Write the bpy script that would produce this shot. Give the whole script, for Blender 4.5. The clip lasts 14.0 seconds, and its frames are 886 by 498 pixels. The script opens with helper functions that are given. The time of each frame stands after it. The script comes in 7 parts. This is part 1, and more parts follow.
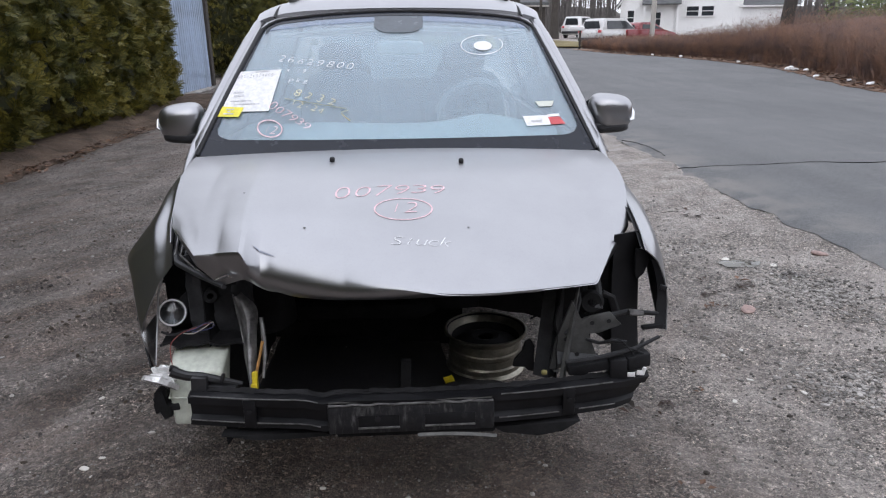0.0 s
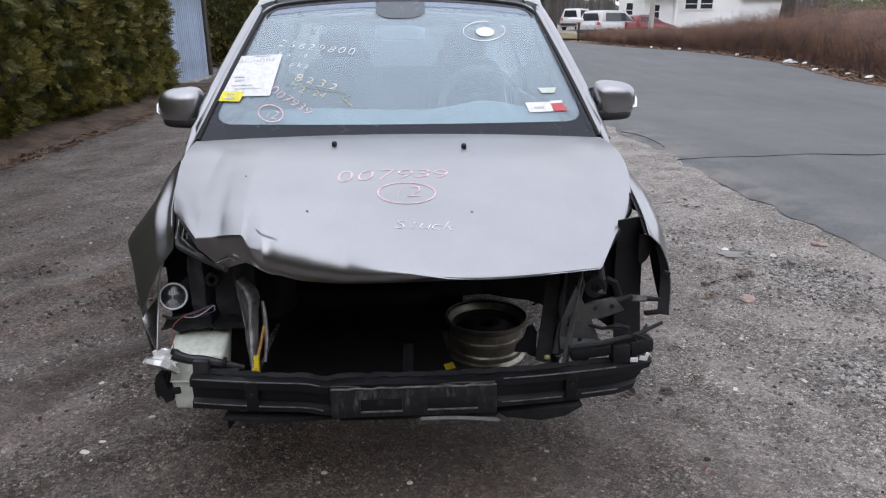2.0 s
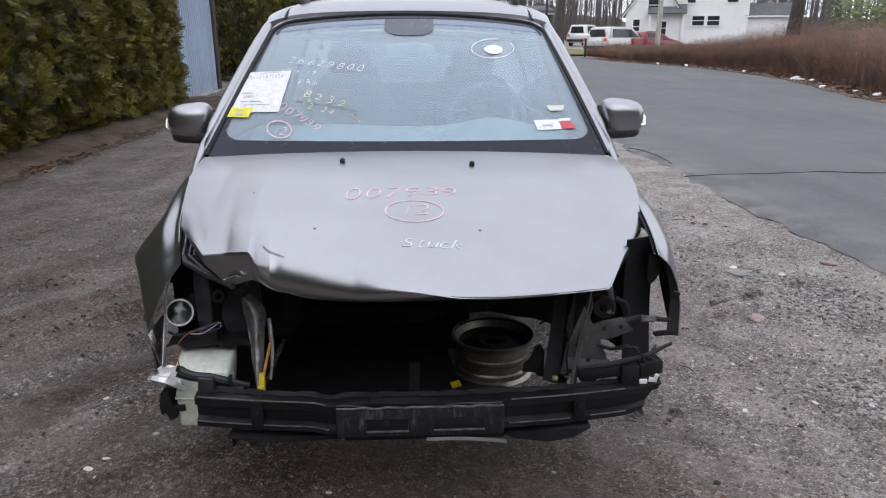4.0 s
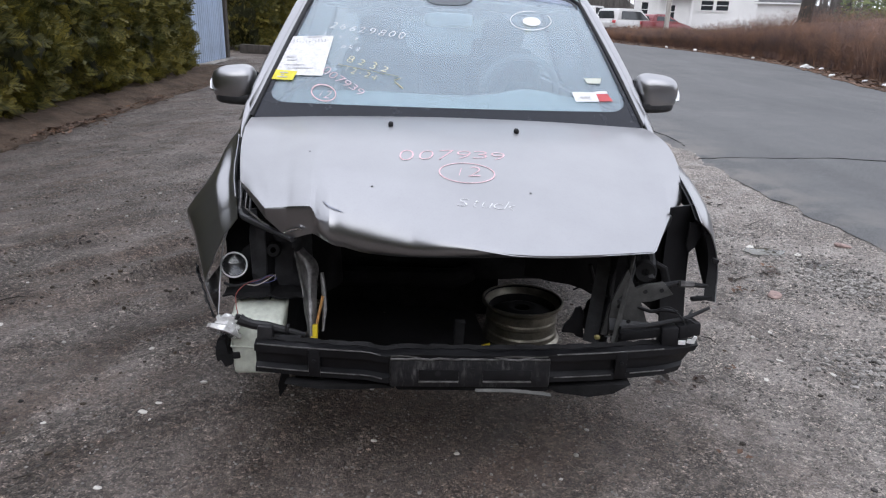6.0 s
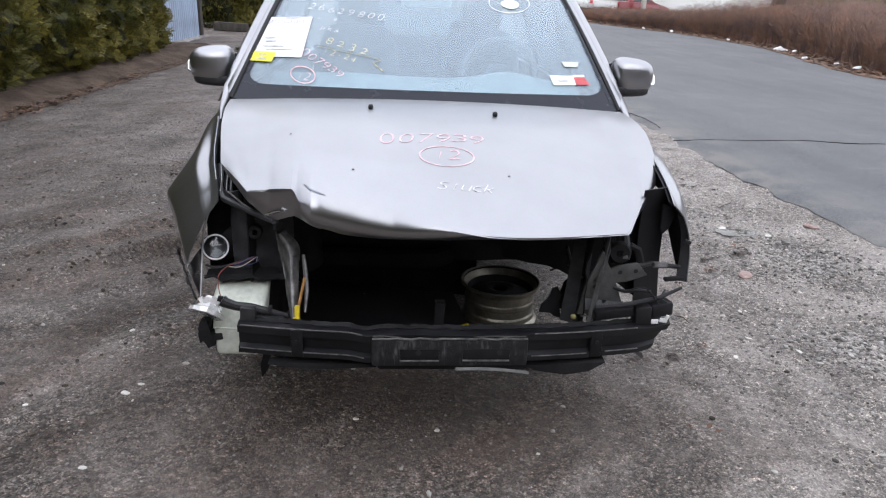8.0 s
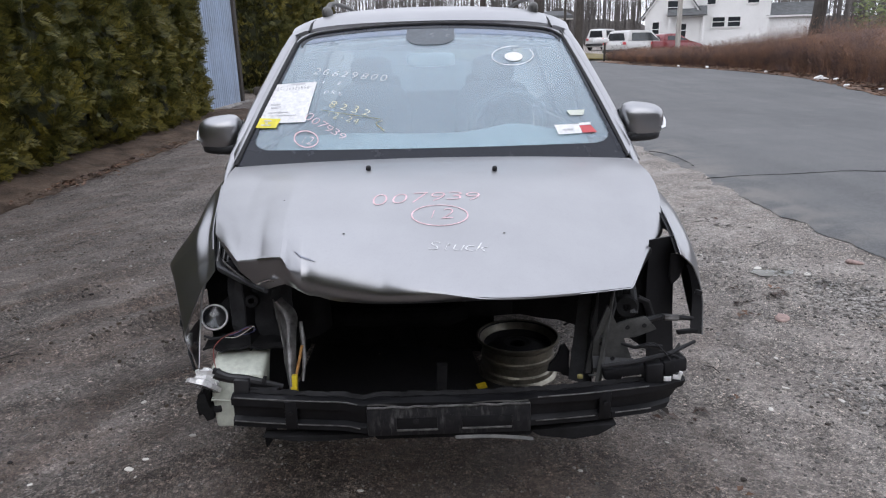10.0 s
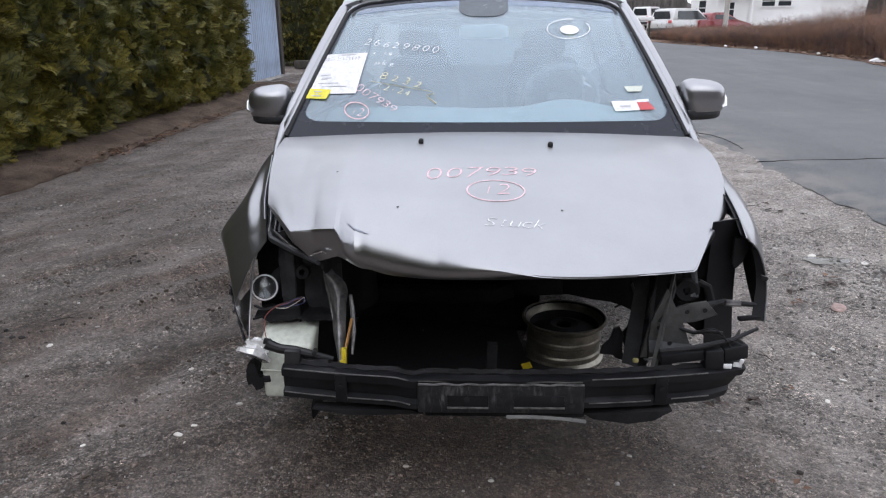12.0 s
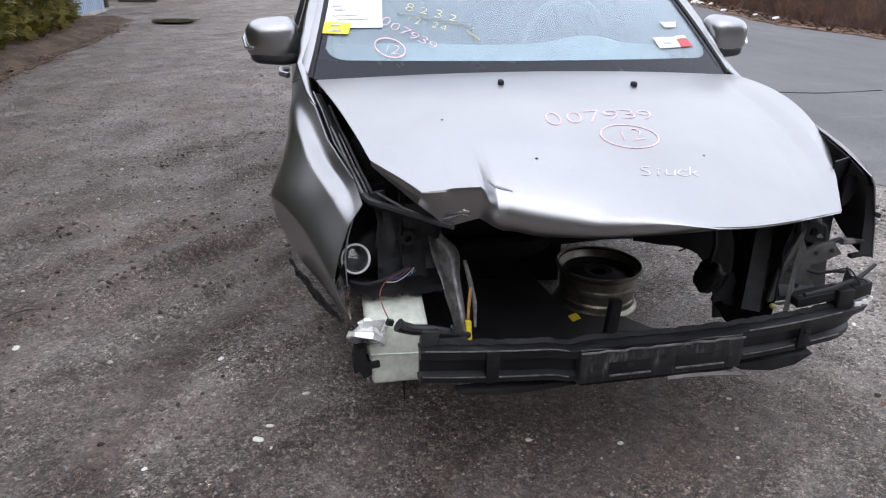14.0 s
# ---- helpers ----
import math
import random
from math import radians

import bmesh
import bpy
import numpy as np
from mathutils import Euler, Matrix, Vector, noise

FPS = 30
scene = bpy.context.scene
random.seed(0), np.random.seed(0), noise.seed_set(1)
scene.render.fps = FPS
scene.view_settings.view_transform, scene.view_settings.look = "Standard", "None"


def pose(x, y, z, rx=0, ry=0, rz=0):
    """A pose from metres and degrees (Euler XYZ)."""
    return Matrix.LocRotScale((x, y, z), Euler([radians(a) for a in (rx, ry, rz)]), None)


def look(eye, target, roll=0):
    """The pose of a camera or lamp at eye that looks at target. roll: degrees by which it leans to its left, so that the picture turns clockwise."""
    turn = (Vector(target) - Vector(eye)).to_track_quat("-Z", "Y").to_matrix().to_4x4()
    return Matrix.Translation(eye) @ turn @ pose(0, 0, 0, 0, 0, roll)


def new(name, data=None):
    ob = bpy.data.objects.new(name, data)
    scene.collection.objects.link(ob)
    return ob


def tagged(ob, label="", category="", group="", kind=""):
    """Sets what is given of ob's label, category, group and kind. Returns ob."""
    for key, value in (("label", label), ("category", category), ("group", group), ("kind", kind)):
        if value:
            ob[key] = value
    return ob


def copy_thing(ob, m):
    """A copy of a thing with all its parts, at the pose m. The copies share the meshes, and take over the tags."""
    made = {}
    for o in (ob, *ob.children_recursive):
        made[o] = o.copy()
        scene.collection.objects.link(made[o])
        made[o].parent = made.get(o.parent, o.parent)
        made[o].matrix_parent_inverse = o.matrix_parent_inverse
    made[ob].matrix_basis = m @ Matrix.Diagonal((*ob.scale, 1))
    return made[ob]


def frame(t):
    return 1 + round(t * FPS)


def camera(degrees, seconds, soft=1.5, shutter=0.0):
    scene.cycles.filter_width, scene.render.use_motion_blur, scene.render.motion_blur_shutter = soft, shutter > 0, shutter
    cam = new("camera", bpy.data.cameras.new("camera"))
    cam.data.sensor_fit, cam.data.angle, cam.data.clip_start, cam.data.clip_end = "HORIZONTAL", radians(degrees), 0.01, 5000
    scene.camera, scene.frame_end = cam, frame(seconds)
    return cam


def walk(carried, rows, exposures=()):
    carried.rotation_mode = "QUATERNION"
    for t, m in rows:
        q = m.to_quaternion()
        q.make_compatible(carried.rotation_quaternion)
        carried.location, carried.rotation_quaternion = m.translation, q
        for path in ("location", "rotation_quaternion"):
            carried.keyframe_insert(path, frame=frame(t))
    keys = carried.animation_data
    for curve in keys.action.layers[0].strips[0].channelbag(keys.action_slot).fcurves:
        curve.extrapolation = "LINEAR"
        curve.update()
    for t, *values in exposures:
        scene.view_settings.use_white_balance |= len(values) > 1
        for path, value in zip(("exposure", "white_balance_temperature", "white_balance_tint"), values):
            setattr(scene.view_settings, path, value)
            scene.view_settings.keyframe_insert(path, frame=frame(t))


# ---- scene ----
cam = camera(66.2, 14.0, soft=1.2)
PATH = [
    (0, (0.064, -1.657, 1.372), (0.14, 0.248, 0.77), -0.6),
    (0.5, (0.056, -1.652, 1.354), (0.137, 0.25, 0.74), -1.0),
    (1, (0.042, -1.647, 1.357), (0.107, 0.259, 0.752), -0.7),
    (1.5, (0.048, -1.655, 1.381), (0.096, 0.248, 0.767), -0.8),
    (2, (0.045, -1.655, 1.347), (0.13, 0.244, 0.723), -0.2),
    (2.5, (0.041, -1.65, 1.35), (0.136, 0.25, 0.731), 0.3),
    (2.7, (0.039, -1.647, 1.352), (0.124, 0.256, 0.746), 0.3),
    (4.8, (0.042, -1.629, 1.357), (0.095, 0.283, 0.773), -0.1),
    (5, (0.05, -1.614, 1.352), (0.08, 0.295, 0.754), 0.1),
    (5.5, (0.013, -1.641, 1.319), (0.024, 0.265, 0.712), 2.0),
    (6, (-0.122, -1.727, 1.324), (-0.046, 0.165, 0.68), 2.0),
    (6.5, (-0.177, -1.746, 1.336), (-0.072, 0.14, 0.679), 3.9),
    (7, (-0.179, -1.753, 1.329), (-0.084, 0.118, 0.628), 3.7),
    (7.5, (-0.182, -1.749, 1.329), (-0.043, 0.117, 0.625), 3.6),
    (8, (-0.132, -1.761, 1.34), (0.011, 0.109, 0.645), 2.6),
    (8.5, (-0.025, -1.697, 1.346), (0.034, 0.188, 0.682), 0.7),
    (9, (0.026, -1.679, 1.356), (0.056, 0.238, 0.785), -0.6),
    (9.2, (0.032, -1.682, 1.358), (0.031, 0.237, 0.795), -1.4),
    (11.3, (0.017, -1.704, 1.361), (0.036, 0.211, 0.781), -1.2),
    (11.5, (0.028, -1.696, 1.356), (-0.004, 0.212, 0.757), -2.0),
    (12, (-0.038, -1.658, 1.342), (-0.129, 0.24, 0.718), -0.5),
    (12.5, (-0.237, -1.671, 1.352), (-0.049, 0.193, 0.65), -0.3),
    (13, (-0.446, -1.583, 1.311), (-0.4, 0.215, 0.437), -0.4),
    (13.5, (-0.614, -1.382, 1.301), (-0.458, 0.43, 0.468), -3.0),
    (14, (-0.844, -1.361, 1.303), (-0.46, 0.44, 0.524), 1.2),
]
walk(cam, [(t, look(eye, target, roll)) for t, eye, target, roll in PATH], [(0, 0.42), (5, 0.36), (5.5, 0.42), (7, 0.60), (8, 0.74), (8.5, 0.64), (9, 0.46), (11.5, 0.34), (12, 0.50), (12.5, 0.62), (13.5, 0.82), (14, 0.80)])


# ---------------------------------------------------------------- world, light
world = bpy.data.worlds.new("overcast")
scene.world = world
world.use_nodes = True
wn, wl = world.node_tree.nodes, world.node_tree.links
sky = wn.new("ShaderNodeTexSky")
sky.sky_type, sky.sun_disc = "NISHITA", False
sky.sun_elevation, sky.sun_rotation = radians(38), radians(200)
sky.air_density, sky.dust_density, sky.ozone_density = 1.0, 2.0, 1.0
pale = wn.new("ShaderNodeHueSaturation")
pale.inputs["Saturation"].default_value = 0.22
wl.new(sky.outputs[0], pale.inputs["Color"])
cloud = wn.new("ShaderNodeMix")
cloud.data_type = "RGBA"
cloud.inputs["Factor"].default_value = 0.8
cloud.inputs["B"].default_value = (7.7, 8.0, 9.05, 1)
wl.new(pale.outputs[0], cloud.inputs["A"])
# an overcast vault: brighter overhead than at the horizon
wc, wz, wg, wm = (wn.new(k) for k in ("ShaderNodeTexCoord", "ShaderNodeSeparateXYZ", "ShaderNodeMapRange", "ShaderNodeVectorMath"))
wg.inputs["To Min"].default_value, wg.inputs["To Max"].default_value = 0.80, 1.12
wm.operation = "SCALE"
wl.new(wc.outputs["Generated"], wz.inputs[0]), wl.new(wz.outputs["Z"], wg.inputs["Value"])
wl.new(cloud.outputs["Result"], wm.inputs[0]), wl.new(wg.outputs[0], wm.inputs["Scale"])
wl.new(wm.outputs[0], wn["Background"].inputs["Color"])
wn["Background"].inputs["Strength"].default_value = 0.168
sun = new("sun", bpy.data.lights.new("sun", "SUN"))
sun.data.energy, sun.data.angle, sun.data.color = 0.22, radians(45), (1.0, 0.97, 0.93)
sun.matrix_world = look((6, -12, 14), (0, 0, 0))


# ---------------------------------------------------------------- materials
def node_mat(name):
    m = bpy.data.materials.new(name)
    m.use_nodes = True
    return m, m.node_tree.nodes, m.node_tree.links, m.node_tree.nodes["Principled BSDF"]


def noise_ramp(n, l, scale, c0, c1, lo=0.35, hi=0.65, detail=6, coords=None, rough=0.6, stretch=None):
    """A noise between two colours at real-world size."""
    tc = n.new("ShaderNodeTexCoord")
    tx = n.new("ShaderNodeTexNoise")
    tx.inputs["Scale"].default_value, tx.inputs["Detail"].default_value, tx.inputs["Roughness"].default_value = scale, detail, rough
    src = tc.outputs["Object"]
    if stretch:
        mp = n.new("ShaderNodeMapping")
        mp.inputs["Scale"].default_value = stretch
        l.new(src, mp.inputs["Vector"])
        src = mp.outputs[0]
    l.new(src, tx.inputs["Vector"])
    rp = n.new("ShaderNodeValToRGB")
    rp.color_ramp.elements[0].position, rp.color_ramp.elements[1].position = lo, hi
    rp.color_ramp.elements[0].color, rp.color_ramp.elements[1].color = (*c0, 1), (*c1, 1)
    l.new(tx.outputs["Fac"], rp.inputs["Fac"])
    return rp, tx


def mixed(n, l, kind, a, b, fac):
    mx = n.new("ShaderNodeMix")
    mx.data_type, mx.blend_type = "RGBA", kind
    for sock, v in ((mx.inputs["Factor"], fac), (mx.inputs["A"], a), (mx.inputs["B"], b)):
        if hasattr(v, "is_linked"):
            l.new(v, sock)
        else:
            sock.default_value = v if isinstance(v, float) else (*v, 1)
    return mx.outputs["Result"]


def bumped(n, l, bs, height, strength, dist):
    bp = n.new("ShaderNodeBump")
    bp.inputs["Strength"].default_value, bp.inputs["Distance"].default_value = strength, dist
    l.new(height, bp.inputs["Height"])
    l.new(bp.outputs[0], bs.inputs["Normal"])


def surf(name, col, rough=0.6, metal=0.0, var=0.25, scale=8.0, fine=90.0, bump=0.15, bdist=0.002, coat=0.0, trans=0.0, stretch=None, spec=0.5):
    """A surface with coarse stains and fine grain."""
    m, n, l, bs = node_mat(name)
    lo = tuple(c * (1 - var) for c in col)
    hi = tuple(min(1, c * (1 + var)) for c in col)
    rp, tx = noise_ramp(n, l, scale, lo, hi, stretch=stretch)
    rf, tf = noise_ramp(n, l, fine, (0.8, 0.8, 0.8), (1, 1, 1), stretch=stretch)
    l.new(mixed(n, l, "MULTIPLY", rp.outputs[0], rf.outputs[0], 1.0), bs.inputs["Base Color"])
    rr = n.new("ShaderNodeMapRange")
    rr.inputs["To Min"].default_value, rr.inputs["To Max"].default_value = max(0.02, rough - 0.12), min(1, rough + 0.12)
    l.new(tx.outputs["Fac"], rr.inputs["Value"])
    l.new(rr.outputs[0], bs.inputs["Roughness"])
    bs.inputs["Metallic"].default_value = metal
    bs.inputs["Coat Weight"].default_value = coat
    bs.inputs["Coat Roughness"].default_value = 0.08
    bs.inputs["Transmission Weight"].default_value = trans
    bs.inputs["Specular IOR Level"].default_value = spec
    if bump:
        bumped(n, l, bs, tf.outputs["Fac"], bump, bdist)
    return m


def paint_silver():
    """Silver metallic paint under a film of dried rain and road dust."""
    m, n, l, bs = node_mat("silver_paint")
    rp, tx = noise_ramp(n, l, 2.2, (0.345, 0.346, 0.360), (0.405, 0.406, 0.420), 0.3, 0.7)
    rd, td = noise_ramp(n, l, 160, (0.965, 0.965, 0.965), (1, 1, 1), 0.3, 0.5)
    l.new(mixed(n, l, "MULTIPLY", rp.outputs[0], rd.outputs[0], 1.0), bs.inputs["Base Color"])
    bs.inputs["Metallic"].default_value = 0.97
    rr = n.new("ShaderNodeMapRange")
    rr.inputs["To Min"].default_value, rr.inputs["To Max"].default_value = 0.25, 0.33
    l.new(tx.outputs["Fac"], rr.inputs["Value"])
    geo, up, film, dull = (n.new(k) for k in ("ShaderNodeNewGeometry", "ShaderNodeSeparateXYZ", "ShaderNodeMapRange", "ShaderNodeMath"))
    l.new(geo.outputs["Normal"], up.inputs[0]), l.new(up.outputs["Z"], film.inputs["Value"])
    film.inputs["From Min"].default_value, film.inputs["From Max"].default_value = 0.80, 0.95
    film.inputs["To Min"].default_value, film.inputs["To Max"].default_value = 0.0, 0.14
    dull.operation = "ADD"
    l.new(rr.outputs[0], dull.inputs[0]), l.new(film.outputs[0], dull.inputs[1])
    l.new(dull.outputs[0], bs.inputs["Roughness"])
    bs.inputs["Coat Weight"].default_value, bs.inputs["Coat Roughness"].default_value = 0.25, 0.12
    rl, tl = noise_ramp(n, l, 5, (0, 0, 0), (1, 1, 1))
    bumped(n, l, bs, tl.outputs["Fac"], 0.12, 0.004)
    return m


def glass(name, tint, gloss=1.0, dust=0.0):
    m = bpy.data.materials.new(name)
    m.use_nodes = True
    n, l = m.node_tree.nodes, m.node_tree.links
    n.remove(n["Principled BSDF"])
    tr, gl, mx, lw, pw, fr = (n.new(k) for k in ("ShaderNodeBsdfTransparent", "ShaderNodeBsdfGlossy", "ShaderNodeMixShader", "ShaderNodeLayerWeight", "ShaderNodeMath", "ShaderNodeMath"))
    lw.inputs["Blend"].default_value = 0.5
    pw.operation, fr.operation = "POWER", "MULTIPLY_ADD"
    pw.inputs[1].default_value, fr.inputs[1].default_value, fr.inputs[2].default_value = 4.0, 0.93, 0.07
    l.new(lw.outputs["Facing"], pw.inputs[0]), l.new(pw.outputs[0], fr.inputs[0])
    tr.inputs["Color"].default_value = (*tint, 1)
    gl.inputs["Color"].default_value = (gloss, gloss, gloss, 1)
    gl.inputs["Roughness"].default_value = 0.03
    l.new(fr.outputs[0], mx.inputs[0]), l.new(tr.outputs[0], mx.inputs[1]), l.new(gl.outputs[0], mx.inputs[2])
    last = mx
    # Pale blue diffuse film: dust plus the sky's haze put into the colour
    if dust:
        film, sky_haze = n.new("ShaderNodeMixShader"), n.new("ShaderNodeBsdfDiffuse")
        sky_haze.inputs["Color"].default_value = (0.52, 0.62, 0.72, 1)
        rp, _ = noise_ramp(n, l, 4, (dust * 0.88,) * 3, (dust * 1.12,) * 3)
        l.new(rp.outputs[0], film.inputs[0]), l.new(mx.outputs[0], film.inputs[1]), l.new(sky_haze.outputs[0], film.inputs[2])
        last = film
    l.new(last.outputs[0], n["Material Output"].inputs["Surface"])
    return m


def gravel_ground():
    """Wet dirt lot: packed fines in smooth patches, brown damp soil in ruts, and grit pressed into the rest."""
    m, n, l, bs = node_mat("wet_gravel")
    tc = n.new("ShaderNodeTexCoord")
    rut = n.new("ShaderNodeMapping")
    rut.vector_type = "TEXTURE"
    rut.inputs["Rotation"].default_value = (0, 0, radians(48))
    rut.inputs["Scale"].default_value = (1.0, 0.28, 1.0)
    l.new(tc.outputs["Object"], rut.inputs["Vector"])

    def along(scale, c0, c1, lo, hi, detail=7, rough=0.7):
        rp, tx = noise_ramp(n, l, scale, c0, c1, lo, hi, detail, rough=rough)
        l.new(rut.outputs[0], tx.inputs["Vector"])
        return rp, tx

    rp, tx = noise_ramp(n, l, 0.9, (0.200, 0.172, 0.156), (0.310, 0.278, 0.260), 0.38, 0.62, 9, rough=0.65)
    rb, tb = along(0.9, (0, 0, 0), (1, 1, 1), 0.46, 0.64)
    rt, tt = along(1.5, (0.60, 0.56, 0.54), (1.12, 1.12, 1.12), 0.40, 0.58)
    rm, tm = noise_ramp(n, l, 34, (0.62, 0.61, 0.60), (1.18, 1.17, 1.16), 0.38, 0.62, 10, rough=0.8)
    rg, tg = noise_ramp(n, l, 2.0, (0, 0, 0), (1, 1, 1), 0.42, 0.60, 8, rough=0.72)
    col = mixed(n, l, "MIX", rp.outputs[0], (0.205, 0.158, 0.134), rb.outputs[0])
    col = mixed(n, l, "MULTIPLY", col, rt.outputs[0], 0.6)
    sx, mr = n.new("ShaderNodeSeparateXYZ"), n.new("ShaderNodeMapRange")
    l.new(tc.outputs["Object"], sx.inputs[0])
    rw, tw = noise_ramp(n, l, 0.9, (0, 0, 0), (1, 1, 1), 0.3, 0.7, 6)
    ds = n.new("ShaderNodeMath")
    ds.operation = "MULTIPLY_ADD"
    ds.inputs[1].default_value = 1.6
    l.new(rw.outputs[0], ds.inputs[0]), l.new(sx.outputs["X"], ds.inputs[2])
    mr.inputs["From Min"].default_value, mr.inputs["From Max"].default_value = 0.6, 2.6
    l.new(ds.outputs[0], mr.inputs["Value"])
    col = mixed(n, l, "MIX", col, (0.410, 0.372, 0.345), mr.outputs[0])
    rq, tq = noise_ramp(n, l, 2.8, (0.60, 0.57, 0.55), (1.14, 1.14, 1.14), 0.38, 0.58, 9, rough=0.72)
    col = mixed(n, l, "MULTIPLY", col, rq.outputs[0], 0.40)
    rx, _ = noise_ramp(n, l, 9, (0.72, 0.70, 0.69), (1.16, 1.16, 1.16), 0.36, 0.62, 9, rough=0.8)
    col = mixed(n, l, "MULTIPLY", col, rx.outputs[0], 0.55)
    grit = n.new("ShaderNodeMapRange")
    grit.inputs["To Min"].default_value, grit.inputs["To Max"].default_value = 0.5, 1.0
    l.new(rg.outputs[0], grit.inputs["Value"])
    col = mixed(n, l, "MULTIPLY", col, rm.outputs[0], grit.outputs[0])
    rk, tk = noise_ramp(n, l, 120, (0.50, 0.49, 0.48), (1.42, 1.42, 1.42), 0.36, 0.66, 5, rough=0.7)
    col = mixed(n, l, "MULTIPLY", col, rk.outputs[0], grit.outputs[0])
    height = tm.outputs["Fac"]
    for scale, lo, hi, amount in ((80, 0.45, 1.75, 0.95), (210, 0.36, 1.85, 1.0)):
        vo = n.new("ShaderNodeTexVoronoi")
        vo.inputs["Scale"].default_value = scale
        l.new(tc.outputs["Object"], vo.inputs["Vector"])
        rs = n.new("ShaderNodeValToRGB")
        rs.color_ramp.elements[0].position, rs.color_ramp.elements[1].position = 0.1, 0.93
        rs.color_ramp.elements[0].color, rs.color_ramp.elements[1].color = (lo, lo, lo, 1), (hi * 0.72, hi * 0.72, hi * 0.71, 1)
        top = rs.color_ramp.elements.new(0.99)
        top.color = (hi * 1.2, hi * 1.18, hi * 1.15, 1)
        sep, am = n.new("ShaderNodeSeparateColor"), n.new("ShaderNodeMath")
        am.operation = "MULTIPLY"
        am.inputs[1].default_value = amount
        l.new(grit.outputs[0], am.inputs[0])
        l.new(vo.outputs["Color"], sep.inputs[0]), l.new(sep.outputs[0], rs.inputs["Fac"])
        col = mixed(n, l, "MULTIPLY", col, rs.outputs[0], am.outputs[0])
        ad = n.new("ShaderNodeMath")
        ad.operation = "MULTIPLY_ADD"
        ad.inputs[1].default_value = -0.6
        l.new(vo.outputs["Distance"], ad.inputs[0]), l.new(height, ad.inputs[2])
        height = ad.outputs[0]
    # Browner damp ground plus the shade under the car's front, put into the colour
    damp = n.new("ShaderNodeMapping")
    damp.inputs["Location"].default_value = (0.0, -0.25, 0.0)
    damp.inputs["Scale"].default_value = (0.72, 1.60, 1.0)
    far, ed, damp_shade = n.new("ShaderNodeVectorMath"), n.new("ShaderNodeMath"), n.new("ShaderNodeMapRange")
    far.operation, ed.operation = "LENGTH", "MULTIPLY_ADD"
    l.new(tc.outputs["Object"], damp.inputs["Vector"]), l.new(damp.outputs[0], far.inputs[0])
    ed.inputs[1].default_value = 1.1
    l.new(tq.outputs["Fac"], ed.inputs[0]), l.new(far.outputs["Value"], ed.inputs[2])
    damp_shade.inputs["From Min"].default_value, damp_shade.inputs["From Max"].default_value = 0.95, 1.55
    damp_shade.inputs["To Min"].default_value, damp_shade.inputs["To Max"].default_value = 1.0, 0.0
    l.new(ed.outputs[0], damp_shade.inputs["Value"])
    col = mixed(n, l, "MULTIPLY", col, mixed(n, l, "MIX", (1, 1, 1), (0.70, 0.65, 0.62), damp_shade.outputs[0]), 1.0)
    # dark damp tracks left by turning wheels
    tr, wv = n.new("ShaderNodeMapping"), n.new("ShaderNodeTexWave")
    tr.inputs["Rotation"].default_value = (0, 0, radians(28))
    l.new(tc.outputs["Object"], tr.inputs["Vector"]), l.new(tr.outputs[0], wv.inputs["Vector"])
    for key, v in (("Scale", 0.42), ("Distortion", 9.0), ("Detail", 8.0), ("Detail Scale", 2.2), ("Detail Roughness", 0.78)):
        wv.inputs[key].default_value = v
    wr = n.new("ShaderNodeValToRGB")
    wr.color_ramp.elements[0].position, wr.color_ramp.elements[1].position = 0.06, 0.34
    wr.color_ramp.elements[0].color, wr.color_ramp.elements[1].color = (0.72, 0.68, 0.65, 1), (1, 1, 1, 1)
    l.new(wv.outputs["Fac"], wr.inputs["Fac"])
    tm2, _ = noise_ramp(n, l, 0.8, (0, 0, 0), (1, 1, 1), 0.44, 0.58, 5)
    side = n.new("ShaderNodeMapRange")
    side.inputs["From Min"].default_value, side.inputs["From Max"].default_value = -0.2, -0.9
    l.new(sx.outputs["X"], side.inputs["Value"])
    on_ = n.new("ShaderNodeMath")
    on_.operation = "MULTIPLY"
    l.new(tm2.outputs[0], on_.inputs[0]), l.new(side.outputs[0], on_.inputs[1])
    col = mixed(n, l, "MULTIPLY", col, wr.outputs[0], on_.outputs[0])
    sc = n.new("ShaderNodeMath")
    sc.operation = "MULTIPLY"
    l.new(height, sc.inputs[0]), l.new(grit.outputs[0], sc.inputs[1])
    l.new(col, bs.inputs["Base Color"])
    rr = n.new("ShaderNodeMapRange")
    rr.inputs["From Min"].default_value, rr.inputs["From Max"].default_value = 0.38, 0.62
    rr.inputs["To Min"].default_value, rr.inputs["To Max"].default_value = 0.42, 0.82
    l.new(tt.outputs["Fac"], rr.inputs["Value"]), l.new(rr.outputs[0], bs.inputs["Roughness"])
    bumped(n, l, bs, sc.outputs[0], 1.0, 0.016)
    return m


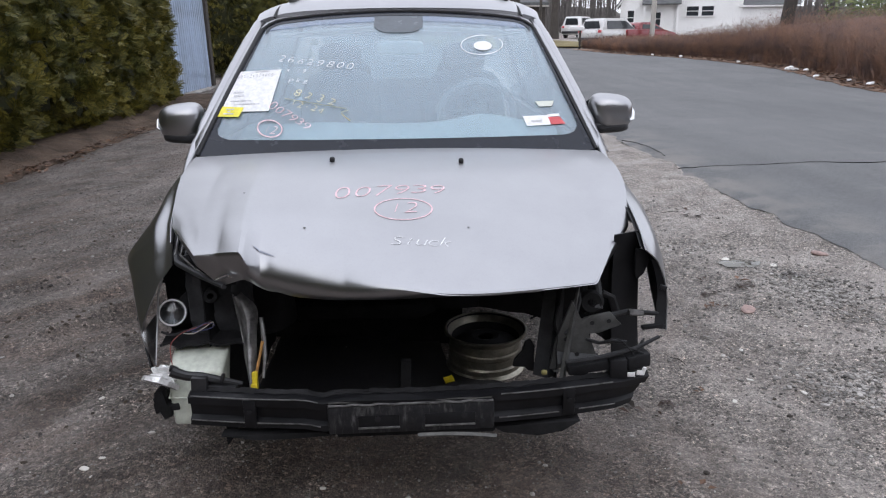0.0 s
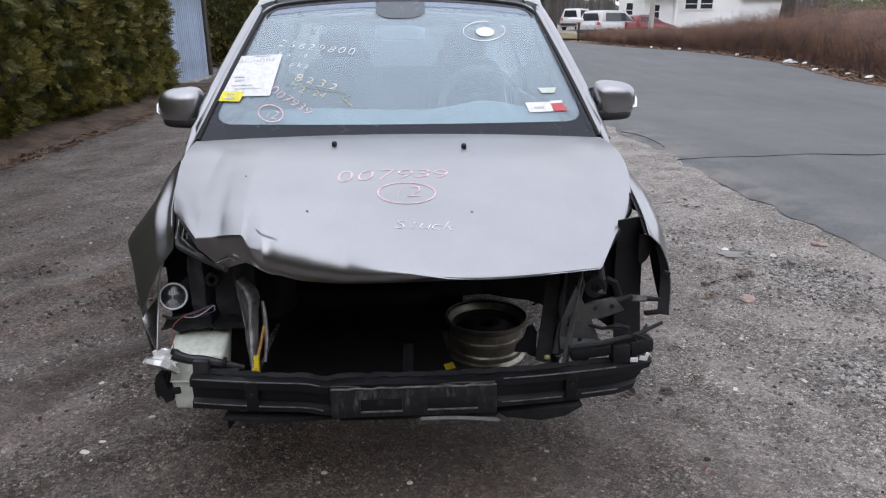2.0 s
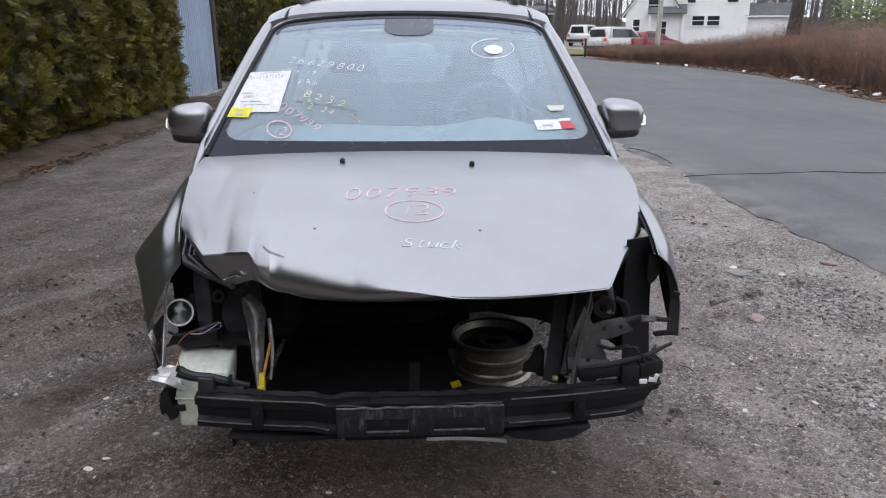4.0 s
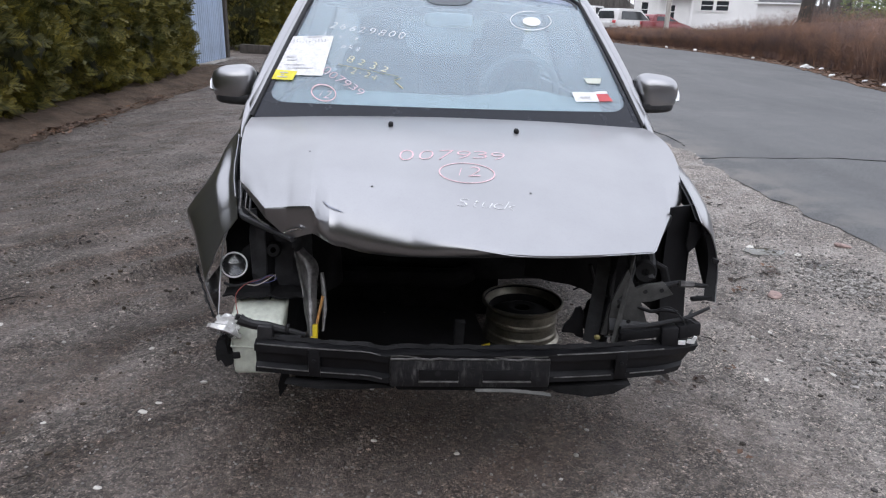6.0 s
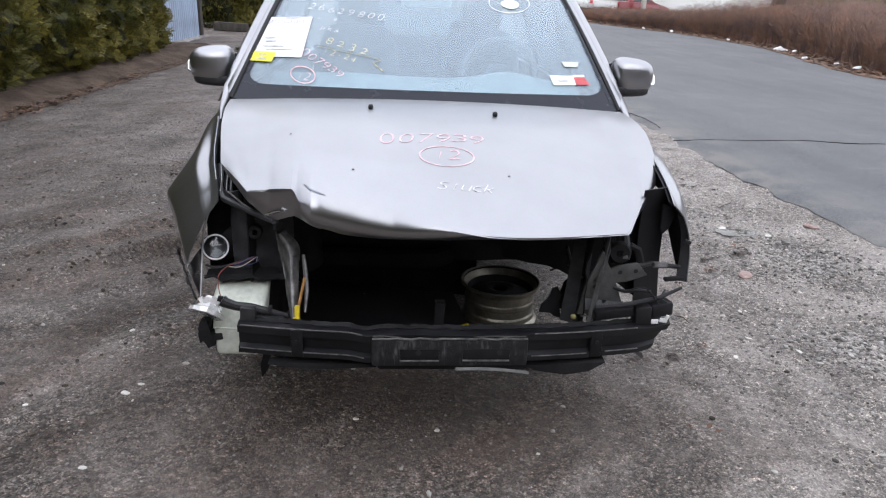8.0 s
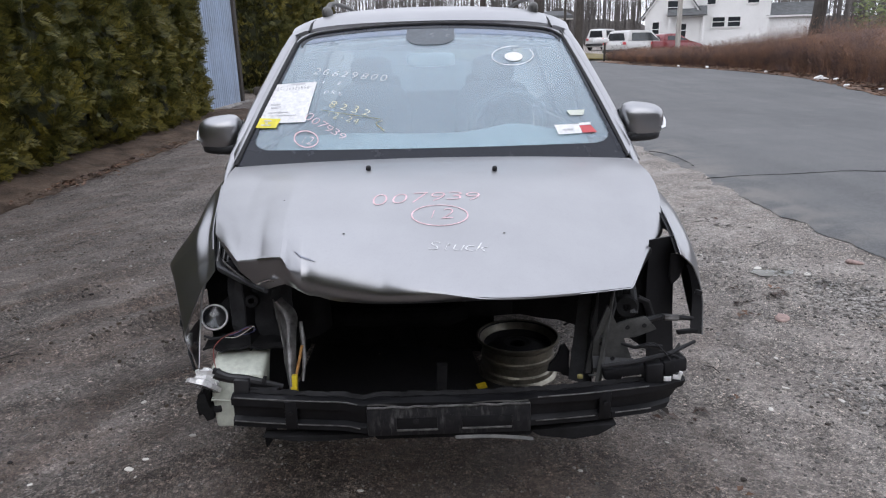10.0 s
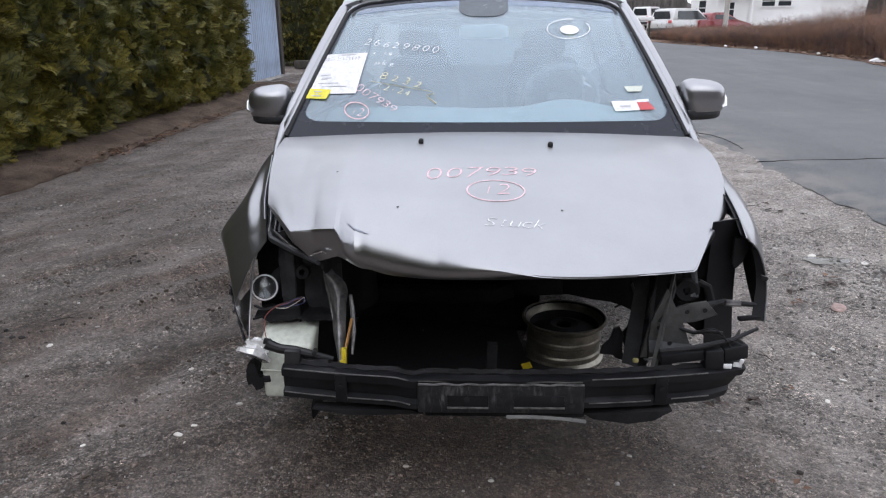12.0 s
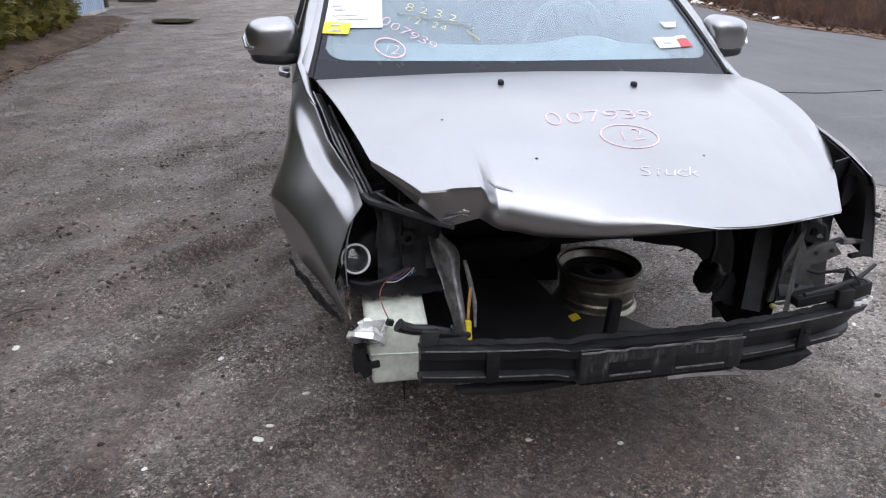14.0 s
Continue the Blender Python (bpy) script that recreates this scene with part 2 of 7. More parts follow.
def asphalt():
    m, n, l, bs = node_mat("asphalt")
    rp, tx = noise_ramp(n, l, 0.35, (0.130, 0.133, 0.138), (0.160, 0.162, 0.166), 0.35, 0.65, 8)
    rf, tf = noise_ramp(n, l, 130, (0.55, 0.55, 0.55), (1.30, 1.30, 1.29), 0.3, 0.7)
    rs, ts = noise_ramp(n, l, 0.8, (0.75, 0.75, 0.76), (1.1, 1.1, 1.1), 0.4, 0.6, 6, stretch=(2.5, 0.25, 1))
    col = mixed(n, l, "MULTIPLY", rp.outputs[0], rf.outputs[0], 1.0)
    col = mixed(n, l, "MULTIPLY", col, rs.outputs[0], 0.30)
    ra, _ = noise_ramp(n, l, 1.6, (0.80, 0.80, 0.81), (1.12, 1.11, 1.09), 0.36, 0.62, 10, rough=0.75)
    col = mixed(n, l, "MULTIPLY", col, ra.outputs[0], 0.28)
    rc, _ = noise_ramp(n, l, 38, (0.78, 0.78, 0.78), (1.16, 1.16, 1.15), 0.36, 0.64, 8, rough=0.8)
    col = mixed(n, l, "MULTIPLY", col, rc.outputs[0], 0.8)
    rl, _ = noise_ramp(n, l, 1.1, (0, 0, 0), (1, 1, 1), 0.60, 0.70, 6, rough=0.7, stretch=(0.5, 3.2, 1))
    col = mixed(n, l, "MIX", col, (0.215, 0.208, 0.200), mixed(n, l, "MULTIPLY", rl.outputs[0], (0.5, 0.5, 0.5), 1.0))
    rg, tg = noise_ramp(n, l, 2.2, (0, 0, 0), (1, 1, 1), 0.42, 0.62, 8)
    tc, sx, mr, mu = (n.new(k) for k in ("ShaderNodeTexCoord", "ShaderNodeSeparateXYZ", "ShaderNodeMapRange", "ShaderNodeMath"))
    mr.inputs["From Min"].default_value, mr.inputs["From Max"].default_value = 2.7, 3.5
    mr.inputs["To Min"].default_value, mr.inputs["To Max"].default_value = 0.80, 0.04
    mu.operation = "MULTIPLY"
    l.new(tc.outputs["Object"], sx.inputs[0]), l.new(sx.outputs["X"], mr.inputs["Value"])
    l.new(mr.outputs[0], mu.inputs[0]), l.new(rg.outputs[0], mu.inputs[1])
    col = mixed(n, l, "MIX", col, (0.235, 0.220, 0.204), mu.outputs[0])
    l.new(col, bs.inputs["Base Color"])
    bs.inputs["Roughness"].default_value = 0.9
    bs.inputs["Specular IOR Level"].default_value = 0.3
    bumped(n, l, bs, tf.outputs["Fac"], 0.7, 0.005)
    return m


def scuffed_black():
    """Black beam paint scraped through to pale metal in vertical smears."""
    m, n, l, bs = node_mat("scuffed_beam_paint")
    rp, tx = noise_ramp(n, l, 12, (0, 0, 0), (1, 1, 1), 0.50, 0.68, 8, rough=0.8, stretch=(2.6, 1, 0.5))
    rq, _ = noise_ramp(n, l, 6, (0, 0, 0), (1, 1, 1), 0.42, 0.62, 3)
    fac = mixed(n, l, "MULTIPLY", rp.outputs[0], rq.outputs[0], 1.0)
    rb, tb = noise_ramp(n, l, 60, (0.010, 0.010, 0.012), (0.020, 0.020, 0.022), 0.35, 0.7)
    l.new(mixed(n, l, "MIX", rb.outputs[0], (0.17, 0.165, 0.165), fac), bs.inputs["Base Color"])
    bs.inputs["Roughness"].default_value, bs.inputs["Specular IOR Level"].default_value = 0.5, 0.3
    bumped(n, l, bs, tb.outputs["Fac"], 0.3, 0.001)
    return m


def leaf_mat(name, c0, c1, rough=0.55, tint=((0.55, 0.62, 0.7), (1.35, 1.22, 0.95))):
    m, n, l, bs = node_mat(name)
    geo = n.new("ShaderNodeNewGeometry")
    rp = n.new("ShaderNodeValToRGB")
    rp.color_ramp.elements[0].color, rp.color_ramp.elements[1].color = (*c0, 1), (*c1, 1)
    l.new(geo.outputs["Random Per Island"], rp.inputs["Fac"])
    rn, _ = noise_ramp(n, l, 1.8, *tint, 0.38, 0.62)
    l.new(mixed(n, l, "MULTIPLY", rp.outputs[0], rn.outputs[0], 1.0), bs.inputs["Base Color"])
    bs.inputs["Roughness"].default_value = rough
    return m


SILVER = paint_silver()
BLACK = surf("black_plastic", (0.016, 0.016, 0.018), 0.5, 0, 0.3, 14, 200, 0.2, 0.001, spec=0.22)
CARRIER = surf("grey_coated_steel", (0.075, 0.075, 0.074), 0.5, 0.2, 0.4, 14, 160, 0.25, 0.001)
RUBBER = surf("black_rubber", (0.018, 0.018, 0.020), 0.6, 0, 0.2, 20, 200, 0.1, 0.001, spec=0.3)
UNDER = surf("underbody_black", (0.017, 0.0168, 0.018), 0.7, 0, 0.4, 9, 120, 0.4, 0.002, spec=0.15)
DARKSTEEL = surf("dark_painted_steel", (0.040, 0.041, 0.045), 0.45, 0.1, 0.35, 12, 150, 0.2, 0.001, spec=0.4)
PRIMER = surf("dull_steel", (0.10, 0.098, 0.093), 0.5, 0.3, 0.35, 14, 160, 0.25, 0.001)
BEAM = surf("beam_black_paint", (0.0095, 0.0095, 0.011), 0.38, 0, 0.5, 7, 120, 0.25, 0.001, spec=0.26)
SCUFF = surf("scuffed_metal", (0.17, 0.165, 0.165), 0.45, 0.5, 0.5, 30, 220, 0.3, 0.001)
CHROME = surf("chrome", (0.78, 0.78, 0.78), 0.15, 1.0, 0.08, 25, 200, 0.05, 0.0005)
ALLOY = surf("dusty_rim_metal", (0.29, 0.27, 0.22), 0.38, 0.8, 0.3, 12, 120, 0.2, 0.001)
MILKY = surf("milky_plastic", (0.66, 0.69, 0.61), 0.35, 0, 0.10, 5, 40, 0.05, 0.001)
YELLOW = surf("yellow_plastic", (0.75, 0.58, 0.03), 0.45, 0, 0.15, 30, 200, 0.1, 0.0005)
ORANGE = surf("orange_rod", (0.40, 0.20, 0.06), 0.5, 0, 0.25, 40, 200, 0.1, 0.0005)
PAPER = surf("white_paper", (0.86, 0.86, 0.87), 0.6, 0, 0.03, 10, 60, 0.0)
YPAPER = surf("yellow_paper", (0.90, 0.80, 0.08), 0.6, 0, 0.05, 10, 60, 0.0)
REDPAPER = surf("red_sticker", (0.62, 0.09, 0.10), 0.5, 0, 0.15, 60, 200, 0.0)
INK = surf("grey_ink", (0.62, 0.62, 0.65), 0.7, 0, 0.2, 60, 200, 0.0)
CHALKP = surf("pink_chalk", (0.86, 0.60, 0.64), 0.9, 0, 0.2, 60, 240, 0.3, 0.001)
CHALKW = surf("white_chalk", (0.84, 0.85, 0.87), 0.9, 0, 0.15, 60, 240, 0.3, 0.001)
CHALKY = surf("yellow_chalk", (0.80, 0.74, 0.48), 0.9, 0, 0.15, 60, 240, 0.3, 0.001)
GREYINT = surf("grey_interior", (0.66, 0.69, 0.68), 0.7, 0, 0.12, 12, 180, 0.2, 0.001)
DARKINT = surf("dark_interior", (0.10, 0.105, 0.11), 0.7, 0, 0.15, 12, 180, 0.2, 0.001)
FRIT = surf("black_frit", (0.014, 0.017, 0.026), 0.25, 0, 0.1, 10, 100, 0.0, spec=0.28)
SOFTFRIT = surf("dotted_frit", (0.075, 0.092, 0.112), 0.25, 0, 0.15, 10, 100, 0.0)
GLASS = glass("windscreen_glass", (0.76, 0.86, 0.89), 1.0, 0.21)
SIDEGLASS = glass("side_glass", (0.45, 0.52, 0.52))
LENS = glass("lamp_lens", (0.93, 0.95, 0.97))
BRACKET = surf("grey_black_plastic", (0.022, 0.022, 0.024), 0.38, 0, 0.4, 20, 160, 0.25, 0.001)
PLATE = scuffed_black()
GRAVEL = gravel_ground()
ASPHALT = asphalt()
SOIL = surf("brown_soil", (0.100, 0.072, 0.054), 0.9, 0, 0.45, 3, 40, 1.0, 0.03, spec=0.2)
STONE = surf("loose_stone", (0.24, 0.225, 0.21), 0.7, 0, 0.5, 3, 60, 0.4, 0.002)
DEADLEAF = leaf_mat("dead_leaves", (0.06, 0.034, 0.024), (0.20, 0.115, 0.080), 0.7)
THUJA = leaf_mat("thuja_leaves", (0.044, 0.050, 0.010), (0.200, 0.178, 0.036), 0.6)
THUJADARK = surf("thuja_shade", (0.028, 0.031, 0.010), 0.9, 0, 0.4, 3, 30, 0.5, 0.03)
BARK = surf("bark", (0.055, 0.047, 0.041), 0.85, 0, 0.4, 6, 60, 0.6, 0.01, stretch=(3, 3, 0.4))
BRUSH = leaf_mat("dead_brush", (0.135, 0.082, 0.068), (0.25, 0.152, 0.122), 0.85)
BRUSHCORE = surf("brush_mass", (0.165, 0.100, 0.082), 0.9, 0, 0.35, 1.5, 25, 0.6, 0.05)
TIN = surf("corrugated_tin", (0.60, 0.68, 0.80), 0.5, 0.1, 0.12, 2, 40, 0.1, 0.002, stretch=(1, 1, 0.15))
SIDING = surf("white_siding", (0.80, 0.80, 0.80), 0.6, 0, 0.04, 1, 20, 0.1, 0.004)
ROOFING = surf("grey_shingle", (0.12, 0.125, 0.13), 0.85, 0, 0.25, 3, 40, 0.5, 0.01)
POLEWOOD = surf("weathered_pole", (0.42, 0.40, 0.37), 0.85, 0, 0.2, 4, 60, 0.4, 0.004, stretch=(3, 3, 0.2))
GRASS = surf("winter_grass", (0.19, 0.155, 0.065), 0.9, 0, 0.35, 2, 40, 0.8, 0.03)
WINDOWDARK = surf("dark_window", (0.03, 0.035, 0.04), 0.1, 0, 0.2, 2, 20, 0.0)
CARWHITE = surf("white_car_paint", (0.72, 0.72, 0.72), 0.3, 0, 0.05, 2, 30, 0.0, coat=0.6)
CARSILVER = surf("pale_silver_car_paint", (0.55, 0.54, 0.53), 0.3, 0.5, 0.05, 2, 30, 0.0, coat=0.6)
CARRED = surf("dark_red_car_paint", (0.20, 0.02, 0.025), 0.3, 0.2, 0.1, 2, 30, 0.0, coat=0.6)
WOODS = surf("far_woods", (0.15, 0.138, 0.132), 0.95, 0, 0.35, 0.9, 6, 0.6, 0.2, stretch=(1.5, 1.5, 0.8))


# ---------------------------------------------------------------- mesh helpers
def finish(bm, smooth=True):
    bmesh.ops.recalc_face_normals(bm, faces=bm.faces)
    for f in bm.faces:
        f.smooth = smooth


def part(name, bm, material, parent=None, label="", smooth=True, sharp=35):
    """Links a bmesh as one mesh object under a thing."""
    finish(bm, smooth)
    if smooth and sharp:
        lim = radians(sharp)
        for e in bm.edges:
            if len(e.link_faces) == 2 and e.calc_face_angle(0) > lim:
                e.smooth = False
    me = bpy.data.meshes.new(name)
    bm.to_mesh(me)
    bm.free()
    me.materials.append(material)
    ob = new(name, me)
    if parent:
        ob.parent = parent
        ob.matrix_parent_inverse = parent.matrix_basis.inverted()
        if parent.parent:
            ob.matrix_parent_inverse = Matrix()
    if label:
        ob["label"] = label
    return ob


def thing(name, label, category, at=(0, 0, 0), group="", kind=""):
    ob = new(name)
    ob.location = at
    ob.empty_display_size = 0.1
    return tagged(ob, label, category, group, kind)


def add_box(bm, c, s, rot=(0, 0, 0), bevel=0.0, seg=2):
    r = bmesh.ops.create_cube(bm, size=1)
    vs = r["verts"]
    bmesh.ops.transform(bm, matrix=pose(*c, *rot) @ Matrix.Diagonal((*s, 1)), verts=vs)
    if bevel:
        es = list({e for v in vs for e in v.link_edges})
        bmesh.ops.bevel(bm, geom=es, offset=bevel, segments=seg, affect="EDGES", profile=0.5)
    return bm


def add_tube(bm, pts, r, seg=8, closed=False, flat=1.0):
    """Sweeps a round (or flattened) section along points; r may be a list."""
    pts = [Vector(p) for p in pts]
    rs = r if isinstance(r, (list, tuple)) else [r] * len(pts)
    rings, up = [], None
    for i, p in enumerate(pts):
        a = pts[i - 1] if (i or closed) else p
        b = pts[(i + 1) % len(pts)] if (i < len(pts) - 1 or closed) else p
        d = (b - a).normalized()
        if up is None:
            up = d.orthogonal().normalized()
        up = (up - d * up.dot(d)).normalized()
        side = d.cross(up)
        rings.append([bm.verts.new(p + rs[i] * (math.cos(k * math.tau / seg) * side + flat * math.sin(k * math.tau / seg) * up)) for k in range(seg)])
    last = len(rings) if closed else len(rings) - 1
    for i in range(last):
        a, b = rings[i], rings[(i + 1) % len(rings)]
        for k in range(seg):
            bm.faces.new((a[k], a[(k + 1) % seg], b[(k + 1) % seg], b[k]))
    if not closed:
        bm.faces.new(rings[0][::-1]), bm.faces.new(rings[-1])
    return bm


def add_lathe(bm, prof, at=(0, 0, 0), rot=(0, 0, 0), seg=40, closed=True):
    """Turns a profile of (radius, height) round the z axis."""
    m = pose(*at, *rot)
    rings = []
    for r, z in prof:
        rings.append([bm.verts.new(m @ Vector((r * math.cos(k * math.tau / seg), r * math.sin(k * math.tau / seg), z))) for k in range(seg)])
    n = len(rings)
    for i in range(n if closed else n - 1):
        a, b = rings[i], rings[(i + 1) % n]
        for k in range(seg):
            bm.faces.new((a[k], a[(k + 1) % seg], b[(k + 1) % seg], b[k]))
    return bm


def sheet(fn, nu, nv, th, keep=None):
    """A curved panel of real thickness: fn(u, v) gives the outer face, the inner one lies th behind it."""
    bm = bmesh.new()
    g = [[Vector(fn(i / nu, j / nv)) for j in range(nv + 1)] for i in range(nu + 1)]
    nor = []
    for i in range(nu + 1):
        row = []
        for j in range(nv + 1):
            du = g[min(i + 1, nu)][j] - g[max(i - 1, 0)][j]
            dv = g[i][min(j + 1, nv)] - g[i][max(j - 1, 0)]
            c = du.cross(dv)
            row.append(c.normalized() if c.length > 1e-9 else Vector((0, 0, 1)))
        nor.append(row)
    a = [[bm.verts.new(g[i][j]) for j in range(nv + 1)] for i in range(nu + 1)]
    b = [[bm.verts.new(g[i][j] - th * nor[i][j]) for j in range(nv + 1)] for i in range(nu + 1)]
    ok = [[keep is None or keep((i + 0.5) / nu, (j + 0.5) / nv) for j in range(nv)] for i in range(nu)]
    on = lambda i, j: 0 <= i < nu and 0 <= j < nv and ok[i][j]
    for i in range(nu):
        for j in range(nv):
            if not ok[i][j]:
                continue
            bm.faces.new((a[i][j], a[i + 1][j], a[i + 1][j + 1], a[i][j + 1]))
            bm.faces.new((b[i][j + 1], b[i + 1][j + 1], b[i + 1][j], b[i][j]))
            for di, dj, p, q in ((-1, 0, (i, j), (i, j + 1)), (1, 0, (i + 1, j + 1), (i + 1, j)), (0, -1, (i + 1, j), (i, j)), (0, 1, (i, j + 1), (i + 1, j + 1))):
                if not on(i + di, j + dj):
                    bm.faces.new((a[p[0]][p[1]], a[q[0]][q[1]], b[q[0]][q[1]], b[p[0]][p[1]]))
    loose = [v for v in bm.verts if not v.link_faces]
    bmesh.ops.delete(bm, geom=loose, context="VERTS")
    return bm


def prism(poly, lo, hi, axis="y", bevel=0.0):
    """A flat outline pushed through from lo to hi along an axis."""
    bm = bmesh.new()
    put = {"x": lambda a, b, c: (c, a, b), "y": lambda a, b, c: (a, c, b), "z": lambda a, b, c: (a, b, c)}[axis]
    p = [bm.verts.new(put(a, b, lo)) for a, b in poly]
    q = [bm.verts.new(put(a, b, hi)) for a, b in poly]
    bm.faces.new(p), bm.faces.new(q[::-1])
    k = len(poly)
    for i in range(k):
        bm.faces.new((p[i], q[i], q[(i + 1) % k], p[(i + 1) % k]))
    if bevel:
        bmesh.ops.bevel(bm, geom=list(bm.edges), offset=bevel, segments=2, affect="EDGES", profile=0.5)
    return bm


def lerp(a, b, t):
    return a + (b - a) * t


def curve_at(keys, t):
    """Value at t of a piecewise smooth row of (t, value...)."""
    ts = [k[0] for k in keys]
    return [float(np.interp(t, ts, [k[n] for k in keys])) for n in range(1, len(keys[0]))]


def smooth_at(keys, t):
    """As curve_at, along a Catmull-Rom curve."""
    i = 0
    while i < len(keys) - 2 and t > keys[i + 1][0]:
        i += 1
    k0, k1, k2, k3 = keys[max(i - 1, 0)], keys[i], keys[i + 1], keys[min(i + 2, len(keys) - 1)]
    h = k2[0] - k1[0]
    s = min(1, max(0, (t - k1[0]) / h))
    out = []
    for n in range(1, len(k1)):
        m1 = (k2[n] - k0[n]) / (k2[0] - k0[0]) * h
        m2 = (k3[n] - k1[n]) / (k3[0] - k1[0]) * h
        out.append((2 * s**3 - 3 * s * s + 1) * k1[n] + (s**3 - 2 * s * s + s) * m1 + (3 * s * s - 2 * s**3) * k2[n] + (s**3 - s * s) * m2)
    return out


def noise1(*p):
    return noise.noise(Vector((*p, 0.0, 0.0)[:3]))


# ---------------------------------------------------------------- ground, road
def rise(y):
    """The land climbs gently away from the lot."""
    return max(0.0, 0.02 * (y - 12.0))


LOT_TILT = ([-4.0, -3.0, -2.0, -1.0, 0.0, 1.4, 2.7], [0.0, 0.045, 0.07, 0.045, 0.0, -0.03, 0.0])


def bumps(x, y):
    """The lot's uneven surface: higher towards the hedge, with a hollow under the engine bay."""
    tilt = float(np.interp(x, *LOT_TILT)) * max(0.0, min(1.0, 1 - (y - 5) / 6)) if -4 < x < 2.7 else 0.0
    return grain(x, y) + tilt - 0.042 * math.exp(-((x - 0.25) / 0.55) ** 2 - ((y - 1.15) / 0.5) ** 2)


def grain(x, y):
    z = 0.018 * noise1(x * 0.55, y * 0.55, 3) + 0.010 * noise1(x * 1.9, y * 1.9, 7)
    a, b = 0.64 * x + 0.77 * y, -0.77 * x + 0.64 * y
    z += 0.014 * noise1(a * 0.4, b * 2.4, 5) + 0.006 * noise1(a * 1.5, b * 6.5, 11)
    rough = max(0.0, noise1(a * 0.6, b * 1.5, 21) + 0.15)
    z += rough * (0.034 * abs(noise1(x * 8, y * 10, 31)) + 0.016 * noise1(x * 19, y * 19, 41))
    if x < -0.2:
        for off, deep in ((2.07, 0.055), (1.74, 0.032), (2.75, 0.036), (1.25, 0.024), (3.3, 0.028), (2.38, 0.024)):
            q = b - off - 0.10 * noise1(a * 0.8, off, 51)
            z += deep * (math.exp(-((q - 0.05) / 0.035) ** 2) - 0.8 * math.exp(-((q + 0.05) / 0.06) ** 2)) * (0.5 + noise1(a * 1.1, off, 61)) * min(1.0, (-0.2 - x) * 2)
    if abs(x) < 1.0 and 0.3 < y < 4.2:
        z *= 1 - min(1.0, (1.0 - abs(x)) * 4) * min(1.0, (y - 0.3) * 3)
    near = max(abs(x) / 12, abs(y - 3) / 14)
    return z * max(0.0, 1 - near) + 0.004 * noise1(x * 7, y * 7, 1) * max(0.0, 1 - near * 1.6)


def road_left(y):
    return 2.79 + 0.05 * max(0.0, min(2.0, 4 - y)) + 0.06 * noise1(y * 0.9, 4) + 0.06 * noise1(y * 3.1, 9) + 0.035 * noise1(y * 9.0, 2)


FAR_EDGE = [(-40, 7.5), (0, 9.4), (11.3, 11.15), (13.6, 10.75), (15.4, 11.05), (20.2, 12.1), (24.1, 12.1), (27.8, 11.4), (31.2, 10.0), (34.3, 9.4), (39, 8.4), (48, 6.0), (70, -1), (120, -25)]


def road_right(y):
    return smooth_at(FAR_EDGE, y)[0]


def axis_steps(cuts):
    out = []
    for a, b, s in cuts:
        k = max(1, round((b - a) / s))
        out += [a + (b - a) * i / k for i in range(k)]
    return out + [cuts[-1][1]]


bm = bmesh.new()
gx = axis_steps([(-900, -60, 120), (-60, -8, 4), (-8, -3.5, 0.25), (-3.5, 3.2, 0.032), (3.2, 14, 0.6), (14, 60, 5), (60, 900, 120)])
gy = axis_steps([(-900, -40, 120), (-40, -3, 3), (-3, -1.2, 0.1), (-1.2, 3.6, 0.032), (3.6, 9, 0.10), (9, 24, 0.6), (24, 80, 3), (80, 1500, 140)])
gv = [[bm.verts.new((x, y, min(rise(y), 3.0) + bumps(x, y))) for y in gy] for x in gx]
for i in range(len(gx) - 1):
    for j in range(len(gy) - 1):
        bm.faces.new((gv[i][j], gv[i + 1][j], gv[i + 1][j + 1], gv[i][j + 1]))
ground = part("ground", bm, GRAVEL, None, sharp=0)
tagged(ground, "wet grey-brown gravel and dirt parking lot", "ground", kind="structure")

bm = bmesh.new()
ry = axis_steps([(-40, -2, 2), (-2, 10, 0.04), (10, 14, 0.1), (14, 40, 0.5), (40, 120, 4)])
prev = None
for y in ry:
    a, b = road_left(y) if y < 30 else road_left(30) - (y - 30) * 0.35, road_right(y)
    a = min(a, b - 4)
    ws = [0.0, 0.01, 0.03, 0.08, 0.2, 0.4, 0.6, 0.8, 1.0]
    row = []
    for w in ws:
        x = lerp(a, b, w)
        row.append(bm.verts.new((x, y, rise(y) + (0.002 if w == 0 else 0.022 if w < 0.02 else 0.034 + 0.02 * math.sin(w * math.pi) + 0.001 * noise1(x * 0.7, y * 0.5, 2)))))
    if prev:
        for k in range(len(ws) - 1):
            bm.faces.new((prev[k], prev[k + 1], row[k + 1], row[k]))
    prev = row
road = part("road", bm, ASPHALT, None, sharp=0)
tagged(road, "worn blue-grey asphalt road with a broken edge", "road", kind="structure")


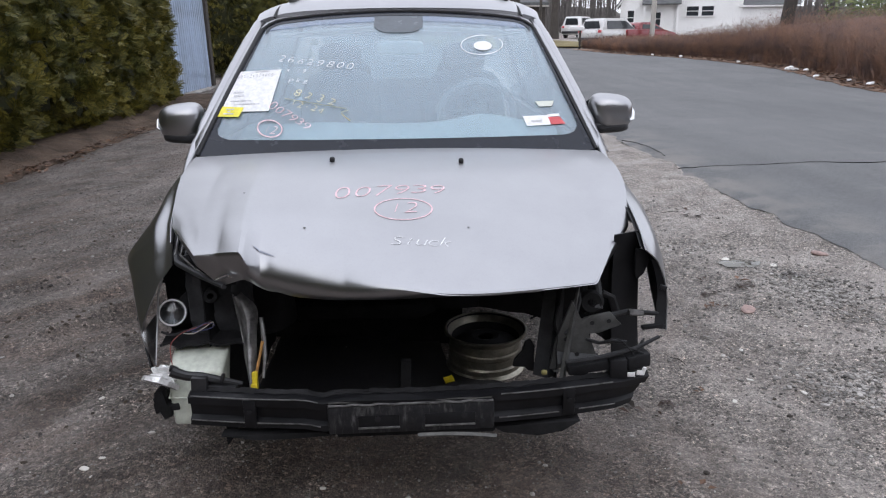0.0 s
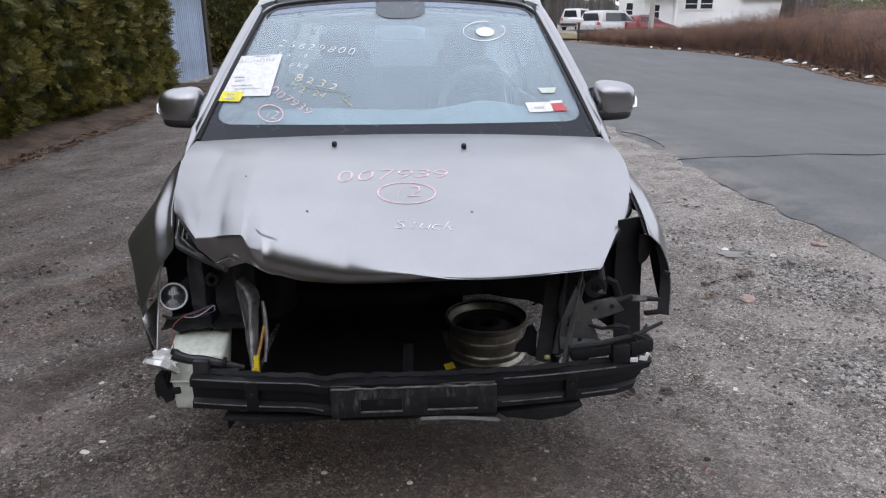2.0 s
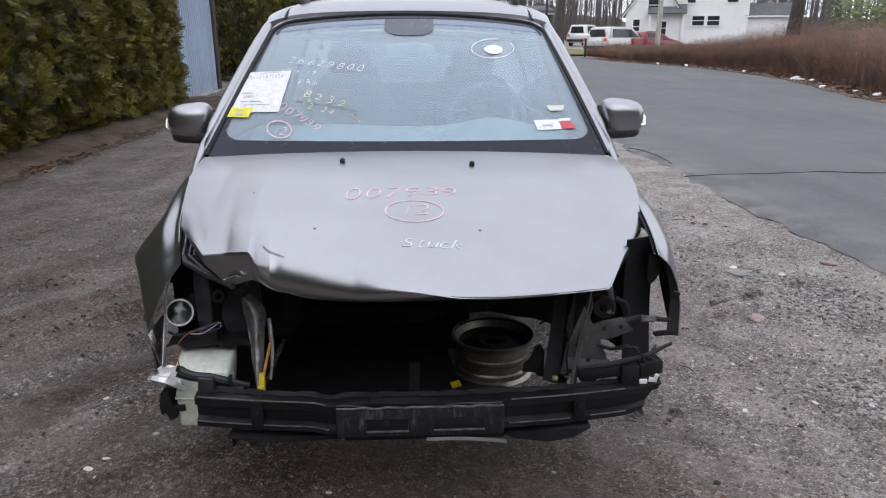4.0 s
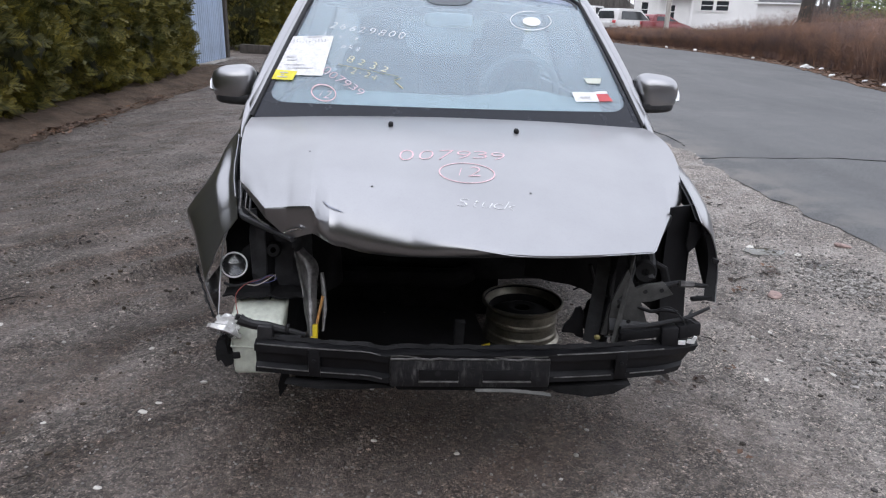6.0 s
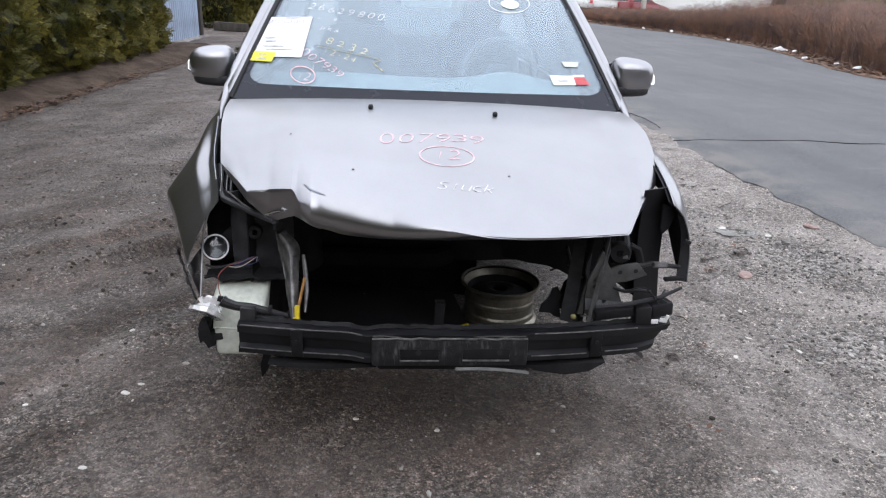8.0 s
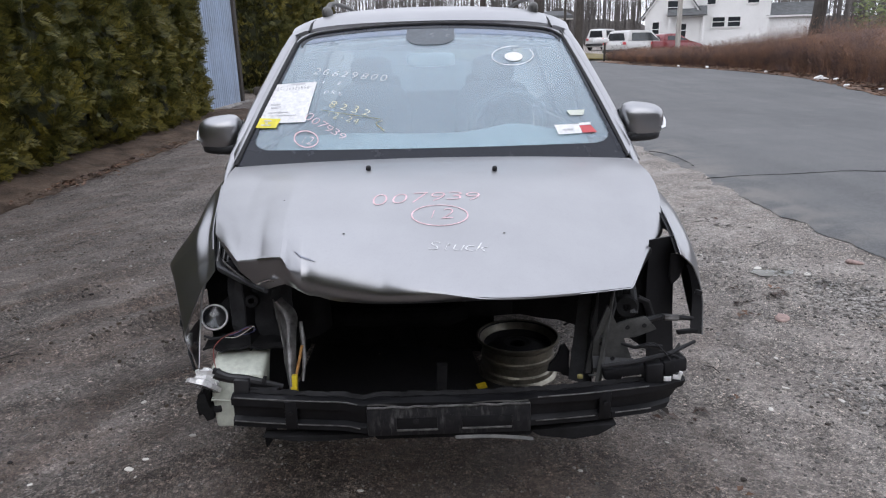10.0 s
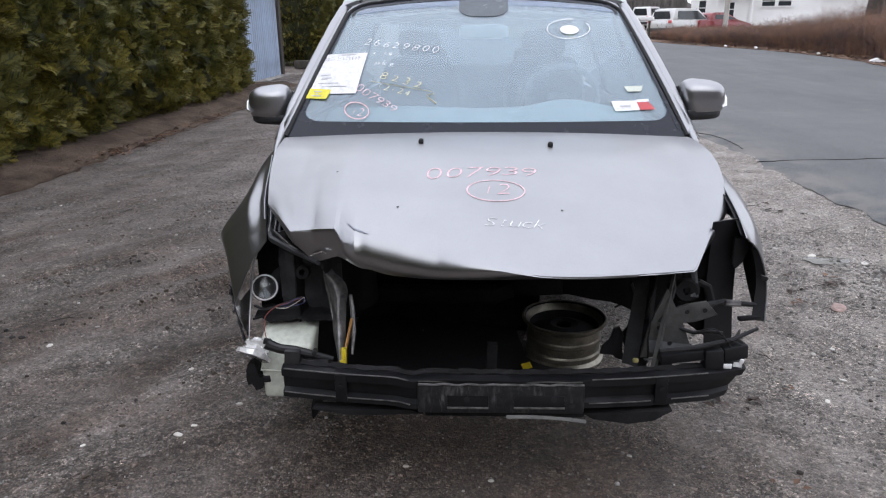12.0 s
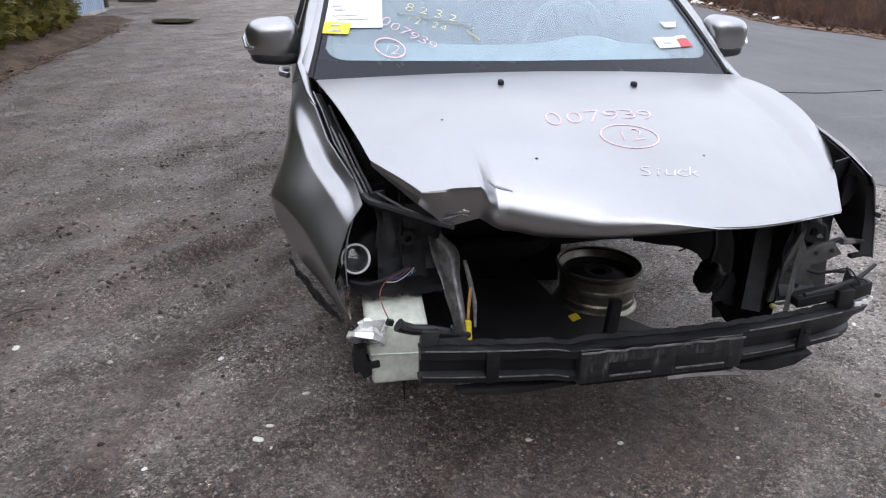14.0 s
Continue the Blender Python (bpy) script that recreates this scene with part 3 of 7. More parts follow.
def superblob(bm, c, r, e1=0.5, e2=0.5, rot=(0, 0, 0), n=24, m=14, shape=None):
    """A rounded block between a box and an egg."""
    f = lambda v, e: math.copysign(abs(v) ** e, v)
    mat = pose(*c, *rot)
    rows = []
    for j in range(m + 1):
        b = -math.pi / 2 + math.pi * j / m
        row = []
        for i in range(n):
            a = math.tau * i / n
            p = Vector((r[0] * f(math.cos(b), e1) * f(math.cos(a), e2), r[1] * f(math.cos(b), e1) * f(math.sin(a), e2), r[2] * f(math.sin(b), e1)))
            if shape:
                p = shape(p)
            row.append(bm.verts.new(mat @ p))
        rows.append(row)
    for j in range(m):
        for i in range(n):
            bm.faces.new((rows[j][i], rows[j][(i + 1) % n], rows[j + 1][(i + 1) % n], rows[j + 1][i]))
    bmesh.ops.remove_doubles(bm, verts=bm.verts, dist=1e-5)
    return bm


# ---------------------------------------------------------------- the wrecked car
car = thing("wrecked_car", "silver station wagon with its front end stripped and a crumpled hood", "car")

# Hood: across from its damaged corner to the sound one. Break line K and lower lip F: (s, x, y, z)
HOOD_REAR = [(0, -0.79, 1.02, 0.925), (0.25, -0.40, 0.985, 0.945), (0.5, 0.0, 0.975, 0.952), (0.75, 0.40, 0.985, 0.945), (1, 0.79, 1.02, 0.925)]
HOOD_K = [(0, -0.676, 0.360, 0.822), (0.10, -0.568, 0.195, 0.782), (0.15, -0.50, 0.185, 0.794), (0.20, -0.430, 0.150, 0.802), (0.26, -0.36, 0.125, 0.785), (0.36, -0.22, 0.070, 0.760), (0.48, -0.05, 0.022, 0.740),
          (0.62, 0.16, 0.008, 0.716), (0.82, 0.42, 0.062, 0.705), (0.92, 0.568, 0.110, 0.700), (0.955, 0.64, 0.24, 0.760), (1, 0.735, 0.40, 0.800)]
HOOD_F = [(0, -0.672, 0.365, 0.805), (0.10, -0.572, 0.225, 0.740), (0.15, -0.505, 0.200, 0.690), (0.20, -0.428, 0.168, 0.715), (0.222, -0.405, 0.180, 0.704), (0.26, -0.36, 0.175, 0.680), (0.36, -0.22, 0.122, 0.672), (0.48, -0.05, 0.056, 0.691),
          (0.62, 0.16, 0.036, 0.704), (0.82, 0.42, 0.084, 0.697), (0.92, 0.562, 0.130, 0.692), (0.955, 0.648, 0.250, 0.740), (1, 0.736, 0.398, 0.782)]

HOOD_DROP = ([0, 0.203, 0.222, 0.26, 0.36, 0.48, 0.60, 1], [0, 0, 0.030, 0.026, 0.018, 0.008, 0, 0])


def hood_raw(s, v):
    soft = max(0.0, min(1.0, (s - 0.24) / 0.14)) * max(0.0, min(1.0, (0.82 - s) / 0.02))
    r, k, f = (Vector(curve_at(c, s)).lerp(Vector(smooth_at(c, s)), 1.0 if c is HOOD_REAR else soft) for c in (HOOD_REAR, HOOD_K, HOOD_F))
    if v <= 0.86:
        w = v / 0.86
        p = r.lerp(k, w)
        across = 1 - (2 * s - 1) ** 2
        p.z += (0.035 + 0.045 * across) * (4 * w * (1 - w)) * (0.75 + 0.5 * w)
        edge = abs(2 * s - 1)
        p.x += (0.030 if s > 0.5 else -0.012) * edge**4 * 4 * w * (1 - w)
        crease = math.exp(-((s - 0.86) / 0.012) ** 2) + math.exp(-((s - 0.14) / 0.012) ** 2)
        p.z -= 0.0012 * crease * w
    else:
        w = (v - 0.86) / 0.14
        p = k.lerp(f, w)
        p += Vector((0, -0.012, 0.012)) * math.sin(w * math.pi) * lerp(0.2, 0.4, soft)
    drop = float(np.interp(s, HOOD_DROP[0], HOOD_DROP[1]))
    if drop:
        w = min(1.0, v / 0.86)
        p += Vector((0, -0.35 * drop, -drop)) * w**24 * (1 - max(0.0, (v - 0.86) / 0.14))
    if s < 0.45:
        dent = max(0.0, v - 0.62) * math.exp(-((s - 0.22) / 0.16) ** 2)
        p.z += 0.05 * dent * noise1(s * 14, v * 10, 5)
    return p


def hood_fn(s, v):
    """The hood with its lip rolled round beside the fold."""
    p = hood_raw(s, v)
    roll = min(1.0, max(0.0, (s - 0.212) / 0.03)) * min(1.0, max(0.0, (0.60 - s) / 0.18))
    if roll and v > 0.66:
        t = (v - 0.66) / 0.34
        q = hood_raw(s, 0.66) * (1 - t) ** 2 + hood_raw(s, 0.86) * 2 * t * (1 - t) + hood_raw(s, 1.0) * t * t
        p = p.lerp(q, roll)
    return p


hood = part("hood", sheet(hood_fn, 180, 84, -0.004), SILVER, car, "silver hood, its corner crumpled and folded under", sharp=22)


def screen_pt(x, t, out=0.0):
    """A point of the windscreen: x across, t from its foot (0) to its head (1)."""
    z = lerp(0.915, 1.475 - 0.045 * (x / 0.64) ** 2, t)
    y = 0.955 + (z - 0.915) / math.tan(radians(32.5)) + 0.10 * (x / 0.7) ** 2 - 0.05 * math.sin(t * math.pi)
    return Vector((x, y - 0.55 * out, z + 0.83 * out))


def screen_half(t):
    return lerp(0.800, 0.636, t ** 0.9)


part("windscreen", sheet(lambda u, v: screen_pt((2 * u - 1) * screen_half(v), v), 28, 24, 0.005), GLASS, car, "dusty windscreen with sky haze put into its colour, writing and stickers").visible_shadow = False


def frit_strip(fa, fb, n):
    return sheet(lambda u, v: lerp(fa(u), fb(u), v), n, 3, -0.0015)


def corner_rise(d, r=0.075):
    """Rise of the border's rounded inner corner at a distance d from its side."""
    return 0.0 if d > r else (r - math.sqrt(max(0.0, r * r - (r - d) ** 2))) / 1.03


e = 0.003
part("screen_border", frit_strip(lambda u: screen_pt((2 * u - 1) * screen_half(0.0), 0.0, e), lambda u: screen_pt((2 * u - 1) * (screen_half(0.13) - 0.030), 0.112 + corner_rise((1 - abs(2 * u - 1)) * (screen_half(0.13) - 0.030)), e), 160), FRIT, car, "dark ceramic border")
part("screen_border", frit_strip(lambda u: screen_pt((2 * u - 1) * (screen_half(0.97) - 0.012), 0.968 - corner_rise((1 - abs(2 * u - 1)) * (screen_half(0.97) - 0.012)), e), lambda u: screen_pt((2 * u - 1) * screen_half(1.0), 1.0, e), 120), FRIT, car)
for sg in (-1, 1):
    part("screen_border", frit_strip(lambda u: screen_pt(sg * screen_half(0.05 + 0.93 * u), 0.05 + 0.93 * u, e + 0.001), lambda u: screen_pt(sg * (screen_half(0.05 + 0.93 * u) - lerp(0.020, 0.006, u)), 0.05 + 0.93 * u, e + 0.001), 24), FRIT, car)
part("screen_border", sheet(lambda u, v: screen_pt(lerp(-0.115, 0.115, u), lerp(0.83 + 0.05 * abs(2 * u - 1) ** 4, 0.97, v), 0.0032), 10, 4, 0.001), SOFTFRIT, car)

# Pillars: dark trim beside the glass, then the silver pillar that runs on into the roof
for sg in (-1, 1):
    trim = [screen_pt(sg * (screen_half(t) + 0.010), t, 0.004) for t in [i / 14 for i in range(15)]]
    part("pillar_trim", add_tube(bmesh.new(), trim, 0.011, 8, flat=0.6), RUBBER, car)
    bm = bmesh.new()
    pts = [Vector((sg * 0.797, 0.87, 0.868)), Vector((sg * 0.816, 0.97, 0.890))] + [screen_pt(sg * (screen_half(t) + 0.047), t, 0.0) + Vector((0, 0.03, -0.004)) for t in [i / 14 for i in range(1, 15)]]
    pts[-1].z -= 0.010
    pts[-2].z -= 0.006
    pts += [Vector((sg * 0.680, 2.0, 1.440)), Vector((sg * 0.684, 2.6, 1.478)), Vector((sg * 0.662, 3.4, 1.445)), Vector((sg * 0.64, 3.85, 1.40))]
    part("pillar", add_tube(bm, pts, [0.004, 0.010] + [0.022] * 2 + [0.030] * 2 + [0.034] * (len(pts) - 6), 12, flat=0.85), SILVER, car)


SCREEN_RUN = 0.56 / math.sin(radians(32.5))


def rim_pt(q, d, out):
    """A point round the windscreen's edge: q from the foot of one pillar over the head to the other, d outwards from the glass."""
    r, foot, head = 0.105, 0.800, 0.636
    side, arc, top = SCREEN_RUN - r, r * 1.45, 2 * (head - r)
    total = 2 * (side + arc) + top
    a = q * total
    sg = -1
    if a > total / 2:
        a, sg = total - a, 1
    lean = (foot - head) / SCREEN_RUN
    if a < side:
        x, w, nx, nw = foot - lean * a, a, 1.0, lean
    elif a < side + arc:
        g = (a - side) / arc * (math.pi / 2 - lean) + lean
        x, w, nx, nw = foot - lean * side - r + r * math.cos(g), side + r * math.sin(g), math.cos(g), math.sin(g)
    else:
        x, w, nx, nw = max(0.0, head - r + 0.012 - (a - side - arc)), SCREEN_RUN, 0.0, 1.0
    x, w = x + nx * d, w + nw * d
    p = screen_pt(x, min(w, SCREEN_RUN) / SCREEN_RUN, out)
    over = max(0.0, w - SCREEN_RUN)
    return Vector((sg * p.x, p.y + over * 0.92, p.z + over * 0.48))


part("screen_gasket", add_tube(bmesh.new(), [rim_pt(i / 160, 0.004, 0.005) for i in range(161)], 0.0085, 8), RUBBER, car, "black rubber gasket round the windscreen")
part("screen_surround", sheet(lambda u, v: rim_pt(u, lerp(0.010, 0.066, v), 0.007 - 0.034 * v * v), 200, 8, -0.004), SILVER, car, "silver pillars and roof edge round the windscreen")
TINTBAND = glass("tint_band", (0.52, 0.58, 0.70), 1.0, 0.16)
part("tint_band", sheet(lambda u, v: screen_pt(lerp(-0.61, 0.61, u), lerp(0.925, 0.985, v), 0.0028), 30, 4, 0.0006), TINTBAND, car, "blue-tinted band along the head of the glass").visible_shadow = False

ROOF_LINE = [(1.775, 1.480), (1.85, 1.502), (2.0, 1.535), (2.3, 1.565), (2.7, 1.588), (3.3, 1.572), (3.9, 1.490)]


def roof_fn(u, v):
    x = lerp(-0.69, 0.69, u)
    t = abs(x) / 0.69
    y = lerp(1.850, 3.9, v * v * 0.4 + v * 0.6) + 0.045 * t * t * (1 - v)
    z = smooth_at(ROOF_LINE, y)[0] - 0.034 * t * t - 0.038 * t ** 8 - 0.022 * max(0.0, 1 - v * 9) ** 2
    if 0.84 < t < 0.875:
        z -= 0.006
    return (x, y, z)


part("roof", sheet(roof_fn, 110, 50, -0.02), SILVER, car)
for sg in (-1, 1):
    x = sg * 0.545
    rail = part("roof_rail", add_tube(bmesh.new(), [(x, 2.10, 1.560), (x * 0.995, 2.20, 1.602), (x * 0.99, 2.4, 1.622), (x * 0.98, 2.9, 1.630), (x * 0.97, 3.4, 1.615), (x * 0.97, 3.5, 1.56)], [0.015, 0.014, 0.012, 0.012, 0.012, 0.012], 10), PRIMER, car, "grey roof rail")
    part("roof_ditch", add_tube(bmesh.new(), [(sg * lerp(0.600, 0.588, q), *(lambda y: (y, smooth_at(ROOF_LINE, y)[0] - 0.034 * 0.757 - 0.022 * max(0.0, 1 - (y - 1.83) * 7) ** 2 - 0.001))(lerp(1.846, 3.6, q * q))) for q in [i / 30 for i in range(31)]], 0.007, 8, flat=0.6), RUBBER, car, "black moulding in the roof ditch")
    foot = superblob(bmesh.new(), (x, 2.13, 1.555), (0.024, 0.09, 0.035), 0.8, 0.8)
    part("rail_foot", foot, PRIMER, rail)

# Fenders. Sections along y: hood side A, shoulder B, belly C, lower edge D: (y, Ax, Az, Bx, Bz, Cx, Cz, Dx, Dz)
SOUND = [(0.215, 0.735, 0.765, 0.785, 0.715, 0.822, 0.62, 0.820, 0.505), (0.32, 0.745, 0.800, 0.800, 0.770, 0.842, 0.66, 0.835, 0.520), (0.48, 0.757, 0.840, 0.815, 0.808, 0.862, 0.70, 0.855, 0.60),
         (0.58, 0.763, 0.862, 0.822, 0.825, 0.868, 0.745, 0.870, 0.665), (0.80, 0.778, 0.893, 0.832, 0.850, 0.876, 0.77, 0.880, 0.685), (1.02, 0.800, 0.912, 0.845, 0.870, 0.880, 0.74, 0.878, 0.625),
         (1.16, 0.828, 0.915, 0.858, 0.872, 0.882, 0.62, 0.872, 0.40), (1.30, 0.845, 0.915, 0.865, 0.872, 0.884, 0.58, 0.868, 0.25)]
# The bent one, from its torn front edge back: hood side, shoulder, belly and lower edge as points
BENT = [((0.700, 0.375, 0.698), (0.718, 0.366, 0.676), (0.744, 0.352, 0.640), (0.785, 0.290, 0.512), (0.750, 0.268, 0.408)),
        ((0.712, 0.440, 0.742), (0.733, 0.436, 0.720), (0.774, 0.425, 0.690), (0.848, 0.420, 0.600), (0.812, 0.400, 0.452)),
        ((0.742, 0.550, 0.772), (0.766, 0.550, 0.746), (0.812, 0.550, 0.735), (0.912, 0.560, 0.645), (0.872, 0.540, 0.475)),
        ((0.768, 0.660, 0.797), (0.794, 0.660, 0.774), (0.838, 0.660, 0.766), (0.948, 0.660, 0.645), (0.912, 0.660, 0.505)),
        ((0.795, 0.850, 0.860), (0.824, 0.850, 0.832), (0.868, 0.850, 0.802), (0.918, 0.850, 0.690), (0.905, 0.850, 0.600)),
        ((0.812, 1.020, 0.905), (0.846, 1.020, 0.868), (0.882, 1.020, 0.822), (0.895, 1.020, 0.700), (0.890, 1.020, 0.580)),
        ((0.828, 1.160, 0.915), (0.856, 1.160, 0.880), (0.882, 1.160, 0.800), (0.886, 1.160, 0.620), (0.875, 1.160, 0.400)),
        ((0.845, 1.300, 0.915), (0.863, 1.300, 0.880), (0.882, 1.300, 0.780), (0.886, 1.300, 0.580), (0.868, 1.300, 0.250))]


def bent_fender(u, v):
    keys = [(k, *(c for p in row for c in p)) for k, row in enumerate(BENT)]
    t = u * (len(BENT) - 1)
    a, b = curve_at(keys, t), smooth_at(keys, t)
    q = [Vector(a[3 * k:3 * k + 3]).lerp(Vector(b[3 * k:3 * k + 3]), 0.5 if t < 3 else 1.0) for k in range(5)]
    vs = (0, 0.14, 0.32, 0.64, 1)
    k = max(n for n in range(4) if v >= vs[n])
    p = q[k].lerp(q[k + 1], (v - vs[k]) / (vs[k + 1] - vs[k]))
    soft = Vector(smooth_at([(vs[n], *q[n]) for n in range(5)], v))
    p = p.lerp(soft, 0.55 if t < 3 else min(1.0, 0.55 + 0.3 * (t - 3)))
    p.x += 0.006 * noise1(p.y * 7, p.z * 7, 2) * (1 - u)
    return (-p.x, p.y, p.z)


def fender_fn(keys, sg):
    def fn(u, v):
        y = lerp(keys[0][0], keys[-1][0], u)
        ax, az, bx, bz, cx, cz, dx, dz = smooth_at(keys, y)
        x, z = smooth_at([(0, ax, az), (0.25, bx, bz), (0.62, cx, cz), (1, dx, dz)], v)
        return (sg * x, y + 0.035 * (1 - u) ** 4 * math.sin(v * math.pi), z)
    return fn


part("fender", sheet(fender_fn(SOUND, 1), 44, 22, -0.003), SILVER, car, "silver front fender, open where the headlamp was")
sound_fender = fender_fn(SOUND, 1)
part("fender_liner", sheet(lambda u, v: Vector(sound_fender(0.02 + 0.36 * u, v)) - Vector((0.012, 0, 0.004)), 16, 22, -0.002), BLACK, car, "black inside of the fender")
part("fender_flange", sheet(lambda u, v: Vector(sound_fender(0.0, 0.22 + 0.78 * v)) - Vector((0.034 * u * (0.4 + 0.6 * v), -0.006 - 0.012 * u, 0)), 4, 26, -0.002), BLACK, car, "black flange inside the fender's torn edge")
part("fender_stay", add_box(bmesh.new(), (0.782, 0.232, 0.512), (0.074, 0.018, 0.012), (0, -3, 6), 0.003), BLACK, car, "black stay at the fender's foot")
part("fender_clip", add_box(bmesh.new(), (0.800, 0.226, 0.640), (0.022, 0.010, 0.014), (0, 20, 0), 0.002), BLACK, car)
part("fender", sheet(bent_fender, 84, 64, 0.003), SILVER, car, "silver front fender, bulged and bent out of line", sharp=40)
# Painted tip given chrome: its sky highlight is put into the material
part("fender_fold", sheet(lambda u, v: Vector((-0.783, 0.286, 0.506)).lerp(Vector((-0.754, 0.350, 0.548)).lerp(Vector((-0.746, 0.264, 0.412)), u), v) + Vector((0, -0.006, 0.010 * v * (1 - v))), 8, 8, 0.002), CHROME, car, "bright folded tip of the fender", sharp=60)
for pts, r in (([(-0.812, 0.90, 0.874), (-0.797, 0.84, 0.866), (-0.770, 0.66, 0.804), (-0.745, 0.55, 0.780), (-0.714, 0.44, 0.748)], 0.0055), ([(-0.800, 0.97, 0.895), (-0.778, 0.84, 0.858), (-0.750, 0.66, 0.792), (-0.722, 0.54, 0.764), (-0.702, 0.46, 0.742)], 0.0035)):
    part("fender_flange", add_tube(bmesh.new(), pts, r, 8, flat=0.5), SILVER, car, "bright bent flange along the hood gap")

# Sides behind the front doors' line
for sg in (-1, 1):
    def side_fn(u, v, sg=sg):
        y, z = lerp(1.305, 3.95, u), lerp(0.915, 0.24, v)
        x = smooth_at([(0, 0.845), (0.12, 0.868), (0.5, 0.888), (0.8, 0.88), (1, 0.845)], v)[0]
        return (sg * (x - 0.05 * max(0, u - 0.75) ** 2 * 8), y, z)
    part("door_panel", sheet(side_fn, 26, 14, -0.03 * sg), SILVER, car, "silver side with doors")
    bm = bmesh.new()
    add_tube(bm, [(sg * 0.893, 1.95, 0.80), (sg * 0.925, 1.98, 0.805), (sg * 0.928, 2.12, 0.805), (sg * 0.893, 2.15, 0.80)], 0.013, 8)
    part("door_handle", bm, SILVER, car)
    part("window_sill", add_box(bmesh.new(), (sg * 0.838, 2.55, 0.925), (0.03, 2.6, 0.02), (0, 0, 0), 0.006), RUBBER, car)

    def win_fn(u, v, sg=sg):
        y = lerp(1.22, 3.8, u)
        top = min(1.44, 0.95 + max(0.02, (y - 1.16)) * 0.63)
        z = lerp(0.93, top, v)
        return (sg * lerp(0.838, 0.665, (z - 0.93) / 0.51), y, z)
    part("side_window", sheet(win_fn, 26, 8, 0.004), SIDEGLASS, car).visible_shadow = False
    for y in (1.45, 2.05, 3.05):
        top = min(1.44, 0.95 + (y - 1.16) * 0.63)
        part("window_post", add_tube(bmesh.new(), [(sg * 0.840, y, 0.93), (sg * lerp(0.838, 0.665, (top - 0.93) / 0.51), y + (0.06 if y > 1.6 else 0), top)], 0.022, 8, flat=0.5), RUBBER, car)

# Rear end, cabin floor, rear wheels
bm = sheet(lambda u, v: (lerp(-0.63, 0.63, u), lerp(4.02, 3.86, v) + 0.05 * (1 - (2 * u - 1) ** 2), lerp(0.92, 1.41, v)), 10, 6, 0.004)
part("rear_window", bm, GLASS, car).visible_shadow = False
part("tailgate", sheet(lambda u, v: (lerp(-0.82, 0.82, u), 4.06 + 0.06 * (1 - (2 * u - 1) ** 2), lerp(0.25, 0.93, v)), 12, 8, 0.03), SILVER, car)
part("cabin_floor", add_box(bmesh.new(), (0, 2.55, 0.30), (1.60, 2.75, 0.06), (0, 0, 0), 0.01), UNDER, car)
part("headliner", sheet(lambda u, v: (lerp(-0.6, 0.6, u), lerp(1.85, 3.8, v), 1.415 - 0.04 * (2 * u - 1) ** 2), 8, 8, 0.01), GREYINT, car)
for sg in (-1, 1):
    bm = bmesh.new()
    add_lathe(bm, [(0.19, -0.09), (0.30, -0.095), (0.315, -0.06), (0.315, 0.06), (0.30, 0.095), (0.19, 0.09)], (sg * 0.76, 3.30, 0.315), (0, 90, 0))
    wheel = part("rear_wheel", bm, RUBBER, car)
    bm = add_lathe(bmesh.new(), [(0.02, 0.03), (0.18, 0.06), (0.19, 0.085), (0.19, -0.085), (0.05, -0.02)], (sg * 0.76, 3.30, 0.315), (0, 90 * sg, 0), 30)
    part("wheel_rim", bm, CHROME, wheel)


# Door mirrors
for sg in (-1, 1):
    x0, y0, z0 = sg * (0.926 if sg > 0 else 0.934), 1.36, 1.030 if sg > 0 else 1.014
    lean = lambda p, sg=sg: Vector((p.x, p.y * (1.0 if p.y < 0 else 0.45) + 0.10 * sg * p.x, p.z * (1 - 0.16 * sg * p.x / 0.11) + 0.008))
    bm = superblob(bmesh.new(), (x0, y0, z0), (0.098, 0.095, 0.080), 0.62, 0.7, shape=lean)
    top = [f for f in bm.faces]
    mirror = part("door_mirror", bm, SILVER, car, "silver door mirror with a clear turn lamp")
    low = superblob(bmesh.new(), (x0 - sg * 0.006, y0 - 0.002, z0 - 0.055), (0.088, 0.088, 0.032), 0.6, 0.6, shape=lean)
    part("mirror_base_cover", low, DARKSTEEL, mirror, "dark lower cover")
    part("mirror_arm", add_tube(bmesh.new(), [(sg * 0.822, 1.43, 0.955), (sg * 0.855, 1.415, 0.972), (sg * 0.90, 1.39, 0.985)], [0.034, 0.028, 0.03], 10), DARKSTEEL, mirror)
    bm = bmesh.new()
    add_tube(bm, [(x0 + sg * 0.070, 1.277, z0 - 0.018), (x0 + sg * 0.092, 1.31, z0 - 0.016), (x0 + sg * 0.099, 1.340, z0 + 0.012), (x0 + sg * 0.094, 1.355, z0 + 0.034)], [0.004, 0.010, 0.011, 0.004], 8, flat=0.6)
    part("turn_lamp", bm, CHROME, mirror)
    bm = superblob(bmesh.new(), (x0 - sg * 0.012, y0 + 0.045, z0), (0.088, 0.006, 0.064), 0.4, 0.4)
    part("mirror_glass", bm, WINDOWDARK, mirror)

# Hood surface lookup for things that lie on it
HGRID = [(hood_fn(i / 90, j / 60), i / 90, j / 60) for i in range(91) for j in range(53)]
HXY = np.array([(p.x, p.y) for p, _, _ in HGRID])


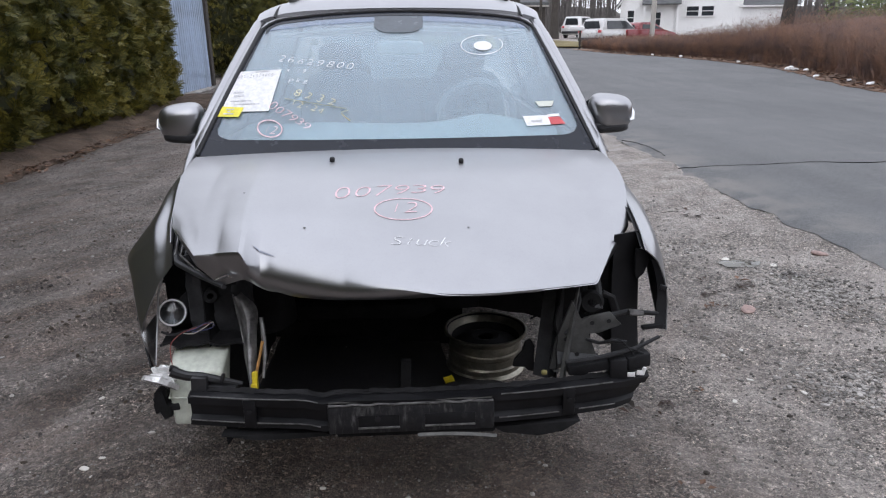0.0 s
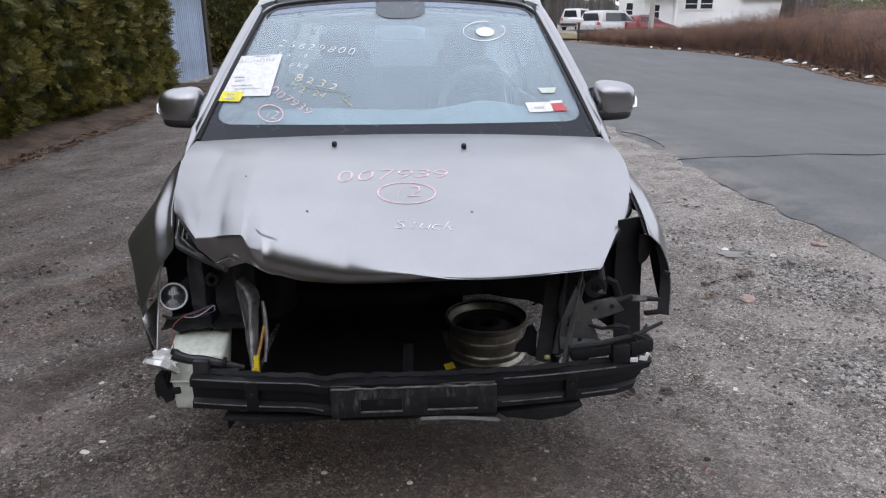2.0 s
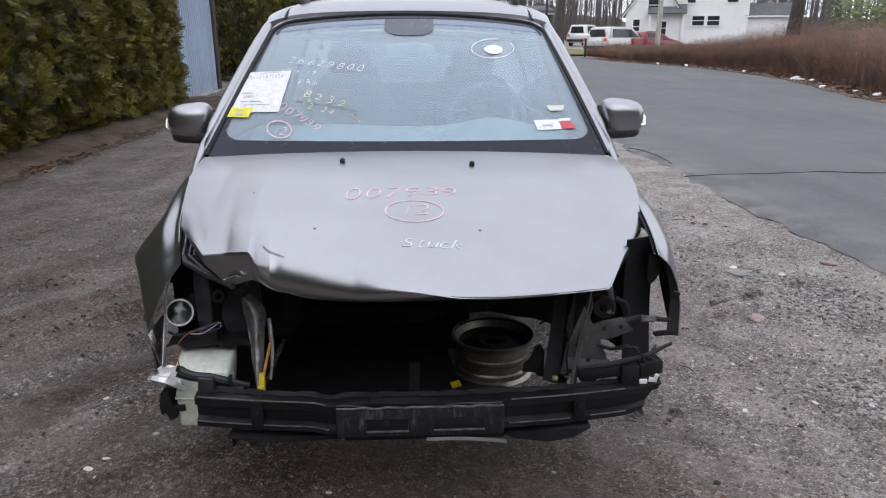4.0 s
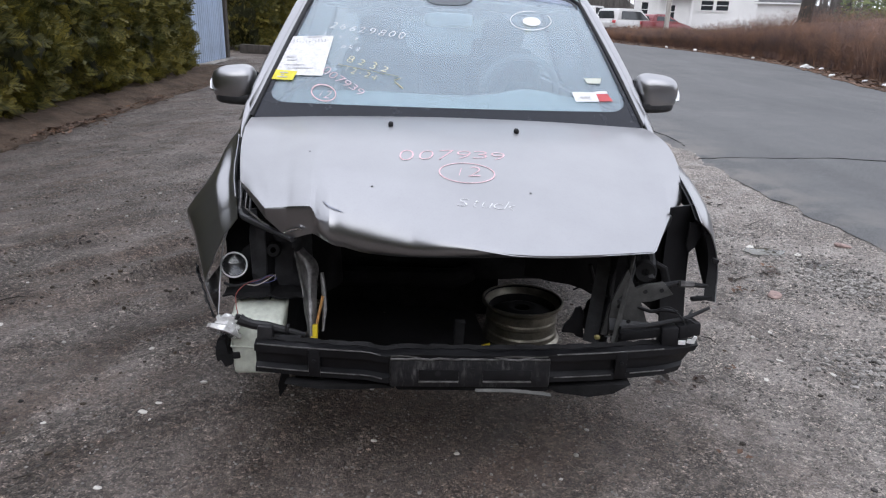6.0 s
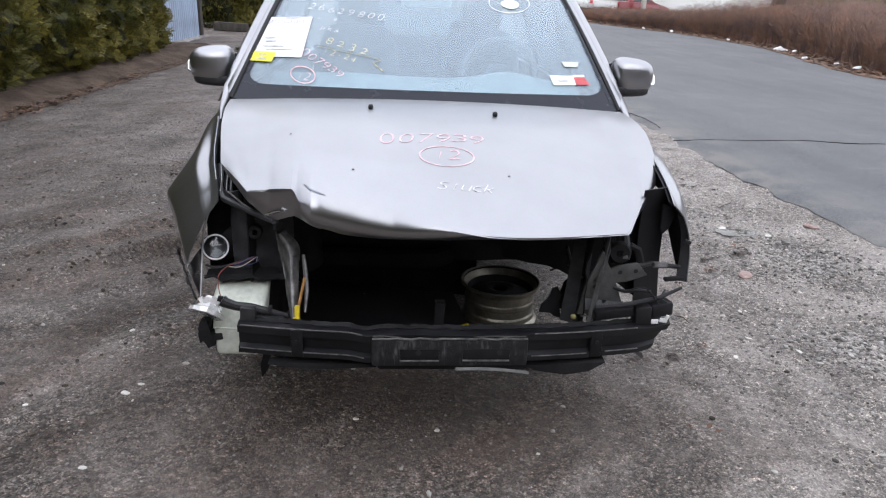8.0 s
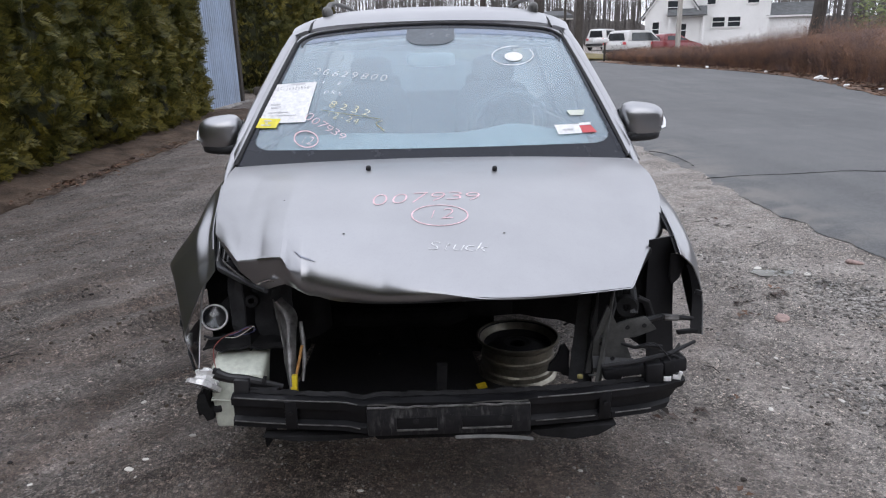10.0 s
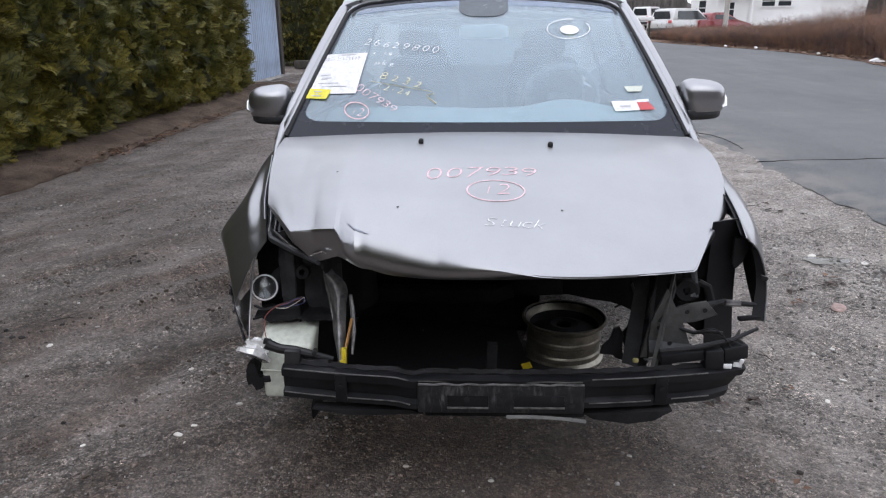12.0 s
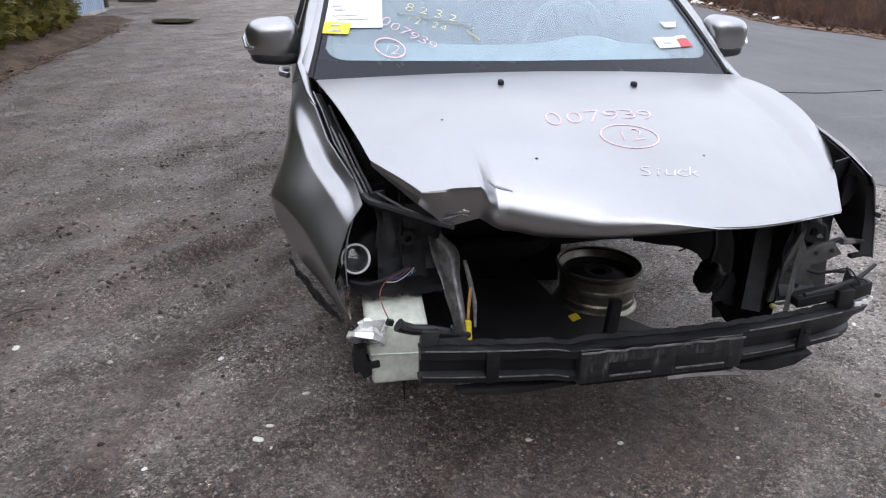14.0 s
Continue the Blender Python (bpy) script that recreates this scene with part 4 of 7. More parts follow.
def on_hood(x, y, up=0.0):
    k = int(np.argmin((HXY[:, 0] - x) ** 2 + (HXY[:, 1] - y) ** 2))
    p, s, v = HGRID[k]
    d = 0.01
    a, b = hood_fn(min(1, s + d), v) - hood_fn(max(0, s - d), v), hood_fn(s, min(0.85, v + d)) - hood_fn(s, max(0, v - d))
    n = a.cross(b).normalized()
    n = n if n.z > 0 else -n
    z = p.z - ((x - p.x) * n.x + (y - p.y) * n.y) / n.z
    return Vector((x, y, z)) + n * up


def on_screen(x, z, up=0.0):
    top = 1.475 - 0.045 * (x / 0.64) ** 2
    return screen_pt(x, (z - 0.915) / (top - 0.915), up)


def glyphs(text, size):
    """Flat triangles of a text in the built-in font, letter by letter: (verts, faces) lists in text units."""
    out = []
    for ch in text:
        if ch == " ":
            out.append(([], []))
            continue
        cu = bpy.data.curves.new("glyph", "FONT")
        cu.body, cu.size, cu.resolution_u, cu.offset = ch, size, 3, -0.024 * size
        ob = new("glyph", cu)
        bpy.context.view_layer.update()
        me = ob.evaluated_get(bpy.context.evaluated_depsgraph_get()).to_mesh()
        out.append(([v.co.copy() for v in me.vertices], [list(p.vertices) for p in me.polygons]))
        bpy.data.objects.remove(ob)
        bpy.data.curves.remove(cu)
    return out


def chalk(name, text, a, b, height, place, material, up, shear=0.25, wob=0.12):
    """Handwritten text from a to b laid on a curved surface; place(p, q, up) gives the point."""
    rnd = random.Random(text)
    a, b = Vector(a), Vector(b)
    d = (b - a) / max(1, len(text))
    along = d.normalized()
    side = Vector((-along.y, along.x))
    for k, (vs, fs) in enumerate(glyphs(text, 1.0)):
        if not vs:
            continue
        bm = bmesh.new()
        lo, hi = min(v.x for v in vs), max(v.x for v in vs)
        wide = min(2.6, d.length * 0.80 / max(0.01, (hi - lo) * height)) if hi - lo > 0.3 else 1.0
        inset = max(0.0, d.length * 0.80 - (hi - lo) * height * wide) * 0.5
        drop, turn, grow = rnd.uniform(-wob, wob) * height, rnd.uniform(-0.15, 0.15), rnd.uniform(0.85, 1.15)
        bvs = []
        for v in vs:
            x, y = (v.x - lo) * height * wide + inset, v.y * height * grow * 1.4
            x += shear * y + turn * y
            q = a + d * k + along * x + side * (y + drop)
            bvs.append(bm.verts.new(place(q.x, q.y, up)))
        for f in fs:
            try:
                bm.faces.new([bvs[i] for i in f])
            except ValueError:
                pass
        ret = bmesh.ops.extrude_face_region(bm, geom=list(bm.faces))
        for v in ret["geom"]:
            if isinstance(v, bmesh.types.BMVert):
                v.co += Vector((0, -0.0001, 0.0002))
        part(name, bm, material, car, "", smooth=False)


def ring_stroke(name, c, rx, ry, tilt, place, material, up, w=0.0024, start=0.0, end=1.0):
    bm, prev = bmesh.new(), None
    for i in range(61):
        t = math.tau * lerp(start, end, i / 60)
        row = []
        for r in (-w, w):
            p, q = (rx + r) * math.cos(t), (ry + r * 0.7) * math.sin(t)
            row.append(bm.verts.new(place(c[0] + p * math.cos(tilt) - q * math.sin(tilt), c[1] + p * math.sin(tilt) + q * math.cos(tilt), up)))
        if prev:
            bm.faces.new((prev[0], prev[1], row[1], row[0]))
        prev = row
    ret = bmesh.ops.extrude_face_region(bm, geom=list(bm.faces))
    for v in ret["geom"]:
        if isinstance(v, bmesh.types.BMVert):
            v.co += Vector((0, -0.0001, 0.0003))
    return part(name, bm, material, car, "", smooth=False)


HW, SW = on_hood, on_screen
chalk("chalk_letter", "007939", (-0.185, 0.365), (0.165, 0.430), 0.070, HW, CHALKP, 0.001)
chalk("chalk_letter", "12", (-0.018, 0.292), (0.075, 0.304), 0.052, HW, CHALKP, 0.001)
ring_stroke("chalk_ring", (0.026, 0.318), 0.086, 0.056, 0.14, HW, CHALKP, 0.001)
chalk("chalk_letter", "Stuck", (-0.010, 0.168), (0.160, 0.158), 0.036, HW, CHALKW, 0.001, 0.35)
chalk("glass_letter", "26629800", (-0.545, 1.262), (-0.19, 1.226), 0.026, SW, CHALKW, 0.0045, 0.5)
chalk("glass_letter", "12 x 19", (-0.565, 1.225), (-0.40, 1.214), 0.017, SW, CHALKW, 0.0045, 0.4)
chalk("glass_letter", "pkg", (-0.475, 1.186), (-0.380, 1.176), 0.018, SW, CHALKW, 0.0045, 0.4)
chalk("glass_letter", "8232", (-0.450, 1.132), (-0.250, 1.094), 0.026, SW, CHALKY, 0.0045, 0.4)
chalk("glass_letter", "12-24", (-0.450, 1.097), (-0.305, 1.066), 0.021, SW, CHALKY, 0.0045, 0.4)
part("glass_stroke", add_tube(bmesh.new(), [SW(lerp(-0.475, -0.215, t), lerp(1.119, 1.083, t), 0.0045) for t in (0, 0.25, 0.5, 0.75, 1)], 0.002, 6, flat=0.4), CHALKY, car)
chalk("glass_letter", "007939", (-0.545, 1.086), (-0.360, 1.008), 0.030, SW, CHALKP, 0.0045, 0.5)
chalk("glass_letter", "12", (-0.548, 0.999), (-0.490, 0.993), 0.026, SW, CHALKP, 0.0045, 0.4)
ring_stroke("chalk_ring", (-0.520, 1.013), 0.052, 0.028, -0.15, SW, CHALKP, 0.0045, 0.0026)
part("glass_stroke", add_tube(bmesh.new(), [SW(x, z, 0.0045) for x, z in ((-0.205, 1.077), (-0.232, 1.070), (-0.228, 1.062), (-0.195, 1.041))], 0.0024, 6, flat=0.4), CHALKY, car)
ring_stroke("chalk_ring", (0.382, 1.322), 0.098, 0.041, 0.05, SW, CHALKW, 0.0045, 0.0018, 0.2, 1.08)


def stuck(name, corners, material, up, label="", nu=8, nv=6):
    """A piece of paper or film on the windscreen: corners as (x, z) from the foot, counter-clockwise."""
    a, b, c, d = (Vector(p) for p in corners)
    def fn(u, v):
        p = a.lerp(b, u).lerp(d.lerp(c, u), v)
        return on_screen(p.x, p.y, up)
    return part(name, sheet(fn, nu, nv, -0.0005), material, car, label)


sheet_of_paper = stuck("notice_sheet", [(-0.745, 1.068), (-0.535, 1.074), (-0.512, 1.229), (-0.718, 1.219)], PAPER, 0.004, "white printed notice taped to the glass")
for k, (x0, x1, z, h) in enumerate([(-0.63, -0.565, 1.216, 0.006), (-0.705, -0.66, 1.135, 0.004), (-0.70, -0.655, 1.122, 0.006), (-0.712, -0.62, 1.105, 0.003), (-0.69, -0.58, 1.094, 0.003)]):
    stuck("printed_line", [(x0, z), (x1, z + 0.004), (x1, z + 0.004 + h), (x0, z + h)], INK, 0.0062, nu=4, nv=1)
chalk("printed_digit", "000-26629800", (-0.706, 1.192), (-0.540, 1.200), 0.014, SW, surf("dark_ink", (0.12, 0.12, 0.14), 0.7, 0, 0.2, 60, 200, 0.0), 0.0066, 0.0, 0.0)
stuck("yellow_note", [(-0.762, 1.050), (-0.660, 1.050), (-0.645, 1.084), (-0.742, 1.086)], YPAPER, 0.0066, "yellow paper note")
for x0, x1, z in ((-0.72, -0.685, 1.073), (-0.712, -0.70, 1.065), (-0.73, -0.685, 1.057)):
    stuck("printed_line", [(x0, z), (x1, z), (x1, z + 0.004), (x0, z + 0.004)], INK, 0.0088, nu=4, nv=1)
stuck("registration_sticker", [(0.525, 1.008), (0.628, 1.009), (0.620, 1.043), (0.512, 1.043)], PAPER, 0.004, "white inspection sticker")
stuck("printed_line", [(0.545, 1.020), (0.59, 1.020), (0.59, 1.026), (0.545, 1.026)], INK, 0.0062, nu=4, nv=1)
stuck("registration_sticker", [(0.630, 1.010), (0.692, 1.010), (0.672, 1.036), (0.620, 1.036)], REDPAPER, 0.004, "red and white sticker")
stuck("registration_sticker", [(0.622, 1.037), (0.674, 1.038), (0.672, 1.047), (0.620, 1.046)], PAPER, 0.004)
stuck("registration_sticker", [(0.590, 1.075), (0.648, 1.075), (0.660, 1.094), (0.578, 1.094)], MILKY, 0.004, nu=4, nv=2)
bm = bmesh.new()
hub = bm.verts.new(on_screen(0.385, 1.318, 0.004))
rim = [bm.verts.new(on_screen(0.385 + 0.043 * math.cos(t * math.tau / 32), 1.318 + 0.0195 * math.sin(t * math.tau / 32), 0.004)) for t in range(32)]
for t in range(32):
    bm.faces.new((hub, rim[t], rim[(t + 1) % 32]))
part("round_sticker", bm, PAPER, car, "round white sticker")

for sg in (-1, 1):
    p = on_hood(sg * 0.226, 0.722)
    nozzle = part("washer_nozzle", superblob(bmesh.new(), p + Vector((0, 0, 0.006)), (0.009, 0.014, 0.010), 0.7, 0.7), RUBBER, car, "black washer nozzle")
for x, y in ((-0.47, 0.44), (0.215, 0.25), (-0.26, 0.25)):
    part("paint_chip", superblob(bmesh.new(), on_hood(x, y, 0.0005), (0.004, 0.004, 0.001), 0.9, 0.9, n=8, m=4), PRIMER, car)

# ---- front: bumper beam and what hangs round it
BEAMSEC = [(0.034, 0.408), (0.008, 0.411), (-0.012, 0.404), (-0.012, 0.384), (0.004, 0.378), (0.006, 0.342), (-0.008, 0.334), (-0.012, 0.318), (0.008, 0.308), (0.038, 0.304), (0.042, 0.316), (0.020, 0.330), (0.022, 0.394), (0.034, 0.398)]


def beam_at(x):
    """Sweep and tilt of the bent beam along x."""
    return 0.018 + 0.075 * (x / 0.65) ** 2 + 0.10 * max(0, x - 0.66), 0.010 + (0.012 if x < 0 else -0.008) * x - 0.010 * math.exp(-((x + 0.21) / 0.03) ** 2)


bm = bmesh.new()
prev = None
xs = [-0.590 + i * (1.328 / 48) for i in range(49)]
for x in xs:
    dy, dz = beam_at(x)
    row = [bm.verts.new((x - max(0.0, 0.40 - z) * 0.55 * max(0.0, (x - 0.60) / 0.12), y + dy, z + dz + 0.002 * noise1(x * 9, y * 30, z * 30))) for y, z in BEAMSEC]
    if prev:
        for k in range(len(BEAMSEC)):
            bm.faces.new((prev[k], prev[(k + 1) % len(BEAMSEC)], row[(k + 1) % len(BEAMSEC)], row[k]))
    else:
        bm.faces.new(row[::-1])
    prev = row
bm.faces.new(prev)
beam = part("bumper_beam", bm, BEAM, car, "black steel bumper beam, bent and scraped", sharp=30)
bm = bmesh.new()
add_box(bm, (0.038, 0.028, 0.357), (0.462, 0.05, 0.088), (0, -0.6, 0), 0.006)
plate = part("beam_plate", bm, PLATE, car, "raised centre plate of the beam")
for x0, x1, z in ((-0.11, 0.005, 0.352), (0.075, 0.215, 0.355)):
    part("plate_recess", add_box(bmesh.new(), ((x0 + x1) / 2, 0.0025, z), (x1 - x0, 0.004, 0.034), (0, -0.6, 0), 0.001), BEAM, plate)
    part("scraped_edge", add_box(bmesh.new(), ((x0 + x1) / 2, 0.0005, z - 0.020), (x1 - x0, 0.006, 0.005), (0, -0.6, 0), 0.001), SCUFF, plate)
for x, z in ((0.185, 0.363), (-0.055, 0.359), (0.045, 0.369), (0.235, 0.345)):
    part("bolt_hole", add_lathe(bmesh.new(), [(0.0005, -0.001), (0.008, -0.001), (0.009, 0.001), (0.0005, 0.001)], (x, -0.0005, z), (90, 0, 0), 14), RUBBER, plate)
part("scraped_edge", add_tube(bmesh.new(), [(lerp(-0.19, 0.265, t / 20), 0.002 - 0.002 * math.sin(t * 1.7), 0.4025 + 0.0045 * (t / 20) + 0.0015 * math.sin(t * 2.3)) for t in range(21)], 0.0032, 6), SCUFF, plate)
part("scraped_edge", add_tube(bmesh.new(), [(lerp(-0.19, 0.262, t / 20), 0.010, 0.4065 + 0.0045 * (t / 20) + 0.001 * math.sin(t * 1.3)) for t in range(21)], 0.0022, 6), PRIMER, plate)
# Pale lines along the beam's upper and lower edges
for x0, x1, zz in ((-0.585, -0.215, 0.333), (-0.58, -0.22, 0.412), (0.285, 0.46, 0.332), (0.52, 0.63, 0.334), (0.29, 0.62, 0.410)):
    pts = []
    for i in range(13):
        x = lerp(x0, x1, i / 12)
        dy, dz = beam_at(x)
        pts.append((x, dy - 0.0115, zz + dz - (0.004 if zz > 0.4 else 0)))
    part("pale_edge", add_tube(bmesh.new(), pts, 0.0020, 5), SCUFF, beam)
for x in (-0.412, 0.487):
    dy, dz = beam_at(x)
    part("beam_strap", add_box(bmesh.new(), (x, dy - 0.012, 0.362 + dz), (0.034, 0.008, 0.088), (0, 0, 0), 0.002), BEAM, beam)
    part("strap_bolt", add_lathe(bmesh.new(), [(0.0005, 0.004), (0.006, 0.004), (0.006, 0), (0.0005, 0)], (x, dy - 0.0195, 0.372 + dz), (90, 0, 0), 10), RUBBER, beam)
# torn absorber foam left on top of the beam
def foam_fn(u, v):
    x = lerp(-0.575, 0.665, u)
    dy, dz = beam_at(x)
    return (x, dy + lerp(0.016 + 0.006 * noise1(x * 31, 8), 0.034 + 0.006 * noise1(x * 22, 3), v), 0.4085 + dz + 0.003 * v + 0.003 * noise1(x * 30, v * 4) + (0.003 if int(x * 40) % 3 else 0.0) * v)
part("torn_absorber", sheet(foam_fn, 200, 4, -0.004), UNDER, car, "torn black absorber strip", sharp=20)
# lower lip, air dam pieces and mounts below
part("lower_lip", sheet(lambda u, v: (lerp(0.055, 0.275, u), -0.005 + 0.008 * v, 0.302 - 0.012 * u + 0.006 * v + 0.006 * math.sin(u * 3)), 14, 2, -0.004), PRIMER, car, "bent grey lip under the beam")
for pts in ([(-0.50, 0.298), (-0.22, 0.302), (-0.18, 0.290), (-0.32, 0.282), (-0.40, 0.282)], [(0.27, 0.300), (0.52, 0.312), (0.47, 0.280), (0.40, 0.268), (0.30, 0.282)], [(-0.185, 0.305), (0.28, 0.300), (0.27, 0.286), (-0.17, 0.284)]):
    part("lower_mount", prism(pts, 0.035, 0.075, "y"), UNDER, car)
part("undertray", sheet(lambda u, v: (lerp(-0.42, 0.42, u), lerp(0.06, 0.20, v), 0.300 - 0.02 * v + 0.010 * noise1(u * 8, v * 5)), 24, 6, -0.004), UNDER, car)

# bent radiator support on the damaged side
def bent_fn(u, v):
    x, y, z = smooth_at([(0, -0.505, 0.345, 0.605), (0.2, -0.476, 0.330, 0.555), (0.5, -0.466, 0.295, 0.488), (0.75, -0.455, 0.245, 0.415), (1, -0.445, 0.205, 0.350)], v)
    w = smooth_at([(0, 0.016), (0.2, 0.034), (0.5, 0.024), (0.75, 0.017), (1, 0.009)], v)[0]
    return (x + w * (2 * u - 1), y + 0.022 * math.cos(u * 5) + 0.006 * noise1(u * 4, v * 9), z + 0.006 * (2 * u - 1))
support = part("bent_support", sheet(bent_fn, 10, 24, 0.003), SCUFF, car, "buckled pale steel radiator support")
part("bolt_hole", add_lathe(bmesh.new(), [(0.0005, -0.001), (0.006, -0.001), (0.007, 0.001), (0.0005, 0.001)], (-0.464, 0.308, 0.552), (70, 0, 0), 14), RUBBER, support)
part("torn_edge", add_tube(bmesh.new(), [(-0.425, 0.315, 0.540), (-0.415, 0.285, 0.49), (-0.408, 0.25, 0.44), (-0.412, 0.22, 0.38)], [0.006, 0.008, 0.007, 0.004], 6), SCUFF, support)
part("orange_hose", add_tube(bmesh.new(), [(-0.416, 0.268, 0.480), (-0.424, 0.250, 0.440), (-0.431, 0.230, 0.405), (-0.434, 0.215, 0.380)], 0.0048, 8), ORANGE, car, "orange hose with a yellow connector")
bm = bmesh.new()
add_box(bm, (-0.4345, 0.208, 0.384), (0.016, 0.018, 0.046), (-10, 0, 0), 0.003)
add_box(bm, (-0.436, 0.200, 0.360), (0.020, 0.020, 0.026), (-10, 0, 0), 0.003)
part("yellow_connector", bm, YELLOW, car)

# washer bottle, loose fog lamp, black bracket
bm = bmesh.new()
add_box(bm, (-0.625, 0.275, 0.328), (0.170, 0.130, 0.200), (4, 0, 0), 0.014, 3)
for v in bm.verts:
    if v.co.z < 0.27:
        v.co.x = lerp(v.co.x, -0.640, 0.18)
    if v.co.z > 0.40:
        v.co.y += 0.03
        v.co.z += 0.012 if v.co.y > 0.28 else -0.020
bottle = part("washer_bottle", bm, MILKY, car, "milky white washer fluid bottle")
part("bottle_seam", add_tube(bmesh.new(), [(-0.709, 0.27, 0.33), (-0.70, 0.214, 0.325), (-0.56, 0.210, 0.32), (-0.541, 0.27, 0.33)], 0.003, 6), MILKY, bottle)
part("bottle_foot", prism([(-0.742, 0.345), (-0.715, 0.352), (-0.712, 0.300), (-0.698, 0.300), (-0.698, 0.262), (-0.722, 0.252), (-0.732, 0.285), (-0.745, 0.268), (-0.750, 0.300)], 0.21, 0.26, "y", 0.003), UNDER, bottle)
REFLECTOR = surf("bright_reflector", (0.86, 0.86, 0.85), 0.25, 0.45, 0.15, 30, 200, 0.4, 0.003)
fog_axis = Vector((-0.25, -0.62, -0.74)).normalized()
fog_rot = tuple(math.degrees(v) for v in fog_axis.to_track_quat("Z", "Y").to_euler())
fog_at = Vector((-0.712, 0.200, 0.384))
fog_bm = add_lathe(bmesh.new(), [(0.002, -0.056), (0.020, -0.050), (0.026, -0.032), (0.040, -0.014), (0.053, -0.006), (0.054, 0.008), (0.046, 0.009), (0.002, 0.002)], fog_at, fog_rot, 13)
for v in fog_bm.verts:
    v.co += Vector((noise1(*(v.co * 40)), noise1(*(v.co * 40 + Vector((9, 0, 0)))), noise1(*(v.co * 40 + Vector((0, 9, 0)))))) * 0.005
fog = part("fog_lamp", fog_bm, REFLECTOR, car, "loose chrome fog lamp hanging by its wire", sharp=12)
part("fog_lens", add_lathe(bmesh.new(), [(0.0005, 0.016), (0.02, 0.014), (0.042, 0.009), (0.0005, 0.007)], fog_at, fog_rot, 24), LENS, fog).visible_shadow = False
bm = bmesh.new()
add_box(bm, (-0.690, 0.205, 0.424), (0.062, 0.010, 0.018), (0, 10, 20), 0.002)
add_box(bm, (-0.722, 0.200, 0.420), (0.014, 0.012, 0.036), (0, -20, 10), 0.002)
add_box(bm, (-0.666, 0.198, 0.408), (0.012, 0.014, 0.040), (10, 18, 0), 0.002)
part("fog_bracket", bm, REFLECTOR, fog, "pale plastic bracket of the fog lamp")
bm = bmesh.new()
add_box(bm, (-0.722, 0.235, 0.330), (0.020, 0.030, 0.090), (0, 8, 0), 0.004)
add_box(bm, (-0.700, 0.232, 0.288), (0.050, 0.030, 0.022), (0, -6, 0), 0.004)
add_box(bm, (-0.738, 0.225, 0.300), (0.014, 0.024, 0.050), (0, -16, 0), 0.003)
part("fog_holder", bm, RUBBER, fog, "black bracket behind the fog lamp")
bm = add_tube(bmesh.new(), [(-0.640, 0.112, 0.468), (-0.628, 0.112, 0.460), (-0.600, 0.112, 0.450), (-0.560, 0.114, 0.444), (-0.505, 0.120, 0.428), (-0.452, 0.130, 0.410)], [0.022, 0.019, 0.017, 0.018, 0.015, 0.010], 10, flat=0.8)
add_box(bm, (-0.563, 0.104, 0.420), (0.046, 0.034, 0.070), (0, 4, 0), 0.006)
add_box(bm, (-0.505, 0.112, 0.412), (0.088, 0.030, 0.018), (0, 6, 0), 0.004)
add_box(bm, (-0.500, 0.112, 0.440), (0.010, 0.020, 0.022), (0, 6, 0), 0.002)
part("bumper_bracket", bm, BRACKET, car, "black plastic bumper bracket")

# projector lamp and wiring in the empty headlamp bay
lamp_at, lamp_rot = (-0.721, 0.386, 0.534), (70, 0, 14)
lamp = part("projector_lamp", add_lathe(bmesh.new(), [(0.026, -0.070), (0.040, -0.05), (0.045, -0.012), (0.045, 0.0), (0.036, 0.0), (0.030, -0.02), (0.012, -0.04)], lamp_at, lamp_rot, 32), BLACK, car, "bare round projector headlamp")
part("lamp_ring", add_lathe(bmesh.new(), [(0.0375, 0.0), (0.0430, 0.0), (0.0430, 0.006), (0.0405, 0.008), (0.0375, 0.005)], lamp_at, lamp_rot, 36), PAPER, lamp, "white light ring")
part("lamp_bowl", add_lathe(bmesh.new(), [(0.0005, -0.026), (0.018, -0.022), (0.035, 0.002), (0.035, -0.006), (0.0005, -0.034)], lamp_at, lamp_rot, 28), BLACK, lamp)
part("lamp_lens", add_lathe(bmesh.new(), [(0.0005, 0.012), (0.016, 0.010), (0.030, 0.005), (0.036, 0.001), (0.0005, -0.002)], lamp_at, lamp_rot, 28), LENS, lamp).visible_shadow = False
part("lamp_bracket", prism([(-0.70, 0.575), (-0.665, 0.60), (-0.645, 0.55), (-0.66, 0.49), (-0.71, 0.475), (-0.76, 0.49)], 0.42, 0.445, "y", 0.003), UNDER, lamp)
wires = [([(-0.655, 0.16, 0.455), (-0.668, 0.19, 0.48), (-0.672, 0.22, 0.505), (-0.650, 0.26, 0.520), (-0.615, 0.29, 0.522), (-0.58, 0.31, 0.53)], 0.0015, "red"),
         ([(-0.650, 0.26, 0.516), (-0.62, 0.27, 0.512), (-0.59, 0.28, 0.526), (-0.57, 0.30, 0.535), (-0.575, 0.31, 0.512)], 0.0013, "white"),
         ([(-0.74, 0.33, 0.492), (-0.70, 0.30, 0.495), (-0.66, 0.29, 0.508), (-0.62, 0.30, 0.518), (-0.58, 0.32, 0.528)], 0.0045, "black"),
         ([(-0.64, 0.27, 0.518), (-0.61, 0.265, 0.530), (-0.585, 0.28, 0.540), (-0.565, 0.30, 0.525), (-0.59, 0.30, 0.510), (-0.63, 0.28, 0.512)], 0.0013, "blue")]
WIRECOL = {"red": surf("red_wire", (0.22, 0.05, 0.04), 0.5), "white": surf("white_wire", (0.6, 0.55, 0.5), 0.5), "black": RUBBER, "blue": surf("blue_wire", (0.06, 0.07, 0.2), 0.5)}
